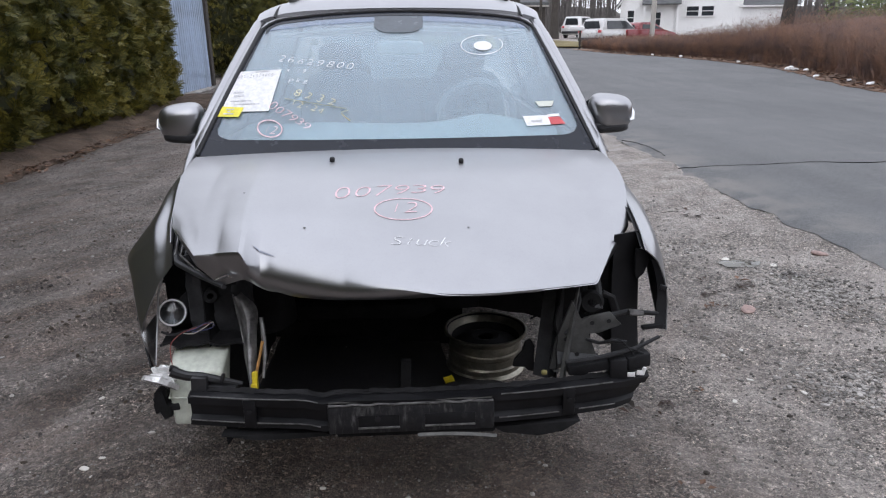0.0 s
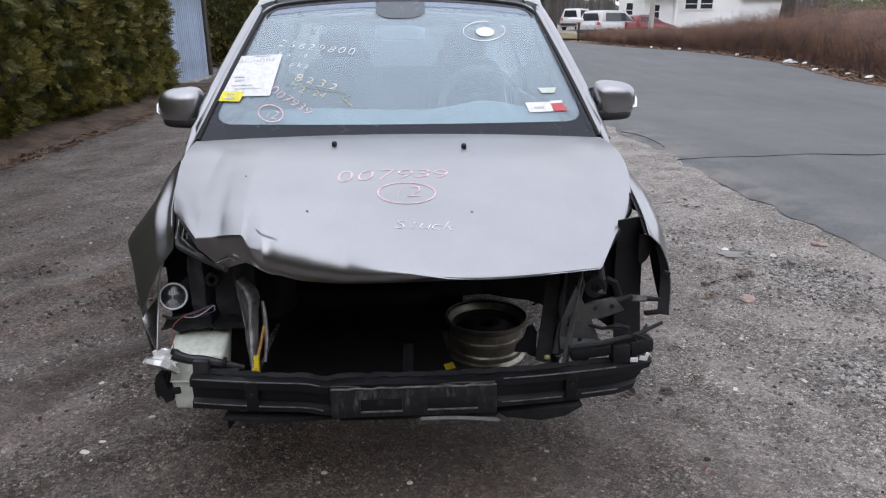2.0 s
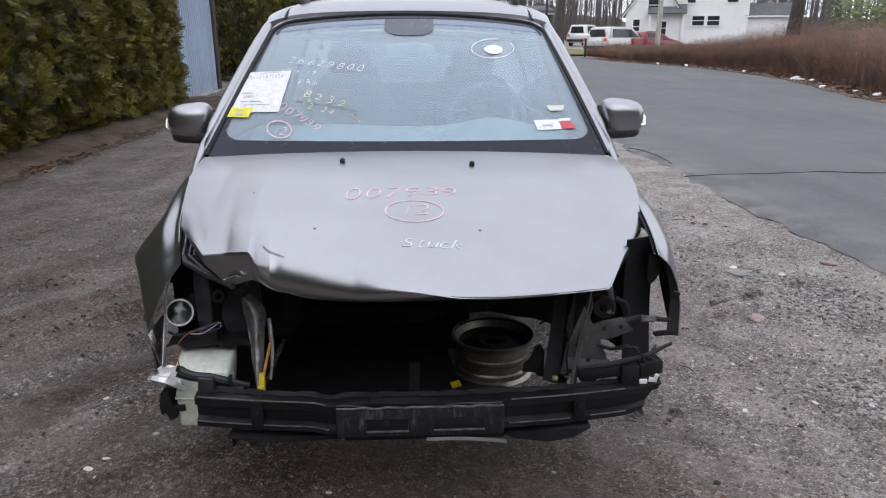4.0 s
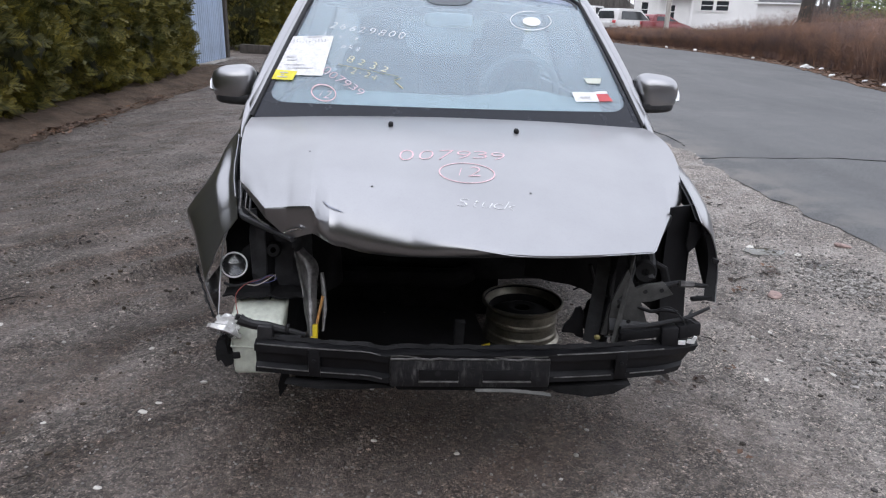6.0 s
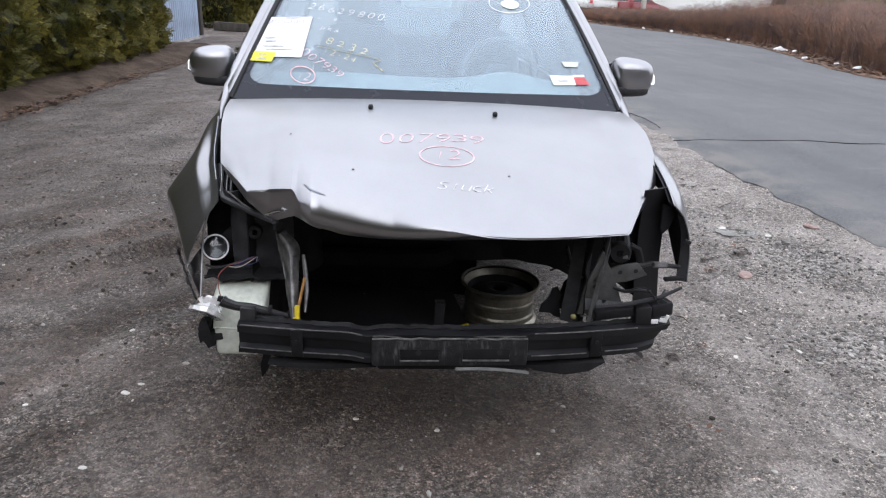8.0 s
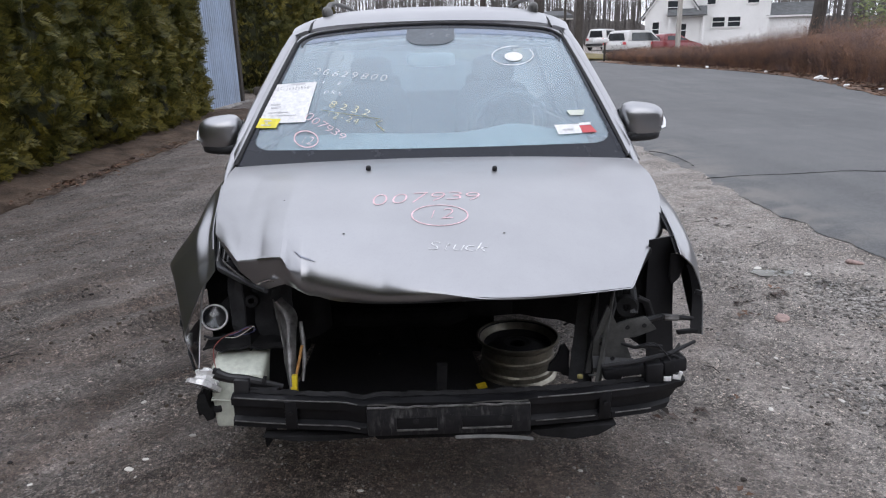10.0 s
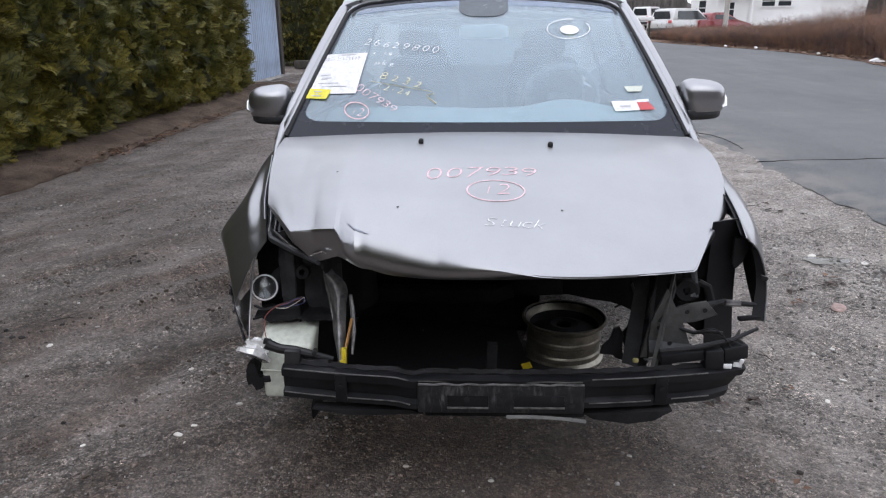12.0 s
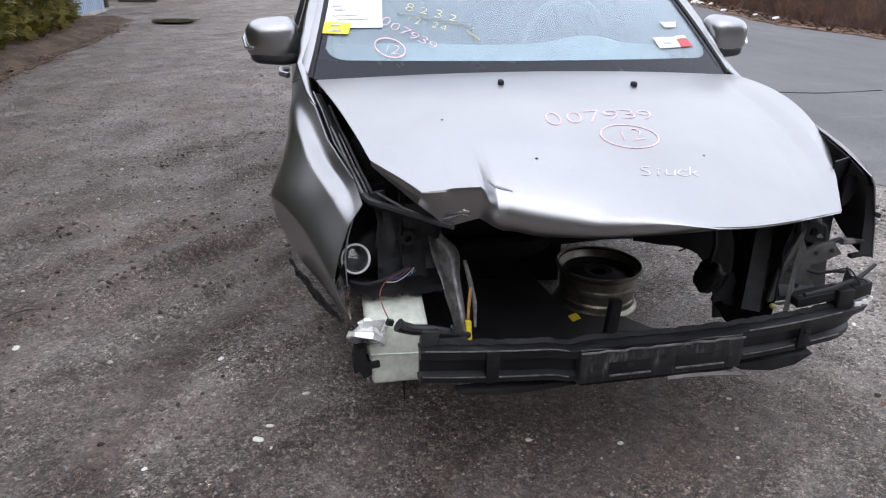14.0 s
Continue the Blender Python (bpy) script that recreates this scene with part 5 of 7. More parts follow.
for pts, r, c in wires:
    fine = [smooth_at([(k, *p) for k, p in enumerate(pts)], t * (len(pts) - 1) / 24) for t in range(25)]
    part("wire", add_tube(bmesh.new(), fine, r, 6), WIRECOL[c], car, f"{c} lamp wire")
bm = bmesh.new()
add_box(bm, (-0.655, 0.157, 0.452), (0.018, 0.014, 0.016), (0, 20, 10), 0.002)
part("wire_plug", bm, RUBBER, car)

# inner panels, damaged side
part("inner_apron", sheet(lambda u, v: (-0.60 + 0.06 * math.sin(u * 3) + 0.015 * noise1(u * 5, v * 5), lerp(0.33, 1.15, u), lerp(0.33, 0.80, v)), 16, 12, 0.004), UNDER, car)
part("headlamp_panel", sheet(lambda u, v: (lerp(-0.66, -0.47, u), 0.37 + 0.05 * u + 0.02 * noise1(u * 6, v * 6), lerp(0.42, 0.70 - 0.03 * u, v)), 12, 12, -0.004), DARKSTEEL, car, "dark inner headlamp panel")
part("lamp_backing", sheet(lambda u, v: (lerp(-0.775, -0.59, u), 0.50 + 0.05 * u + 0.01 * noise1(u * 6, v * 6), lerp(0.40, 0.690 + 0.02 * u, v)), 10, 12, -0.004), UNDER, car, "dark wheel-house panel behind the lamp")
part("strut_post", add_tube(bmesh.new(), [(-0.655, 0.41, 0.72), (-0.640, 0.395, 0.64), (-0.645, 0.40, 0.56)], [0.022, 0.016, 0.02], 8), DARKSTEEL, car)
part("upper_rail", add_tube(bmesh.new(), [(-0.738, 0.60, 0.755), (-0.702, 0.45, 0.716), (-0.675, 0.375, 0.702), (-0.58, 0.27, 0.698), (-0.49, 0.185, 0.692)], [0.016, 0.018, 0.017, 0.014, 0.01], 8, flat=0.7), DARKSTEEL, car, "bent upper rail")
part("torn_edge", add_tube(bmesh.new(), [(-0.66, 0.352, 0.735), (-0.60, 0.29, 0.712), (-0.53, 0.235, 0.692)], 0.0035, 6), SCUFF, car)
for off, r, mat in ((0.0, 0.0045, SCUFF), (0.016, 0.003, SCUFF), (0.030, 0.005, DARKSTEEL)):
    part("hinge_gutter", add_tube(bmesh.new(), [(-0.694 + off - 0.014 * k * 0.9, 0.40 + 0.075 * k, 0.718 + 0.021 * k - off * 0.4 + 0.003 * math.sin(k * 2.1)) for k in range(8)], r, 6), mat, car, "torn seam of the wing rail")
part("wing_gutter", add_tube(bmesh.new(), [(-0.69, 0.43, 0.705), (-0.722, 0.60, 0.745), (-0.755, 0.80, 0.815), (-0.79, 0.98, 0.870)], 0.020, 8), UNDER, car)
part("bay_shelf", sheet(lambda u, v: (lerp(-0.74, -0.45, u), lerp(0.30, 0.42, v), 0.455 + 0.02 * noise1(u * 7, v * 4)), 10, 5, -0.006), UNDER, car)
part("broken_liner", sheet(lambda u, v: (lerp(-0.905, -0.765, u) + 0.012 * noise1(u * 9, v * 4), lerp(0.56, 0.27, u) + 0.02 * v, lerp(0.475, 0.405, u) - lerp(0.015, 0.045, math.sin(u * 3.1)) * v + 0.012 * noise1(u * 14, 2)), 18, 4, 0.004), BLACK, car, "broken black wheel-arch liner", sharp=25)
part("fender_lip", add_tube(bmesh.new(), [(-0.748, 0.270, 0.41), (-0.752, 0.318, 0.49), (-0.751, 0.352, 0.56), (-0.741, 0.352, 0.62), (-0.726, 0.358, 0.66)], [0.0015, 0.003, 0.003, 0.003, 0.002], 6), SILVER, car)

# Wheel house and lower apron, added to keep side light out of the bay
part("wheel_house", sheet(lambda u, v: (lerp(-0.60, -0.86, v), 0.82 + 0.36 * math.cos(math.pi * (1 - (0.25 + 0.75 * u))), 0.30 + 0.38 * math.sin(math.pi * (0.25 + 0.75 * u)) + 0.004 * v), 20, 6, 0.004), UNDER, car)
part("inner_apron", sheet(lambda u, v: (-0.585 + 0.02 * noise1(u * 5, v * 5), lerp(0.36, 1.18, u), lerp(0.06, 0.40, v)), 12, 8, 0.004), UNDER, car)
part("torn_edge", add_tube(bmesh.new(), [(-0.515, 0.190, 0.712), (-0.490, 0.180, 0.722), (-0.470, 0.172, 0.730), (-0.455, 0.165, 0.726)], [0.003, 0.006, 0.005, 0.002], 6, flat=0.5), CHROME, car)
part("paint_scratch", sheet(lambda u, v: hood_fn(lerp(0.230, 0.276, u), lerp(0.800, 0.812, u) + (v - 0.5) * 0.008 * math.sin(0.3 + 2.6 * u)) + Vector((0, -0.001, 0.003)), 14, 2, -0.0005), surf("blue_grey_scratch", (0.36, 0.38, 0.46), 0.5), car, "blue-grey scratch across the hood")
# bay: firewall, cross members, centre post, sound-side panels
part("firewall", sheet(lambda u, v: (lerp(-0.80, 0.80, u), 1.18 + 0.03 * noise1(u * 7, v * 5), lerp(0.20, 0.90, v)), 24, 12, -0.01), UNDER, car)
# Added black panel that closes the bay's rear so it stays dark
part("bay_light_block", sheet(lambda u, v: (lerp(-0.80, 0.27, u), 1.32 + 0.02 * noise1(u * 7, v * 5), lerp(-0.08, 0.42, v)), 14, 6, -0.01), UNDER, car)
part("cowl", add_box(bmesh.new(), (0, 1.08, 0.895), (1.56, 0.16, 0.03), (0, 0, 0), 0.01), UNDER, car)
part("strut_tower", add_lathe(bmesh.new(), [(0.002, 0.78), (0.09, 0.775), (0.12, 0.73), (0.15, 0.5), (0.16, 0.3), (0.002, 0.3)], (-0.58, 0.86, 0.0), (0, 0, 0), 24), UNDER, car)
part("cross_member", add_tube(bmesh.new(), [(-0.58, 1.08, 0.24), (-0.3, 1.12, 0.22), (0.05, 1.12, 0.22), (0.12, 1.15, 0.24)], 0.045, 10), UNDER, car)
part("tow_post", add_box(bmesh.new(), (0.018, 0.27, 0.300), (0.034, 0.030, 0.21), (3, 2, 0), 0.005), UNDER, car, "dark centre post")
part("hood_prop", add_tube(bmesh.new(), [(0.49, 0.72, 0.335), (0.53, 0.71, 0.36), (0.56, 0.70, 0.37)], 0.004, 6), RUBBER, car)
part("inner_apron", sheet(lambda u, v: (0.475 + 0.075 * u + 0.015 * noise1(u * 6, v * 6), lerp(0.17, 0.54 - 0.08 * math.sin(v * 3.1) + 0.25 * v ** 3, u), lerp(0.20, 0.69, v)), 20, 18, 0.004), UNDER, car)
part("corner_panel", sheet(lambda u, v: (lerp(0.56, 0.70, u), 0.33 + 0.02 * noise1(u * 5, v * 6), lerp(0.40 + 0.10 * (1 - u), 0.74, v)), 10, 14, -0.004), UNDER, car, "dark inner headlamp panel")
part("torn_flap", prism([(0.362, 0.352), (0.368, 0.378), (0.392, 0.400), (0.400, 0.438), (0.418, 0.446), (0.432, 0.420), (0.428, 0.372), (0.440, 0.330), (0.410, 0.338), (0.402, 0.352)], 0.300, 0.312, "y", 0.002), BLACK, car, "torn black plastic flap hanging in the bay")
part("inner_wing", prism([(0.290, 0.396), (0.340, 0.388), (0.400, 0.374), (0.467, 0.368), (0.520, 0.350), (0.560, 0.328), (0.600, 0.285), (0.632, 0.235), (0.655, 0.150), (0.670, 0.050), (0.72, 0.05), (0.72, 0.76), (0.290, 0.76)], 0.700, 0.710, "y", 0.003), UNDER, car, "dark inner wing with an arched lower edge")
part("brake_stub", superblob(bmesh.new(), (0.545, 0.60, 0.285), (0.035, 0.05, 0.055), 0.7, 0.7, (10, 20, 0), shape=lambda p: p * (1 + 0.25 * noise1(*(p * 40)))), UNDER, car)
part("brake_hose", add_tube(bmesh.new(), [(0.54, 0.60, 0.33), (0.53, 0.57, 0.42), (0.50, 0.55, 0.50)], 0.008, 6), RUBBER, car)


def strip_fn(a, b, w0, w1, fold):
    def fn(u, v):
        p = Vector(a).lerp(Vector(b), v)
        w = lerp(w0, w1, v)
        return (p.x + w * (2 * u - 1), p.y + fold * abs(2 * u - 1), p.z)
    return fn


post = part("radiator_support", sheet(strip_fn((0.488, 0.262, 0.665), (0.455, 0.200, 0.360), 0.030, 0.040, 0.03), 6, 14, -0.004), DARKSTEEL, car, "dark steel radiator support")
for t in (0.25, 0.5, 0.78):
    p = Vector((0.488, 0.262, 0.665)).lerp(Vector((0.455, 0.200, 0.360)), t)
    part("bolt_hole", add_lathe(bmesh.new(), [(0.0005, -0.002), (0.006, -0.002), (0.006, 0.003), (0.0005, 0.003)], p + Vector((0.004, -0.004, 0)), (70, 0, 0), 12), RUBBER, post)
part("support_flange", sheet(strip_fn((0.535, 0.188, 0.662), (0.484, 0.125, 0.395), 0.005, 0.010, 0.006), 4, 16, -0.003), CARRIER, post, "pale flange edge")
carrier = part("headlamp_carrier", prism([(0.515, 0.625), (0.545, 0.56), (0.575, 0.575), (0.63, 0.585), (0.665, 0.545), (0.60, 0.52), (0.565, 0.52), (0.60, 0.44), (0.59, 0.415), (0.455, 0.405), (0.47, 0.50)], 0.175, 0.187, "y", 0.002), CARRIER, car, "bent grey headlamp carrier")
part("carrier_rib", sheet(lambda u, v: (lerp(0.475, 0.60, u), 0.16 + 0.02 * v, lerp(0.43, 0.415, u) + 0.035 * v), 8, 3, -0.004), DARKSTEEL, carrier)
part("carrier_arm", add_tube(bmesh.new(), [(0.560, 0.20, 0.55), (0.63, 0.22, 0.552), (0.70, 0.24, 0.56), (0.80, 0.25, 0.545)], [0.018, 0.016, 0.013, 0.010], 8, flat=0.6), DARKSTEEL, carrier)
part("carrier_arm", add_tube(bmesh.new(), [(0.70, 0.225, 0.562), (0.745, 0.23, 0.558)], 0.010, 6), SCUFF, carrier)
part("carrier_strut", add_tube(bmesh.new(), [(0.600, 0.25, 0.665), (0.605, 0.23, 0.63), (0.60, 0.21, 0.585)], [0.014, 0.012, 0.016], 8), DARKSTEEL, carrier)
part("carrier_strut", add_tube(bmesh.new(), [(0.565, 0.28, 0.66), (0.56, 0.26, 0.62), (0.575, 0.22, 0.57)], [0.02, 0.02, 0.015], 8), UNDER, carrier)
part("wheel_liner", sheet(lambda u, v: (lerp(0.655, 0.755, u) + 0.02 * (1 - v), 0.27 + 0.05 * u + 0.03 * math.sin(v * 3), lerp(0.34, 0.795, v)), 8, 18, -0.004), BLACK, car, "black plastic wheel-arch liner")
part("liner_tab", prism([(0.735, 0.74), (0.770, 0.735), (0.778, 0.70), (0.765, 0.66), (0.745, 0.64), (0.735, 0.66)], 0.30, 0.315, "y", 0.002), BLACK, car)
part("corner_bracket", sheet(lambda u, v: (lerp(0.700, 0.757, u), lerp(0.15, 0.24, u), lerp(0.345, 0.47, v)), 6, 12, -0.005), BLACK, car)
part("bumper_corner", sheet(lambda u, v: (lerp(0.64, 0.745, u), 0.105 + 0.10 * u * u, lerp(0.335 + 0.07 * u * u, 0.425, v)), 10, 8, 0.006), BLACK, car, "black bumper corner bracket")
bm = bmesh.new()
add_box(bm, (0.575, 0.130, 0.442), (0.16, 0.05, 0.030), (0, -8, 0), 0.006)
add_box(bm, (0.640, 0.115, 0.440), (0.052, 0.05, 0.062), (0, -4, 0), 0.006)
add_box(bm, (0.700, 0.130, 0.455), (0.075, 0.05, 0.045), (0, -6, 12), 0.008)
part("bumper_bracket", bm, BLACK, car, "black plastic bumper bracket")
part("loose_rod", add_tube(bmesh.new(), [(0.478, 0.070, 0.480), (0.58, 0.09, 0.482), (0.69, 0.12, 0.492), (0.775, 0.16, 0.510)], [0.006, 0.008, 0.007, 0.005], 8), RUBBER, car)
for pts in ([(0.60, 0.12, 0.52), (0.635, 0.11, 0.53), (0.67, 0.11, 0.50), (0.70, 0.105, 0.455)], [(0.66, 0.12, 0.50), (0.70, 0.11, 0.49), (0.73, 0.12, 0.465), (0.735, 0.11, 0.44)]):
    fine = [smooth_at([(k, *p) for k, p in enumerate(pts)], t * 3 / 18) for t in range(19)]
    part("wire", add_tube(bmesh.new(), fine, 0.0022, 6), RUBBER, car, "thin black wire")
for c, s, r in (((0.675, 0.085, 0.428), (0.022, 0.004, 0.014), 0), ((0.704, 0.090, 0.430), (0.024, 0.004, 0.014), 6), ((0.712, 0.085, 0.443), (0.010, 0.006, 0.014), 20)):
    part("white_tag", add_box(bmesh.new(), c, s, (0, r, 0), 0.001), PAPER, car, "small white tag")
part("yellow_cap", superblob(bmesh.new(), (0.428, 0.12, 0.424), (0.009, 0.008, 0.007), 0.7, 0.7, n=12, m=8), surf("dull_yellow", (0.22, 0.19, 0.07), 0.6), car)

# more of the stripped headlamp corner
for pts, r in (([(0.535, 0.23, 0.66), (0.545, 0.22, 0.61), (0.53, 0.20, 0.57), (0.50, 0.17, 0.52)], 0.010), ([(0.62, 0.25, 0.62), (0.655, 0.26, 0.60), (0.675, 0.27, 0.55)], 0.014), ([(0.56, 0.18, 0.50), (0.60, 0.17, 0.49), (0.64, 0.16, 0.50), (0.68, 0.17, 0.49)], 0.009), ([(0.50, 0.13, 0.44), (0.56, 0.12, 0.455), (0.60, 0.12, 0.47)], 0.007)):
    part("bent_brace", add_tube(bmesh.new(), pts, r, 8, flat=0.55), DARKSTEEL, car)
part("lamp_socket", add_lathe(bmesh.new(), [(0.012, 0), (0.034, 0.0), (0.038, 0.014), (0.030, 0.03), (0.012, 0.03)], (0.585, 0.235, 0.60), (80, 0, -10), 20), UNDER, car)
part("lamp_socket", add_lathe(bmesh.new(), [(0.010, 0), (0.024, 0.0), (0.026, 0.01), (0.020, 0.03), (0.010, 0.03)], (-0.585, 0.365, 0.60), (80, 0, 10), 20), UNDER, car)
for x, z in ((0.50, 0.505), (0.535, 0.455), (0.575, 0.555), (0.625, 0.560)):
    part("bolt_hole", add_lathe(bmesh.new(), [(0.0005, -0.001), (0.006, -0.001), (0.007, 0.002), (0.0005, 0.002)], (x, 0.172, z), (90, 0, 0), 12), RUBBER, car)
part("carrier_fold", sheet(lambda u, v: (lerp(0.462, 0.585, u), 0.165 - 0.03 * v, 0.408 + 0.006 * u + 0.012 * v), 8, 3, -0.003), CARRIER, car)

# ---- cabin
part("dashboard", sheet(lambda u, v: (lerp(-0.70, 0.70, u), lerp(1.20, 1.66, v) + 0.10 * (2 * u - 1) ** 2 * (1 - v), 0.905 + 0.055 * math.sin(v * 2.4) + (0.045 * math.exp(-((lerp(-0.70, 0.70, u) - 0.38) / 0.16) ** 2) + 0.012 * math.exp(-((lerp(-0.7, 0.7, u) + 0.36) / 0.2) ** 2)) * math.sin(v * 3.0)), 40, 12, -0.02), GREYINT, car, "grey dashboard")
part("dash_front", sheet(lambda u, v: (lerp(-0.70, 0.70, u), 1.66 + 0.03 * v, lerp(0.94, 0.45, v)), 10, 6, 0.03), DARKINT, car)
sw = part("steering_wheel", add_tube(bmesh.new(), [(0.38 + 0.185 * math.cos(a * math.tau / 36), 1.80 - 0.07 * math.sin(a * math.tau / 36), 0.985 + 0.170 * math.sin(a * math.tau / 36)) for a in range(36)], 0.016, 10, closed=True), surf("wheel_grip", (0.24, 0.25, 0.26), 0.6, 0, 0.15, 12, 180, 0.2, 0.001), car, "grey steering wheel")
part("wheel_hub", superblob(bmesh.new(), (0.38, 1.79, 0.97), (0.075, 0.03, 0.06), 0.6, 0.7), DARKINT, sw)
for sg in (-1, 1):
    seat = part("front_seat", superblob(bmesh.new(), (sg * 0.37, 2.22, 0.50), (0.25, 0.27, 0.10), 0.5, 0.5), DARKINT, car, "grey front seat")
    part("backrest", superblob(bmesh.new(), (sg * 0.37, 2.50, 0.84), (0.24, 0.08, 0.34), 0.5, 0.5, (-14, 0, 0)), DARKINT, seat)
    part("headrest", superblob(bmesh.new(), (sg * 0.37, 2.60, 1.24), (0.13, 0.05, 0.085), 0.55, 0.6, (-12, 0, 0)), DARKINT, seat)
seat = part("rear_bench", superblob(bmesh.new(), (0, 3.25, 0.78), (0.62, 0.10, 0.30), 0.4, 0.4, (-12, 0, 0)), DARKINT, car, "grey rear bench")
for x in (-0.36, 0.36):
    part("headrest", superblob(bmesh.new(), (x, 3.32, 1.13), (0.13, 0.05, 0.07), 0.55, 0.6), DARKINT, seat)
part("rear_view_mirror", superblob(bmesh.new(), (0, 1.63, 1.315), (0.115, 0.016, 0.032), 0.5, 0.5), GREYINT, car)

# ---- loose things on the ground
bm = add_lathe(bmesh.new(), [(0.172, 0.003), (0.176, 0.012), (0.170, 0.020), (0.163, 0.028), (0.162, 0.050), (0.157, 0.060), (0.157, 0.095), (0.161, 0.103), (0.161, 0.118), (0.158, 0.126), (0.158, 0.165), (0.168, 0.176), (0.182, 0.190), (0.184, 0.202), (0.176, 0.205),
                              (0.165, 0.190), (0.150, 0.165), (0.142, 0.12), (0.142, 0.075), (0.150, 0.05), (0.160, 0.02), (0.164, 0.003)], (0.357, 1.085, 0.0), (0, 0, 0), 56)
bmesh.ops.transform(bm, matrix=Matrix.Translation((0, 0, -0.046)) @ Matrix.Diagonal((1, 1, 0.91, 1)), verts=bm.verts)
wheel = thing("loose_wheel_rim", "bare grey metal wheel rim lying flat on the ground", "wheel rim", (0.357, 1.085, -0.046))
part("barrel", bm, ALLOY, wheel, sharp=18)
# Dark disc and lining: the shade inside the rim put into their colour
bm = add_lathe(bmesh.new(), [(0.035, 0.150), (0.060, 0.156), (0.10, 0.140), (0.143, 0.120), (0.143, 0.112), (0.10, 0.130), (0.060, 0.145), (0.035, 0.140)], (0.357, 1.085, -0.052), (0, 0, 0), 40)
part("disc", bm, UNDER, wheel)
part("rim_inner_shade", add_lathe(bmesh.new(), [(0.172, 0.1875), (0.1635, 0.172), (0.1485, 0.150), (0.1405, 0.110), (0.1405, 0.070), (0.139, 0.070), (0.139, 0.110), (0.147, 0.150), (0.162, 0.172), (0.1705, 0.1875)], (0.357, 1.085, -0.052), (0, 0, 0), 48), UNDER, wheel, "dark inside of the rim, its shade put into the colour")
tag = add_box(bmesh.new(), (0.185, 0.895, -0.008), (0.040, 0.034, 0.003), (16, -8, 15), 0.0)
tagged(part("yellow_tag", tag, YELLOW, None), "small yellow paper tag lying on the dirt", "tag")

# Flat black sheet; its rear part is added to darken the bay floor
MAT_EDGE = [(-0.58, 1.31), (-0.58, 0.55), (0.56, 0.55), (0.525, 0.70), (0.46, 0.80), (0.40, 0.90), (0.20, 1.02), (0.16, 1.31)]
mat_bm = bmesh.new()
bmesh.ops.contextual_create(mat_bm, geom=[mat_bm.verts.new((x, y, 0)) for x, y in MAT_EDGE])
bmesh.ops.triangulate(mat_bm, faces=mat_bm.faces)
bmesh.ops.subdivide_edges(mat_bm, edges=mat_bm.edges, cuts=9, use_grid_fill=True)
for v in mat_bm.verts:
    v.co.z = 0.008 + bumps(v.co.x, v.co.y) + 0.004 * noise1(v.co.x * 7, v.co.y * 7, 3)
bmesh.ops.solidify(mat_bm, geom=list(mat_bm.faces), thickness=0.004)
tagged(part("black_sheet", mat_bm, surf("black_sheeting", (0.030, 0.030, 0.032), 0.55, 0, 0.3, 5, 80, 0.2, 0.002, spec=0.3), None), "flat black sheet on the ground under the engine bay", "plastic sheet")


# ---------------------------------------------------------------- soil strip, hedge, fence
soil = part("soil_strip", sheet(lambda u, v: (lerp(-8.5, -4.04, u) + (0.10 * noise1(v * 26, 3) + 0.07 * noise1(v * 110, 5)) * u, lerp(-14, 14.6, v), -0.035 + 0.11 * min(1, (1 - u) * 9.0) ** 0.8 + 0.030 * noise1(u * 26, v * 60) + 0.018 * noise1(u * 90, v * 420)), 90, 560, -0.05), SOIL, None, sharp=0)
tagged(soil, "strip of bare brown soil under the hedge", "soil", kind="structure")


def leaf_quad(verts, faces, base, along, side, length, width):
    k = len(verts)
    tip, mid = base + along * length, base + along * (length * 0.45)
    verts += [base, mid + side * width * 0.5, tip, mid - side * width * 0.5]
    faces.append((k, k + 1, k + 2, k + 3))


def mesh_part(name, verts, faces, material, parent, label=""):
    me = bpy.data.meshes.new(name)
    me.from_pydata([tuple(v) for v in verts], [], faces)
    me.materials.append(material)
    ob = new(name, me)
    if parent:
        ob.parent = parent
        ob.matrix_parent_inverse = parent.matrix_basis.inverted()
    if label:
        ob["label"] = label
    return ob


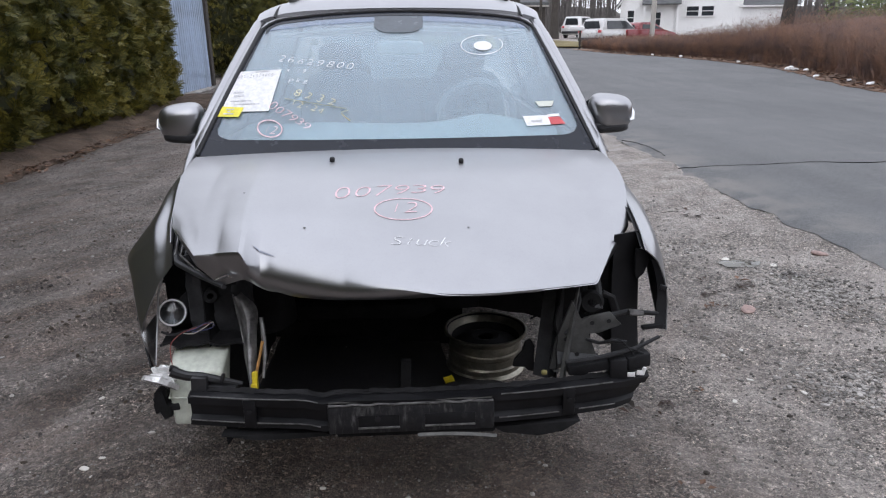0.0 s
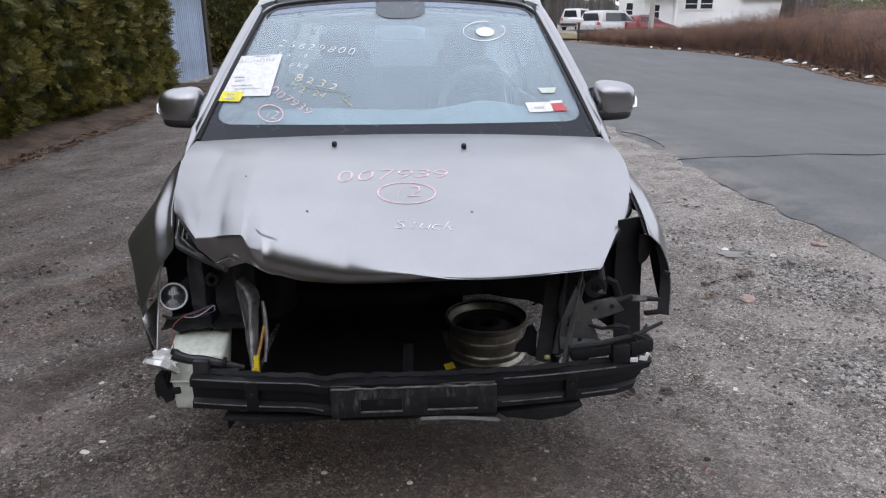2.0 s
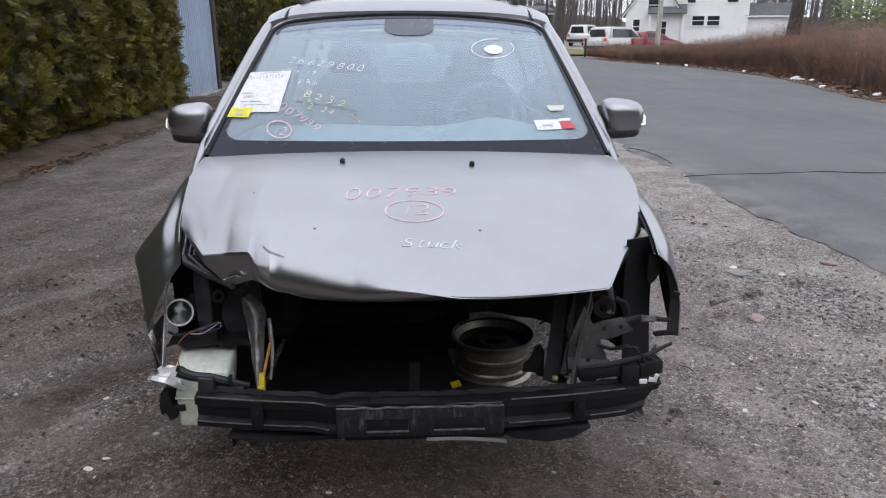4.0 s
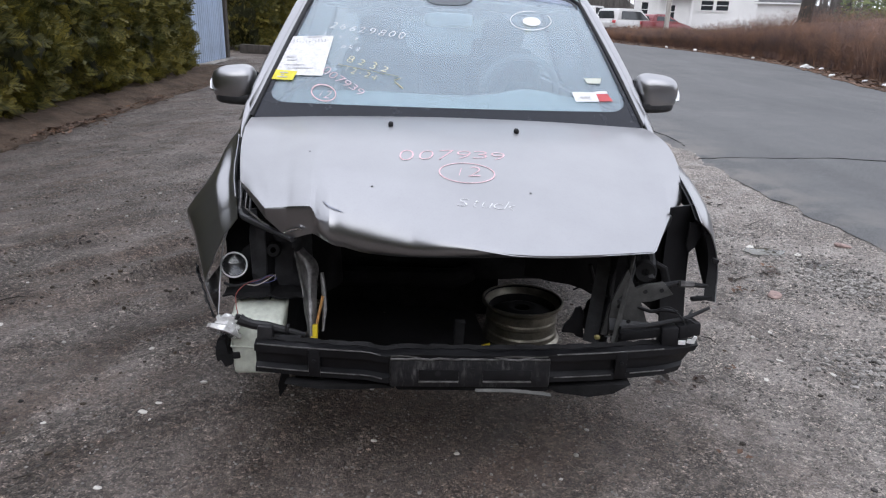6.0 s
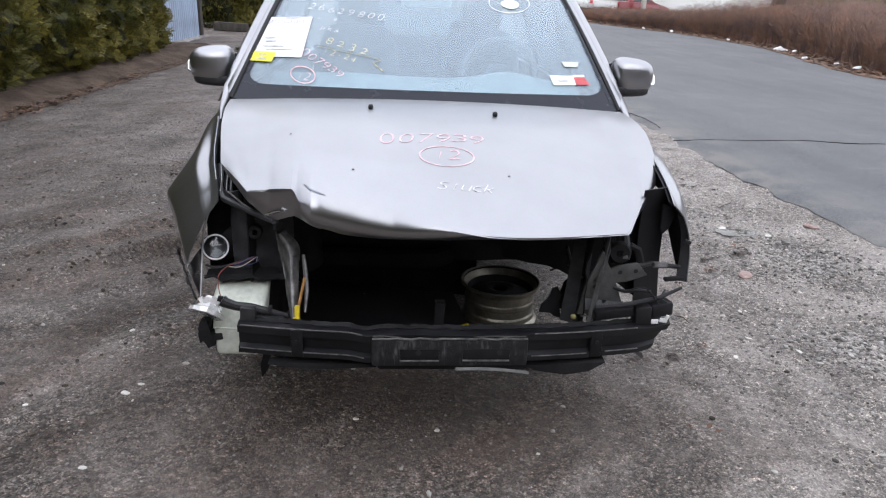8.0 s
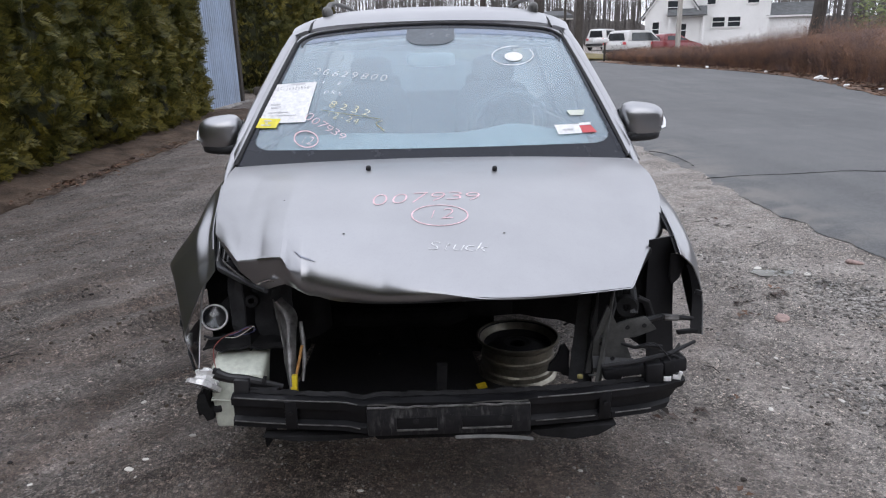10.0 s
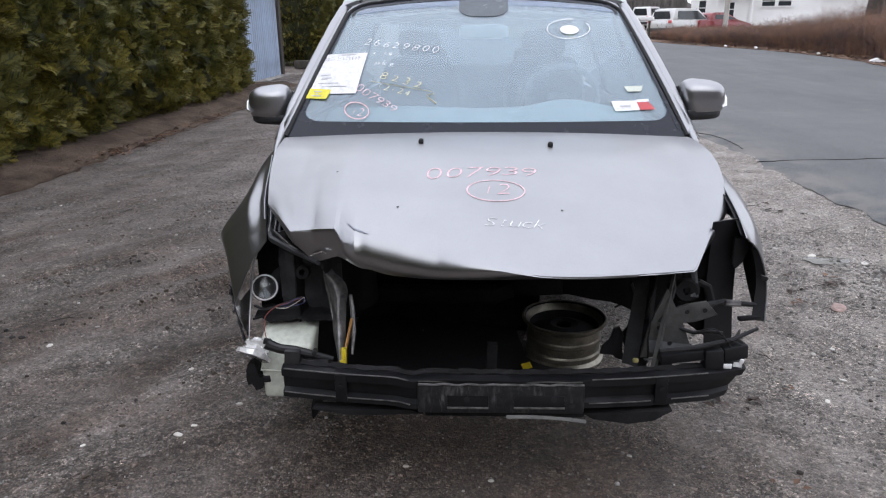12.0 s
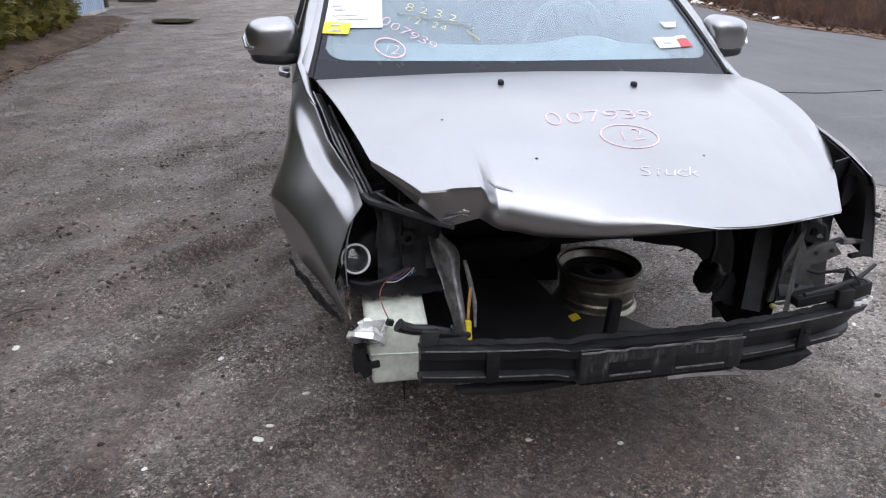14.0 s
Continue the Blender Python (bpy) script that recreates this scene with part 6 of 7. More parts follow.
def thuja(seed, sprays, grow=1.0):
    """A clipped conifer: full down to the soil, clothed in flat fronds."""
    rnd = random.Random(seed)
    th = thing("thuja_bush", "dense olive-green evergreen hedge bush on bare soil", "bush", (0, 0, 0), "hedge bushes")

    def skin(a, h):
        r = 1 + 0.26 * noise1(math.cos(a) * 1.7 + seed * 7, math.sin(a) * 1.7, h * 1.5) + 0.16 * noise1(math.cos(a) * 4 + seed * 3, math.sin(a) * 4, h * 3.4)
        r *= 1.02 * min(1.0, 0.80 + 0.35 * h) * (1 - 0.12 * h / 4.4) * math.sqrt(max(0.02, 1 - max(0.0, (h - 3.2) / 1.5) ** 2))
        return Vector((r * math.cos(a), r * math.sin(a), h))
    part("trunk", add_tube(bmesh.new(), [(0, 0, 0), (0.03, 0, 1.2), (0, 0.03, 2.8)], [0.09, 0.06, 0.02], 8), BARK, th)
    # Dark core: the shade between the fronds put into its colour
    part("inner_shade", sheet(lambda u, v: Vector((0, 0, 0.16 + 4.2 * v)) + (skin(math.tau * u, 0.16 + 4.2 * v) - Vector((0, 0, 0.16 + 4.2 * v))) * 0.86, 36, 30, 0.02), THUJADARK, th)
    verts, faces = [], []
    for _ in range(sprays):
        a, h = rnd.uniform(0, math.tau), 0.10 + 4.45 * rnd.random()
        p = skin(a, h)
        p = Vector((p.x * rnd.uniform(0.84, 1.0), p.y * rnd.uniform(0.84, 1.0), p.z))
        out = Vector((math.cos(a), math.sin(a), 0))
        axis = (out * rnd.uniform(0.5, 1.0) + Vector((rnd.gauss(0, 0.35), rnd.gauss(0, 0.35), rnd.uniform(-0.35, 0.9)))).normalized()
        side = axis.cross(out.cross(Vector((0, 0, 1))) + Vector((rnd.gauss(0, 0.5), rnd.gauss(0, 0.5), rnd.gauss(0, 0.5)))).normalized()
        size = rnd.uniform(0.10, 0.24) * grow
        droop = Vector((0, 0, -0.12 * size))
        leaf_quad(verts, faces, p, axis, side, size * 1.1, 0.012 * grow)
        for k in range(1, 8):
            t = k / 8
            b = p + axis * size * t + droop * t * t
            long = size * (0.62 - 0.40 * t) * rnd.uniform(0.8, 1.2)
            for g in (-1, 1):
                leaf_quad(verts, faces, b, (axis * 0.8 + side * g * 0.75).normalized(), (side - axis * g).normalized(), long, 0.017 * grow * rnd.uniform(0.8, 1.3))
    mesh_part("foliage", verts, faces, THUJA, th)
    return th


bushes = [thuja(1, 5200), thuja(2, 5200), thuja(3, 900, 2.2)]
rnd = random.Random(5)
spots = [(-5.52 + rnd.uniform(-0.10, 0.10) - 0.07 * max(0.0, y - 9.2), y, 0.05) for y in [4.4 + 1.02 * k + rnd.uniform(-0.1, 0.1) for k in range(8)]] + [(-5.85, 12.75, 0.05)]
spots += [(-5.75, 21.0, 0.15), (-5.5, 22.1, 0.2), (-5.3, 23.6, 0.25)]
# First row: unseen bushes beside and behind the camera, added for dark reflections
far_spots = [(-5.52, -13 + k * 1.1, 0.05) for k in range(16)] + [(-5.5, 25.0, 0.3), (-5.2, 26.6, 0.3)]
for k, p in enumerate(spots):
    m = pose(*p, 0, 0, rnd.uniform(0, 360))
    if k < 2:
        bushes[k].matrix_basis = m
    else:
        copy_thing(bushes[k % 2], m)
for k, p in enumerate(far_spots):
    m = pose(*p, 0, 0, rnd.uniform(0, 360))
    if k == 0:
        bushes[2].matrix_basis = m
    else:
        copy_thing(bushes[2], m)

# corrugated metal fence with its dark end post
fence = thing("metal_fence", "pale blue-white corrugated metal fence panel", "fence", (-5.25, 13.6, 0.0))
bm = bmesh.new()
rows = []
for k in range(4 * 22 + 1):
    t = k / (4 * 22)
    off = (0.0, 0.075, 0.075, 0.0)[k % 4]
    x, y = lerp(-5.27, -5.40, t) + off, lerp(13.5, 17.3, t)
    rows.append((bm.verts.new((x, y, 0.06)), bm.verts.new((x - 0.02, y, 3.9))))
for a, b in zip(rows, rows[1:]):
    bm.faces.new((a[0], b[0], b[1], a[1]))
bmesh.ops.solidify(bm, geom=list(bm.faces), thickness=0.003)
part("corrugated_sheet", bm, TIN, fence, sharp=20)
for z in (0.5, 2.0, 3.5):
    part("fence_rail", add_box(bmesh.new(), (-5.39, 15.4, z), (0.05, 3.9, 0.09), (0, 0, 2), 0.006), BARK, fence)
part("fence_post", add_box(bmesh.new(), (-5.42, 17.5, 1.9), (0.22, 0.26, 3.9), (0, 0, 2), 0.015), BARK, fence, "dark wooden gate post")
part("fence_base", sheet(lambda u, v: (-5.22 + 0.10 * u, lerp(13.6, 17.6, v), 0.09 + 0.05 * (1 - u) + 0.03 * noise1(v * 20, u)), 3, 30, 0.03), STONE, fence)
tagged(part("timber_beam", add_box(bmesh.new(), (-4.95, 19.2, 0.27), (0.95, 0.24, 0.24), (0, 2, 8), 0.02), BARK, None), "dark weathered timber beam lying beside the hedge", "timber")
tagged(part("puddle_water", sheet(lambda u, v: (-3.3 + 1.0 * (u - 0.5) * (1 + 0.3 * noise1(v * 4, 1)), 14.2 + 1.1 * (v - 0.5), 0.075 + 0.008 * math.sin(u * 3.14) * math.sin(v * 3.14)), 14, 14, -0.003, keep=lambda u, v: (u - 0.5) ** 2 + (v - 0.5) ** 2 < 0.2), surf("puddle_film", (0.05, 0.055, 0.05), 0.06, 0, 0.2, 2, 20, 0.02, 0.002), None), "shallow muddy puddle on the gravel", "puddle", kind="structure")

# ---------------------------------------------------------------- brush along the far edge of the road
BRUSH_Y = (2.0, 37.0)


def brush_top(x, y):
    return 1.80 + 0.25 * noise1(x * 0.3, y * 0.25, 4) + 0.15 * noise1(x, y, 8)


def core_fn(u, v):
    y = lerp(*BRUSH_Y, v)
    x0 = road_right(y) + 0.75 + 0.3 * noise1(y * 0.8, 3)
    x, z = smooth_at([(0, x0, 0.0), (0.18, x0 + 0.25, 0.6), (0.32, x0 + 0.9, 1.15), (0.65, x0 + 4.0, 1.45), (1, x0 + 9, 1.5)], u)
    z *= lerp(1.0, 0.35, max(0.0, min(1.0, (y - 24) / 8)))
    return (x + 0.25 * noise1(y * 1.5, u * 9, 2), y, rise(y) + z + 0.25 * noise1(x * 0.9, y * 0.9, 6) * min(1, u * 4))


brush = part("dry_brush", sheet(core_fn, 20, 120, -0.05), BRUSHCORE, None, sharp=0)
tagged(brush, "tall thicket of dry red-brown brush beside the road", "brush", kind="stuff")
verts, faces = [], []
rnd = random.Random(11)
for _ in range(17000):
    y = lerp(BRUSH_Y[0] + 5, BRUSH_Y[1], rnd.random())
    u = rnd.random() ** 1.6
    x = road_right(y) + 0.45 + u * 5.0
    h = brush_top(x, y) * rnd.uniform(0.65, 1.08) * (0.65 + 0.35 * min(1, u * 5)) * lerp(1.0, 0.38, max(0.0, min(1.0, (y - 24) / 8)))
    base = Vector((x, y, rise(y)))
    bend = Vector((rnd.gauss(0, 0.12), rnd.gauss(0, 0.12), 1)).normalized()
    a = rnd.uniform(0, math.tau)
    side = Vector((math.cos(a), math.sin(a), 0))
    w = rnd.uniform(0.0025, 0.006)
    k = len(verts)
    verts += [base - side * w, base + side * w, base + bend * h]
    faces.append((k, k + 1, k + 2))
    for _ in range(15):
        s = rnd.uniform(0.2, 0.98)
        d = (bend * 0.7 + Vector((rnd.gauss(0, 0.6), rnd.gauss(0, 0.6), 0.1))).normalized()
        leaf_quad(verts, faces, base + bend * h * s, d, d.orthogonal().normalized(), rnd.uniform(0.10, 0.34), rnd.uniform(0.005, 0.013))
stems = mesh_part("brush_stems", verts, faces, BRUSH, brush)
stems["kind"] = "stuff"
verge = part("verge", sheet(lambda u, v: (road_right(lerp(0, 36, v)) - 0.45 + 1.6 * u + 0.18 * noise1(v * 45, 2) * (1 - u), lerp(0, 36, v), rise(lerp(0, 36, v)) + 0.058 - 0.02 * (1 - u) + 0.03 * noise1(u * 4, v * 70)), 8, 220, -0.02), surf("leaf_litter", (0.17, 0.105, 0.072), 0.9, 0, 0.5, 2.5, 30, 0.8, 0.02), None, sharp=0)
tagged(verge, "strip of red-brown leaf litter along the road edge", "verge", kind="structure")


def leaf_piece(verts, faces, p, size, rnd):
    a = rnd.uniform(0, math.tau)
    d = Vector((math.cos(a), math.sin(a), rnd.uniform(-0.1, 0.35))).normalized()
    s = Vector((-math.sin(a), math.cos(a), rnd.uniform(-0.3, 0.3))).normalized()
    k = len(verts)
    up = Vector((0, 0, 0.25 * size))
    verts += [p - d * size, p - d * size * 0.2 + s * size * 0.55 + up, p + d * size, p - d * size * 0.2 - s * size * 0.55 + up]
    faces += [(k, k + 1, k + 2), (k, k + 2, k + 3)]


verts, faces = [], []
for _ in range(2600):
    y = rnd.uniform(8, 34)
    leaf_piece(verts, faces, Vector((road_right(y) + rnd.gauss(0.1, 0.30), y, rise(y) + 0.075)), rnd.uniform(0.03, 0.09), rnd)
mesh_part("litter_leaf", verts, faces, DEADLEAF, verge)["kind"] = "stuff"
for x, y, s in ((11.75, 19.4, 0.12), (12.0, 19.2, 0.09), (11.85, 19.9, 0.16), (11.1, 15.6, 0.07), (11.0, 14.6, 0.10), (11.25, 14.9, 0.06), (11.9, 23.5, 0.09), (11.3, 27.5, 0.10), (10.6, 29.0, 0.08), (11.05, 17.0, 0.08)):
    tagged(part("litter_scrap", superblob(bmesh.new(), (x, y, rise(y) + 0.09), (s, s * 0.7, s * 0.4), 0.7, 0.8, (rnd.uniform(-20, 20), rnd.uniform(-20, 20), rnd.uniform(0, 180)), 10, 6, shape=lambda p: p * (1 + 0.3 * noise1(*(p * 14)))), PAPER, None), "scrap of pale litter among dead leaves", "litter", "roadside litter")

# ---------------------------------------------------------------- trees and poles
def bare_tree(at, r, h, seed, lean=(0, 0)):
    rnd = random.Random(seed)
    tr = thing("bare_tree", "leafless roadside tree with a dark ridged trunk", "tree", at)
    x, y, z = at
    pts = [(x + lean[0] * t * h + 0.06 * noise1(t * 3, seed), y + lean[1] * t * h, z + t * h) for t in [i / 10 for i in range(11)]]
    bm = add_tube(bmesh.new(), pts, [r * (1.25 if i == 0 else 1 - 0.07 * i) for i in range(11)], 14)
    part("trunk", bm, BARK, tr)
    for k in range(9):
        s = rnd.uniform(0.35, 0.98)
        p = Vector(pts[int(s * 10)])
        d = Vector((rnd.gauss(0, 1), rnd.gauss(0, 1), rnd.uniform(0.3, 1.2))).normalized()
        limb = [p + d * (h * 0.30 * q) + Vector((0, 0, 0.5 * q * q)) for q in (0, 0.3, 0.6, 1)]
        bm = add_tube(bmesh.new(), limb, [r * 0.35, r * 0.26, r * 0.16, r * 0.05], 7)
        for q in range(9):
            c = limb[rnd.randint(1, 3)]
            e2 = (d + Vector((rnd.gauss(0, 0.8), rnd.gauss(0, 0.8), rnd.uniform(-0.2, 0.9)))).normalized()
            add_tube(bm, [c, c + e2 * h * 0.07, c + e2 * h * 0.14 + Vector((0, 0, 0.2))], [r * 0.10, r * 0.06, r * 0.02], 4)
        part("limb", bm, BARK, tr)
    return tr


bare_tree((13.85, 24.3, rise(24.3)), 0.27, 11, 3, (0.06, 0))
bare_tree((9.2, 62, rise(62)), 0.55, 16, 4, (0.0, 0))
bare_tree((12.0, 58, rise(58)), 0.35, 15, 6, (0.01, 0))
bare_tree((8.0, 70, rise(70)), 0.40, 17, 8)
bare_tree((4.5, 66, rise(66)), 0.35, 16, 9)
bare_tree((33, 60, rise(60)), 0.30, 13, 12)


def pole(name, label, at, r, h, material, extra=None):
    p = thing(name, label, "pole", at)
    x, y, z = at
    part("shaft", add_tube(bmesh.new(), [(x, y, z - 0.2), (x, y, z + h * 0.5), (x, y, z + h)], [r, r * 0.9, r * 0.75], 12), material, p)
    part("crossarm", add_box(bmesh.new(), (x, y, z + h - 0.5), (1.8, 0.1, 0.12), (0, 0, 0), 0.01), material, p)
    return p


pole("utility_pole", "weathered pale grey wooden utility pole in the brush", (14.25, 40, rise(40)), 0.15, 9, POLEWOOD)
pole("utility_pole", "thin dark utility pole at the far bend", (7.75, 41, rise(41)), 0.085, 9, BARK)
mailbox = thing("mailbox", "dark mailbox on a post beside the far road", "mailbox", (9.05, 36.2, rise(36.2)))
part("post", add_box(bmesh.new(), (9.05, 36.2, rise(36.2) + 0.55), (0.10, 0.10, 1.1), (0, 0, 0), 0.01), BARK, mailbox)
part("box", superblob(bmesh.new(), (8.85, 36.2, rise(36.2) + 1.12), (0.42, 0.12, 0.11), 0.4, 0.4), SIDING, mailbox)

# ---------------------------------------------------------------- far lawn, house, parked cars
lawn = part("lawn", sheet(lambda u, v: (lerp(-2, 9.0 + 5.0 * v, u) if v > 0.5 else lerp(lerp(2, -2, v), road_right(lerp(38.5, 75, v)) + lerp(4.8, 6, v), u), lerp(38.5, 75, v), rise(lerp(38.5, 75, v)) + 0.07 + 0.05 * noise1(u * 6, v * 8)), 20, 30, -0.05), GRASS, None, sharp=0)
tagged(lawn, "patchy yellow-green winter lawn beyond the road", "lawn", kind="structure")


def window(parent, x0, x1, z0, z1, y):
    w = part("window", add_box(bmesh.new(), ((x0 + x1) / 2, y - 0.03, (z0 + z1) / 2), (x1 - x0, 0.05, z1 - z0), (0, 0, 0), 0.0), WINDOWDARK, parent)
    for c, s in ((((x0 + x1) / 2, y - 0.05, z1 + 0.05), (x1 - x0 + 0.24, 0.12, 0.12)), (((x0 + x1) / 2, y - 0.06, z0 - 0.06), (x1 - x0 + 0.3, 0.16, 0.10)), ((x0 - 0.06, y - 0.05, (z0 + z1) / 2), (0.12, 0.12, z1 - z0)), ((x1 + 0.06, y - 0.05, (z0 + z1) / 2), (0.12, 0.12, z1 - z0)), (((x0 + x1) / 2, y - 0.075, (z0 + z1) / 2), (x1 - x0, 0.04, 0.06))):
        part("window_frame", add_box(bmesh.new(), c, s, (0, 0, 0), 0.0), SIDING, w)


def siding(parent, x0, x1, y, z0, z1, step=0.24):
    """Lapped boards on a front wall."""
    z = z0
    while z < z1:
        h = min(step, z1 - z)
        part("siding_board", prism([(y - 0.035, z), (y - 0.006, z + h), (y + 0.02, z + h), (y + 0.02, z)], x0, x1, "x"), SIDING, parent)
        z += step


house = thing("white_house", "white two-storey clapboard house with grey shingle roofs", "house", (21, 52, rise(52)))
zb = rise(52)
part("wall", add_box(bmesh.new(), (22.0, 56.6, zb + 3.6), (6.6, 9, 7.4)), SIDING, house)
siding(house, 20.2, 25.3, 52.08, zb, zb + 7.2)
part("wing_wall", prism([(15.9, zb), (20.1, zb), (20.1, zb + 2.9), (18.0, zb + 6.3), (15.9, zb + 2.9)], 51.6, 58, "y"), SIDING, house)
for a, b in (((15.55, zb + 2.6), (18.0, zb + 6.52)), ((20.45, zb + 2.6), (18.0, zb + 6.52))):
    part("wing_roof", prism([a, b, (b[0], b[1] + 0.18), (a[0], a[1] + 0.18)], 51.2, 58.2, "y"), ROOFING, house)
    part("bargeboard", prism([a, b, (b[0], b[1] - 0.22), (a[0], a[1] - 0.22)], 51.3, 51.56, "y"), SIDING, house)
part("porch_roof", prism([(50.6, zb + 2.75), (52.0, zb + 3.6), (52.0, zb + 3.7), (50.55, zb + 2.85)], 17.6, 20.6, "x"), ROOFING, house)
part("porch_post", add_box(bmesh.new(), (17.8, 50.8, zb + 1.4), (0.14, 0.14, 2.8)), SIDING, house)
part("porch_post", add_box(bmesh.new(), (20.4, 50.8, zb + 1.4), (0.14, 0.14, 2.8)), SIDING, house)
part("garage_wall", add_box(bmesh.new(), (27.2, 55.0, zb + 1.25), (4.0, 5, 2.6)), SIDING, house)
siding(house, 25.3, 29.2, 52.45, zb, zb + 2.5)
part("garage_roof", prism([(52.1, zb + 2.5), (54.8, zb + 3.65), (57.6, zb + 2.5), (57.6, zb + 2.65), (54.8, zb + 3.85), (52.05, zb + 2.65)], 25.0, 29.5, "x"), ROOFING, house)
part("gutter", add_box(bmesh.new(), (27.2, 52.05, zb + 2.53), (4.5, 0.12, 0.14)), SIDING, house)
part("main_roof", prism([(51.6, zb + 7.2), (56.6, zb + 10.2), (61.4, zb + 7.2), (61.4, zb + 7.4), (56.6, zb + 10.45), (51.5, zb + 7.4)], 18.5, 25.6, "x"), ROOFING, house)
for x0, x1, z0, z1, y in ((21.1, 22.0, zb + 1.75, zb + 2.6, 52.06), (22.25, 23.15, zb + 1.75, zb + 2.6, 52.06), (16.5, 17.0, zb + 1.0, zb + 2.3, 51.58), (18.6, 19.1, zb + 0.9, zb + 2.1, 51.58), (20.6, 21.2, zb + 3.8, zb + 5.0, 52.06), (23.6, 24.4, zb + 3.8, zb + 5.0, 52.06), (17.6, 18.4, zb + 3.0, zb + 4.2, 51.58)):
    window(house, x0, x1, z0, z1, y)

house.matrix_basis = pose(26.17, 66, rise(66), 0, 0, -18) @ Matrix.Diagonal((1.18, 1, 1, 1))
shed = thing("low_shed", "long low dark shed with a pale eave", "shed", (4, 74, rise(74)))
part("wall", add_box(bmesh.new(), (4, 75, rise(74) + 1.4), (20, 4, 3.0)), surf("dark_boards", (0.07, 0.06, 0.055), 0.85, 0, 0.3, 2, 20, 0.4, 0.01), shed)
part("eave", add_box(bmesh.new(), (4, 72.8, rise(74) + 2.85), (20.6, 0.5, 0.16)), POLEWOOD, shed)
part("roof", add_box(bmesh.new(), (4, 75, rise(74) + 3.3), (20.6, 4.6, 0.5), (8, 0, 0), 0.05), ROOFING, shed)


def parked_car(label, at, turn, paint, length=4.6, height=1.62, wagon=True):
    """A parked car seen from far off: shaped body, glasshouse, wheels and lamps. Its nose points along +x before turning."""
    c = thing("parked_car", label, "car", at, "parked cars")
    m = pose(*at, 0, 0, turn)
    hw = 0.88
    def put(bm, name, mat, parent=c):
        bmesh.ops.transform(bm, matrix=m, verts=bm.verts)
        return part(name, bm, mat, parent)
    L = length / 2
    prof = [(-L, 0.45), (-L, 0.85), (-L + 0.08, 1.0), (L - 1.25, 0.98), (L - 0.25, 0.80), (L, 0.62), (L, 0.35), (L - 0.1, 0.26), (-L + 0.1, 0.28)]
    put(prism(prof, -hw, hw, "y", 0.05), "body", paint)
    tail = -L + 0.12 if wagon else -L + 0.9
    green = [(tail - 0.02, 0.97), (tail + 0.30, height - 0.07), (tail + 0.55, height), (L - 2.15, height), (L - 1.2, 0.97)]
    top = prism(green, -hw + 0.05, hw - 0.05, "y", 0.04)
    for v in top.verts:
        if v.co.z > 1.2:
            v.co.y *= 0.84
    put(top, "cabin", paint)
    for sg in (-1, 1):
        glass_ = prism([(tail + 0.38, 1.03), (tail + 0.52, height - 0.14), (L - 2.2, height - 0.14), (L - 1.45, 1.03)], -0.012, 0.012, "y")
        for v in glass_.verts:
            t = (v.co.z - 0.97) / (height - 0.97)
            v.co.y += sg * (lerp(hw - 0.05, (hw - 0.05) * 0.84, min(1, t)) + 0.004)
        put(glass_, "side_window", WINDOWDARK)
        for x in (-L + 0.85, L - 0.85):
            tyre = put(add_lathe(bmesh.new(), [(0.20, -0.1), (0.32, -0.1), (0.335, -0.05), (0.335, 0.05), (0.32, 0.1), (0.20, 0.1)], (x, sg * (hw - 0.09), 0.335), (90, 0, 0), 24), "wheel", RUBBER)
            put(add_lathe(bmesh.new(), [(0.01, 0.05), (0.18, 0.08), (0.2, 0.09), (0.2, -0.09), (0.01, -0.05)], (x, sg * (hw - 0.09), 0.335), (90, 0, 0), 20), "wheel_rim", PRIMER, tyre)
        put(add_box(bmesh.new(), (-L - 0.005, sg * 0.70, 0.90), (0.06, 0.22, 0.16), (0, 0, 0), 0.02), "tail_lamp", REDPAPER)
    put(prism([(-0.60, 1.05), (0.60, 1.05), (0.5, height - 0.16), (-0.5, height - 0.16)], 0, 0.02, "x"), "rear_window", WINDOWDARK).matrix_basis = m @ Matrix.Translation((tail + 0.02, 0, 0)) @ m.inverted()
    put(add_box(bmesh.new(), (-L - 0.02, 0, 0.47), (0.10, 1.6, 0.20), (0, 0, 0), 0.04), "rear_bumper", DARKSTEEL)
    return c


parked_car("pale silver station wagon parked beyond the brush", (12.1, 40.5, rise(40.5) - 0.02), 38, CARSILVER)
parked_car("dark red saloon parked beside the brush", (14.2, 41.6, rise(41.6) - 0.05), 30, CARRED, 4.5, 1.42, False)
parked_car("white sport utility car parked on the far lawn", (14.75, 60, rise(60)), 55, CARWHITE, 4.6, 1.75)

# green shrubs behind the brush, far woods all round
verts, faces = [], []
for _ in range(5000):
    t = rnd.random()
    p = Vector((lerp(24, 46, t), 38 + rnd.uniform(-1, 2), rise(38) + 1.2 + rnd.random() * (1.9 + 0.5 * noise1(t * 9, 1))))
    d = Vector((rnd.gauss(0, 1), rnd.gauss(0, 1), rnd.uniform(-0.3, 1))).normalized()
    leaf_quad(verts, faces, p, d, d.orthogonal().normalized(), rnd.uniform(0.25, 0.5), rnd.uniform(0.1, 0.2))
shrubs = mesh_part("far_shrub", verts, faces, leaf_mat("far_green", (0.05, 0.075, 0.02), (0.13, 0.16, 0.05)), None)
tagged(shrubs, "green shrubs behind the dry brush", "shrub", kind="stuff")


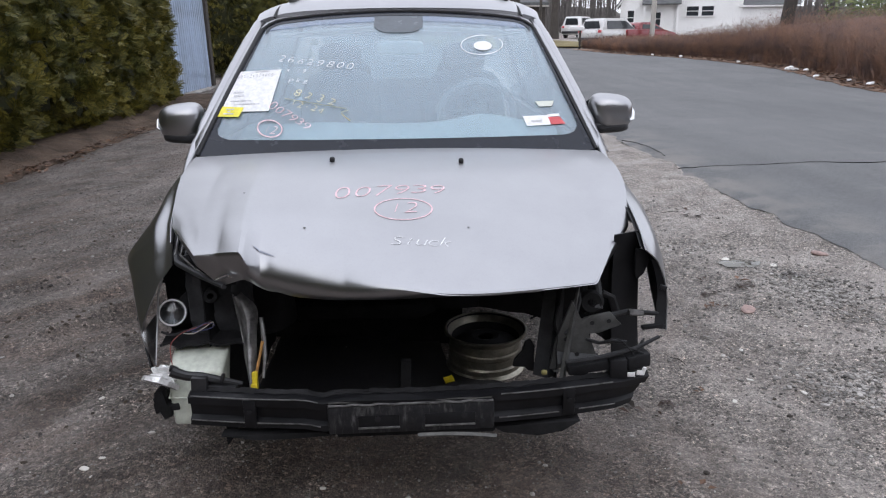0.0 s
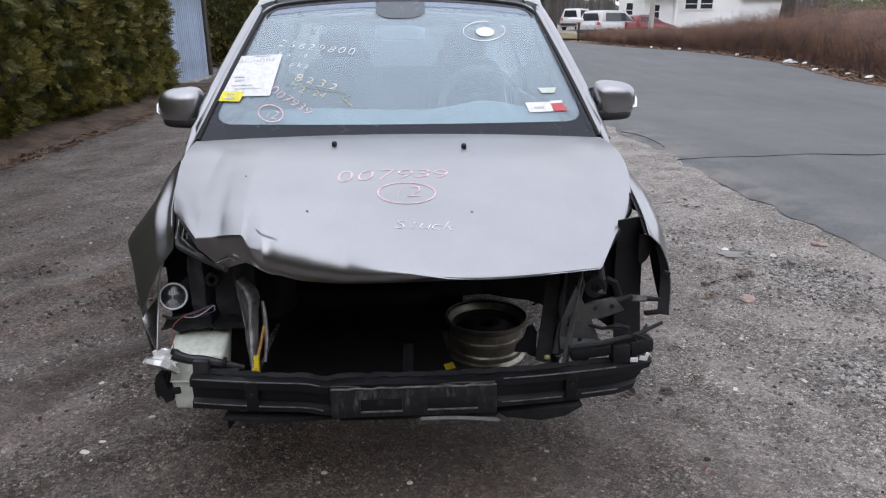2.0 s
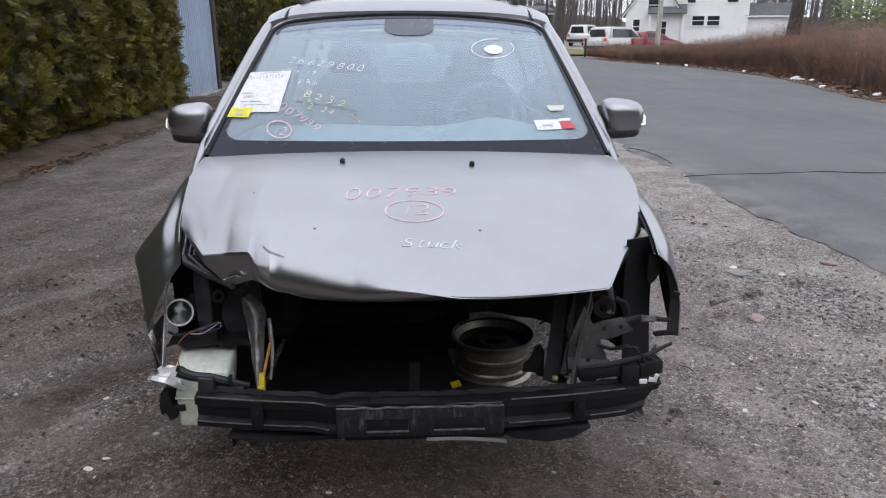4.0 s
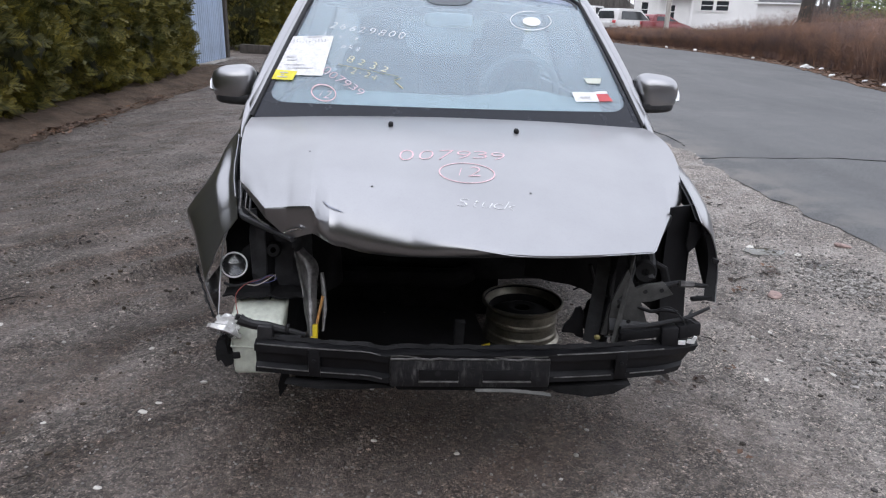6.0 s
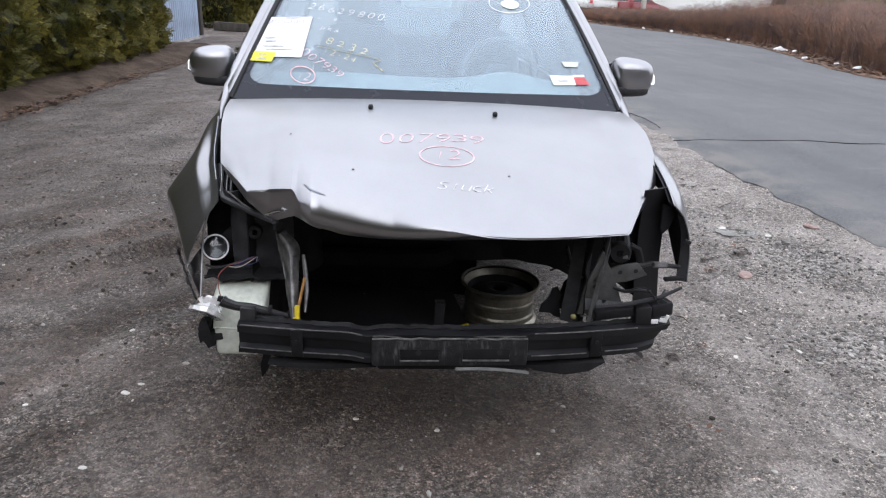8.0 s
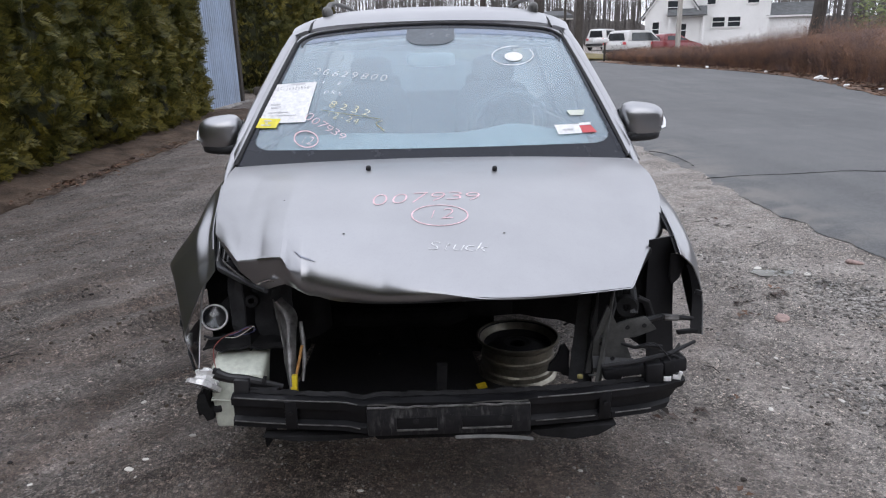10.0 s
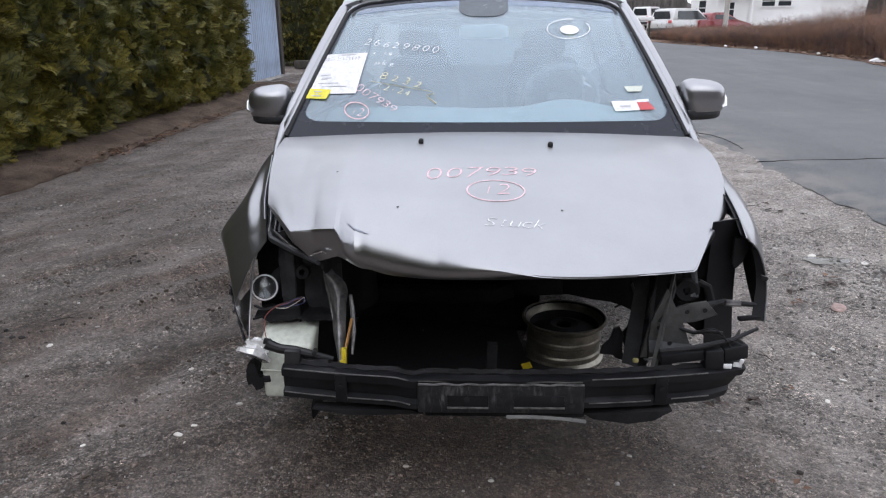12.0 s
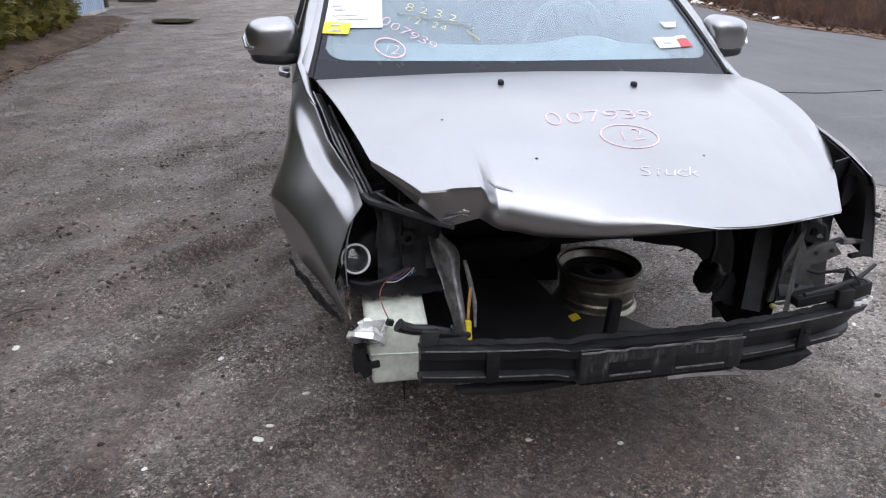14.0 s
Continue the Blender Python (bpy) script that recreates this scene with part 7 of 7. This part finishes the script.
def woods_fn(u, v):
    a = math.tau * u
    r = 105 + 14 * noise1(math.cos(a) * 3, math.sin(a) * 3, 2)
    h = lerp(11.0, 4.5, max(0.0, min(1.0, math.sin(a) * 3))) - 1.0 * max(0.0, min(1.0, math.sin(a) * 3)) + 2.0 * noise1(math.cos(a) * 9, math.sin(a) * 9, 4) + 2.0 * noise1(math.cos(a) * 40, math.sin(a) * 40, 6)
    # Unseen nearer, taller belt behind the camera, added to darken the car's reflections
    near = 0.30 if math.sin(a) < -0.1 else 1.0
    near = lerp(1.0, 0.30, max(0.0, min(1.0, (-math.sin(a) - 0.05) * 5)))
    return (r * near * math.cos(a), r * near * math.sin(a), -1 + (h + 2) * v * lerp(1.45, 1.0, near))


woods = part("far_woods", sheet(woods_fn, 300, 8, 0.5), WOODS, None, sharp=0)
tagged(woods, "grey-brown belt of leafless woods, its unseen rear added to darken reflections", "woods", kind="stuff")
verts, faces = [], []
for _ in range(650):
    a = rnd.uniform(0.25, 0.55) * math.pi
    r = rnd.uniform(78, 96)
    b = Vector((r * math.cos(a), r * math.sin(a), rise(r * math.sin(a)) - 0.5))
    b.z = min(b.z, 2.5)
    h, w = rnd.uniform(9, 19), rnd.uniform(0.05, 0.15)
    s = Vector((math.sin(a), -math.cos(a), 0))
    k = len(verts)
    lean = Vector((rnd.gauss(0, 0.4), 0, 0))
    verts += [b - s * w, b + s * w, b + lean + Vector((0, 0, h))]
    faces.append((k, k + 1, k + 2))
    for _ in range(34):
        q = rnd.uniform(0.2, 0.98)
        d = (Vector((rnd.gauss(0, 0.8), rnd.gauss(0, 0.3), 0.7))).normalized()
        leaf_quad(verts, faces, b + (lean + Vector((0, 0, h))) * q, d, s, rnd.uniform(0.8, 3.2), rnd.uniform(0.025, 0.07))
mesh_part("far_trunk", verts, faces, WOODS, woods)["kind"] = "stuff"

# ---------------------------------------------------------------- loose stones, leaves, twigs on the lot
STONES = leaf_mat("lot_stones", (0.07, 0.064, 0.06), (0.30, 0.285, 0.27), 0.65, tint=((0.8, 0.79, 0.78), (1.1, 1.09, 1.07)))
rnd = random.Random(21)
ico = bmesh.new()
bmesh.ops.create_icosphere(ico, subdivisions=1, radius=1)
ICOV = [v.co.copy() for v in ico.verts]
ICOF = [tuple(v.index for v in f.verts) for f in ico.faces]
ico.free()


def scatter(n, spot, size, material, name, label):
    verts, faces = [], []
    for _ in range(n):
        x, y = spot()
        r = size()
        if x > road_left(y) + 0.15:
            continue
        sx, sy, sz, a = r * rnd.uniform(0.7, 1.4), r * rnd.uniform(0.7, 1.4), r * rnd.uniform(0.4, 0.9), rnd.uniform(0, 6.28)
        z = rise(y) + bumps(x, y) + sz * 0.35
        ca, sa, k = math.cos(a), math.sin(a), len(verts)
        for v in ICOV:
            j = rnd.uniform(0.8, 1.2)
            px, py = v.x * sx * j, v.y * sy * j
            verts.append((x + ca * px - sa * py, y + sa * px + ca * py, z + v.z * sz * j))
        faces += [tuple(i + k for i in f) for f in ICOF]
    ob = mesh_part(name, verts, faces, material, None)
    return tagged(ob, label, "gravel", kind="stuff")


CLODS = leaf_mat("soil_clods", (0.030, 0.025, 0.023), (0.085, 0.070, 0.062), 0.85)


def rut_spot():
    """A place along one of the diagonal wheel ruts."""
    a, off = rnd.uniform(-1.5, 3.4), rnd.choice((2.12, 2.12, 1.78, 2.79, 1.29, 3.34, 2.4))
    b = off + 0.10 * noise1(a * 0.8, off, 51) + rnd.gauss(0, 0.06)
    return 0.64 * a - 0.77 * b, 0.77 * a + 0.64 * b


def lot_spot():
    x, y = rnd.uniform(-3.8, 2.6), -1.2 + 6.5 * rnd.random() ** 1.2
    return (x, y) if noise1(x * 1.1, y * 1.3, 71) > -0.05 + rnd.uniform(-0.2, 0.2) else rut_spot()


scatter(1000, lambda: rut_spot(), lambda: 0.003 + 0.010 * rnd.random() ** 3, CLODS, "soil_clod", "dark damp clods of soil along the wheel ruts")
scatter(1300, lambda: lot_spot(), lambda: 0.0025 + 0.008 * rnd.random() ** 4, CLODS, "soil_crumb", "brown crumbs of soil over the lot")
scatter(36000, lambda: (rnd.uniform(-3.0, 2.7), -1.1 + 4.8 * rnd.random() ** 1.4), lambda: 0.0018 + 0.0042 * rnd.random() ** 3, STONES, "fine_gravel", "fine grey stones strewn over the lot")
scatter(2600, lambda: (rnd.gauss(1.9, 0.45), rnd.gauss(1.6, 1.1)), lambda: 0.003 + 0.008 * rnd.random() ** 3, STONES, "coarse_gravel", "patch of coarse grey gravel near the road")
scatter(12000, lambda: (rnd.uniform(-3.9, -0.9), 2.6 + 6.0 * rnd.random() ** 1.3), lambda: 0.003 + 0.006 * rnd.random() ** 3, STONES, "lot_gravel", "small grey stones on the lot beside the hedge")
scatter(520, lambda: (rnd.uniform(-3.5, 2.8), -1.2 + 5 * rnd.random() ** 1.3), lambda: 0.003 + 0.009 * rnd.random() ** 3, leaf_mat("pale_stones", (0.32, 0.31, 0.29), (0.62, 0.60, 0.57), 0.6, tint=((0.8, 0.79, 0.78), (1.1, 1.09, 1.07))), "pale_stone", "pale stones lying in the dirt")
PUDDLE = [(2.07, 2.27, 0.13, 0.075), (2.26, 2.02, 0.08, 0.05)]
for px, py, ra, rb in PUDDLE:
    zp = max(bumps(px + ra * c, py + rb * s2) for c, s2 in ((0, 0), (0.6, 0), (-0.6, 0), (0, 0.6), (0, -0.6))) + 0.004
    film_ = sheet(lambda u, v: (px + ra * u * math.cos(math.tau * v) * (1 + 0.3 * noise1(math.cos(math.tau * v) * 2, math.sin(math.tau * v) * 2, px)), py + rb * u * math.sin(math.tau * v) * (1 + 0.3 * noise1(math.cos(math.tau * v) * 2, math.sin(math.tau * v) * 2, px)), zp - 0.006 * u * u), 5, 26, -0.002)
    tagged(part("small_puddle", film_, surf("puddle_water", (0.10, 0.095, 0.075), 0.05, 0, 0.2, 6, 40, 0.02, 0.001), None), "small shallow rain puddle in the gravel", "puddle", kind="structure")
    scatter(70, lambda: (rnd.gauss(px, ra * 0.9), rnd.gauss(py, rb * 1.1)), lambda: 0.004 + 0.011 * rnd.random() ** 2, STONES, "puddle_stone", "broken stones round a small puddle")
scatter(2200, lambda: (rnd.gauss(2.25, 0.16), rnd.gauss(1.75, 0.20)), lambda: 0.003 + 0.009 * rnd.random() ** 3, leaf_mat("broken_stones", (0.06, 0.055, 0.05), (0.40, 0.38, 0.36), 0.65, tint=((0.8, 0.79, 0.78), (1.1, 1.09, 1.07))), "broken_stone", "heap of coarse broken stone near the road edge")
STRAY = leaf_mat("stray_stones", (0.36, 0.34, 0.32), (0.66, 0.64, 0.60), 0.6, tint=((0.8, 0.79, 0.78), (1.1, 1.09, 1.07)))
scatter(420, lambda: (rnd.gauss(1.85, 0.22), rnd.gauss(2.68, 0.10)), lambda: 0.003 + 0.009 * rnd.random() ** 2, leaf_mat("band_stones", (0.10, 0.09, 0.085), (0.46, 0.44, 0.42), 0.65, tint=((0.8, 0.79, 0.78), (1.1, 1.09, 1.07))), "stone_band", "band of coarse stones crossing the lot")
scatter(900, lambda: (rnd.gauss(1.85, 0.16), rnd.gauss(0.76, 0.10)), lambda: 0.003 + 0.008 * rnd.random() ** 2, leaf_mat("heap_stones", (0.05, 0.046, 0.042), (0.45, 0.43, 0.41), 0.65, tint=((0.8, 0.79, 0.78), (1.1, 1.09, 1.07))), "stone_heap", "small heap of broken stone")


def lone_stone(x, y, size, material, label):
    z = bumps(x, y) + size * 0.12
    bm = superblob(bmesh.new(), (x, y, z), (size, size * 0.68, size * 0.26), 0.8, 0.85, (6, -5, (x * 731) % 180), 12, 7, shape=lambda p: p * (1 + 0.3 * noise1(*(p * (1.4 / size)))))
    tagged(part("stone", bm, material, None, sharp=25), label, "stone", "lone stones")


BRICKBIT = surf("worn_brick", (0.36, 0.26, 0.235), 0.85, 0, 0.2, 30, 120, 0.4, 0.001)
lone_stone(1.79, 1.57, 0.050, BRICKBIT, "flat pinkish piece of broken brick on the gravel")
lone_stone(2.66, 2.42, 0.055, BRICKBIT, "flat pinkish piece of broken brick on the gravel")
for x, y, size in ((1.45, 0.85, 0.016), (1.31, 0.68, 0.014), (1.62, 0.73, 0.018), (2.02, 2.36, 0.030), (2.26, 2.22, 0.026), (-1.02, 0.26, 0.017), (-1.0, -0.12, 0.013), (-0.99, 0.32, 0.012), (-0.25, 0.17, 0.011), (0.02, 0.12, 0.010), (-1.85, 0.90, 0.016), (-1.16, 0.72, 0.012)):
    lone_stone(x, y, size, STRAY, "pale rounded stone lying in the dirt")
verts, faces = [], []
for x, y, n in ((2.23, 3.44, 14), (1.91, 1.86, 12), (1.69, 1.80, 7), (2.30, 2.02, 8), (0.98, 0.62, 6)):
    for _ in range(n):
        px_, py_ = rnd.gauss(x, 0.06), rnd.gauss(y, 0.022)
        leaf_piece(verts, faces, Vector((px_, py_, 0.010 + bumps(px_, py_))), rnd.uniform(0.012, 0.034), rnd)
tagged(mesh_part("wet_leaf_clump", verts, faces, leaf_mat("wet_leaves", (0.020, 0.014, 0.011), (0.075, 0.042, 0.030), 0.4), None), "dark wet leaves matted on the gravel", "leaf", kind="stuff")
verts, faces = [], []
for _ in range(700):
    y = rnd.uniform(4.5, 13.5)
    c = rnd.choice((5.75, 6.3, 6.6, 7.35, 8.6))
    y = y if rnd.random() < 0.45 else rnd.gauss(c, 0.16)
    leaf_piece(verts, faces, Vector((rnd.gauss(-4.10, 0.14), y, 0.045)), rnd.uniform(0.015, 0.040), rnd)
for x, y in ((1.62, 1.62), (1.66, 1.60), (1.95, 1.95), (1.2, 0.75), (2.2, 3.6), (2.25, 3.62), (1.7, 2.0), (0.95, 0.15)):
    for _ in range(3):
        leaf_piece(verts, faces, Vector((x + rnd.gauss(0, 0.03), y + rnd.gauss(0, 0.03), 0.012 + bumps(x, y))), rnd.uniform(0.010, 0.026), rnd)
tagged(mesh_part("fallen_leaf", verts, faces, DEADLEAF, None), "brown fallen leaves scattered on the dirt", "leaf", kind="stuff")
for x, y, a, l in ((2.1, 3.55, 10, 0.16), (-2.6, 3.1, 70, 0.10), (-1.9, 1.1, 30, 0.12), (1.2, 1.0, 120, 0.10), (-1.2, -0.1, 15, 0.08), (2.3, 2.9, 40, 0.2)):
    d = Vector((math.cos(radians(a)), math.sin(radians(a)), 0)) * l * 0.45
    p = Vector((x, y, 0.012 + bumps(x, y)))
    tagged(part("twig", add_tube(bmesh.new(), [p - d, p + Vector((0.01, 0.012, 0.004)), p + d], [0.002, 0.0028, 0.001], 6), BARK, None), "thin dark twig lying on the dirt", "twig", "twigs")

# cracks in the asphalt: thin dark seams
for pts, wide in (([(2.77, 5.16), (3.27, 5.23), (3.69, 5.23), (4.28, 5.30), (4.75, 5.19), (5.6, 5.26)], 0.006), ([(2.74, 7.06), (2.86, 6.85), (2.92, 6.45), (2.90, 5.9)], 0.007)):
    fine = [smooth_at([(k, *p) for k, p in enumerate(pts)], t * (len(pts) - 1) / 40) for t in range(41)]
    fine = [(x + 0.02 * noise1(x * 9, y * 9, 1), y + 0.02 * noise1(x * 9, y * 9, 5)) for x, y in fine]
    def zroad(x, y):
        a, b = road_left(y), road_right(y)
        w = (x - a) / (b - a)
        return 0.036 + 0.02 * math.sin(max(0, w) * math.pi) + 0.006 * noise1(x * 0.7, y * 0.5, 2)
    part("crack", add_tube(bmesh.new(), [(x, y, zroad(x, y)) for x, y in fine], [max(0.001, wide * (1 + 0.9 * noise1(k * 0.7, pts[0][0]))) for k in range(41)], 5, flat=0.3), UNDER, road)
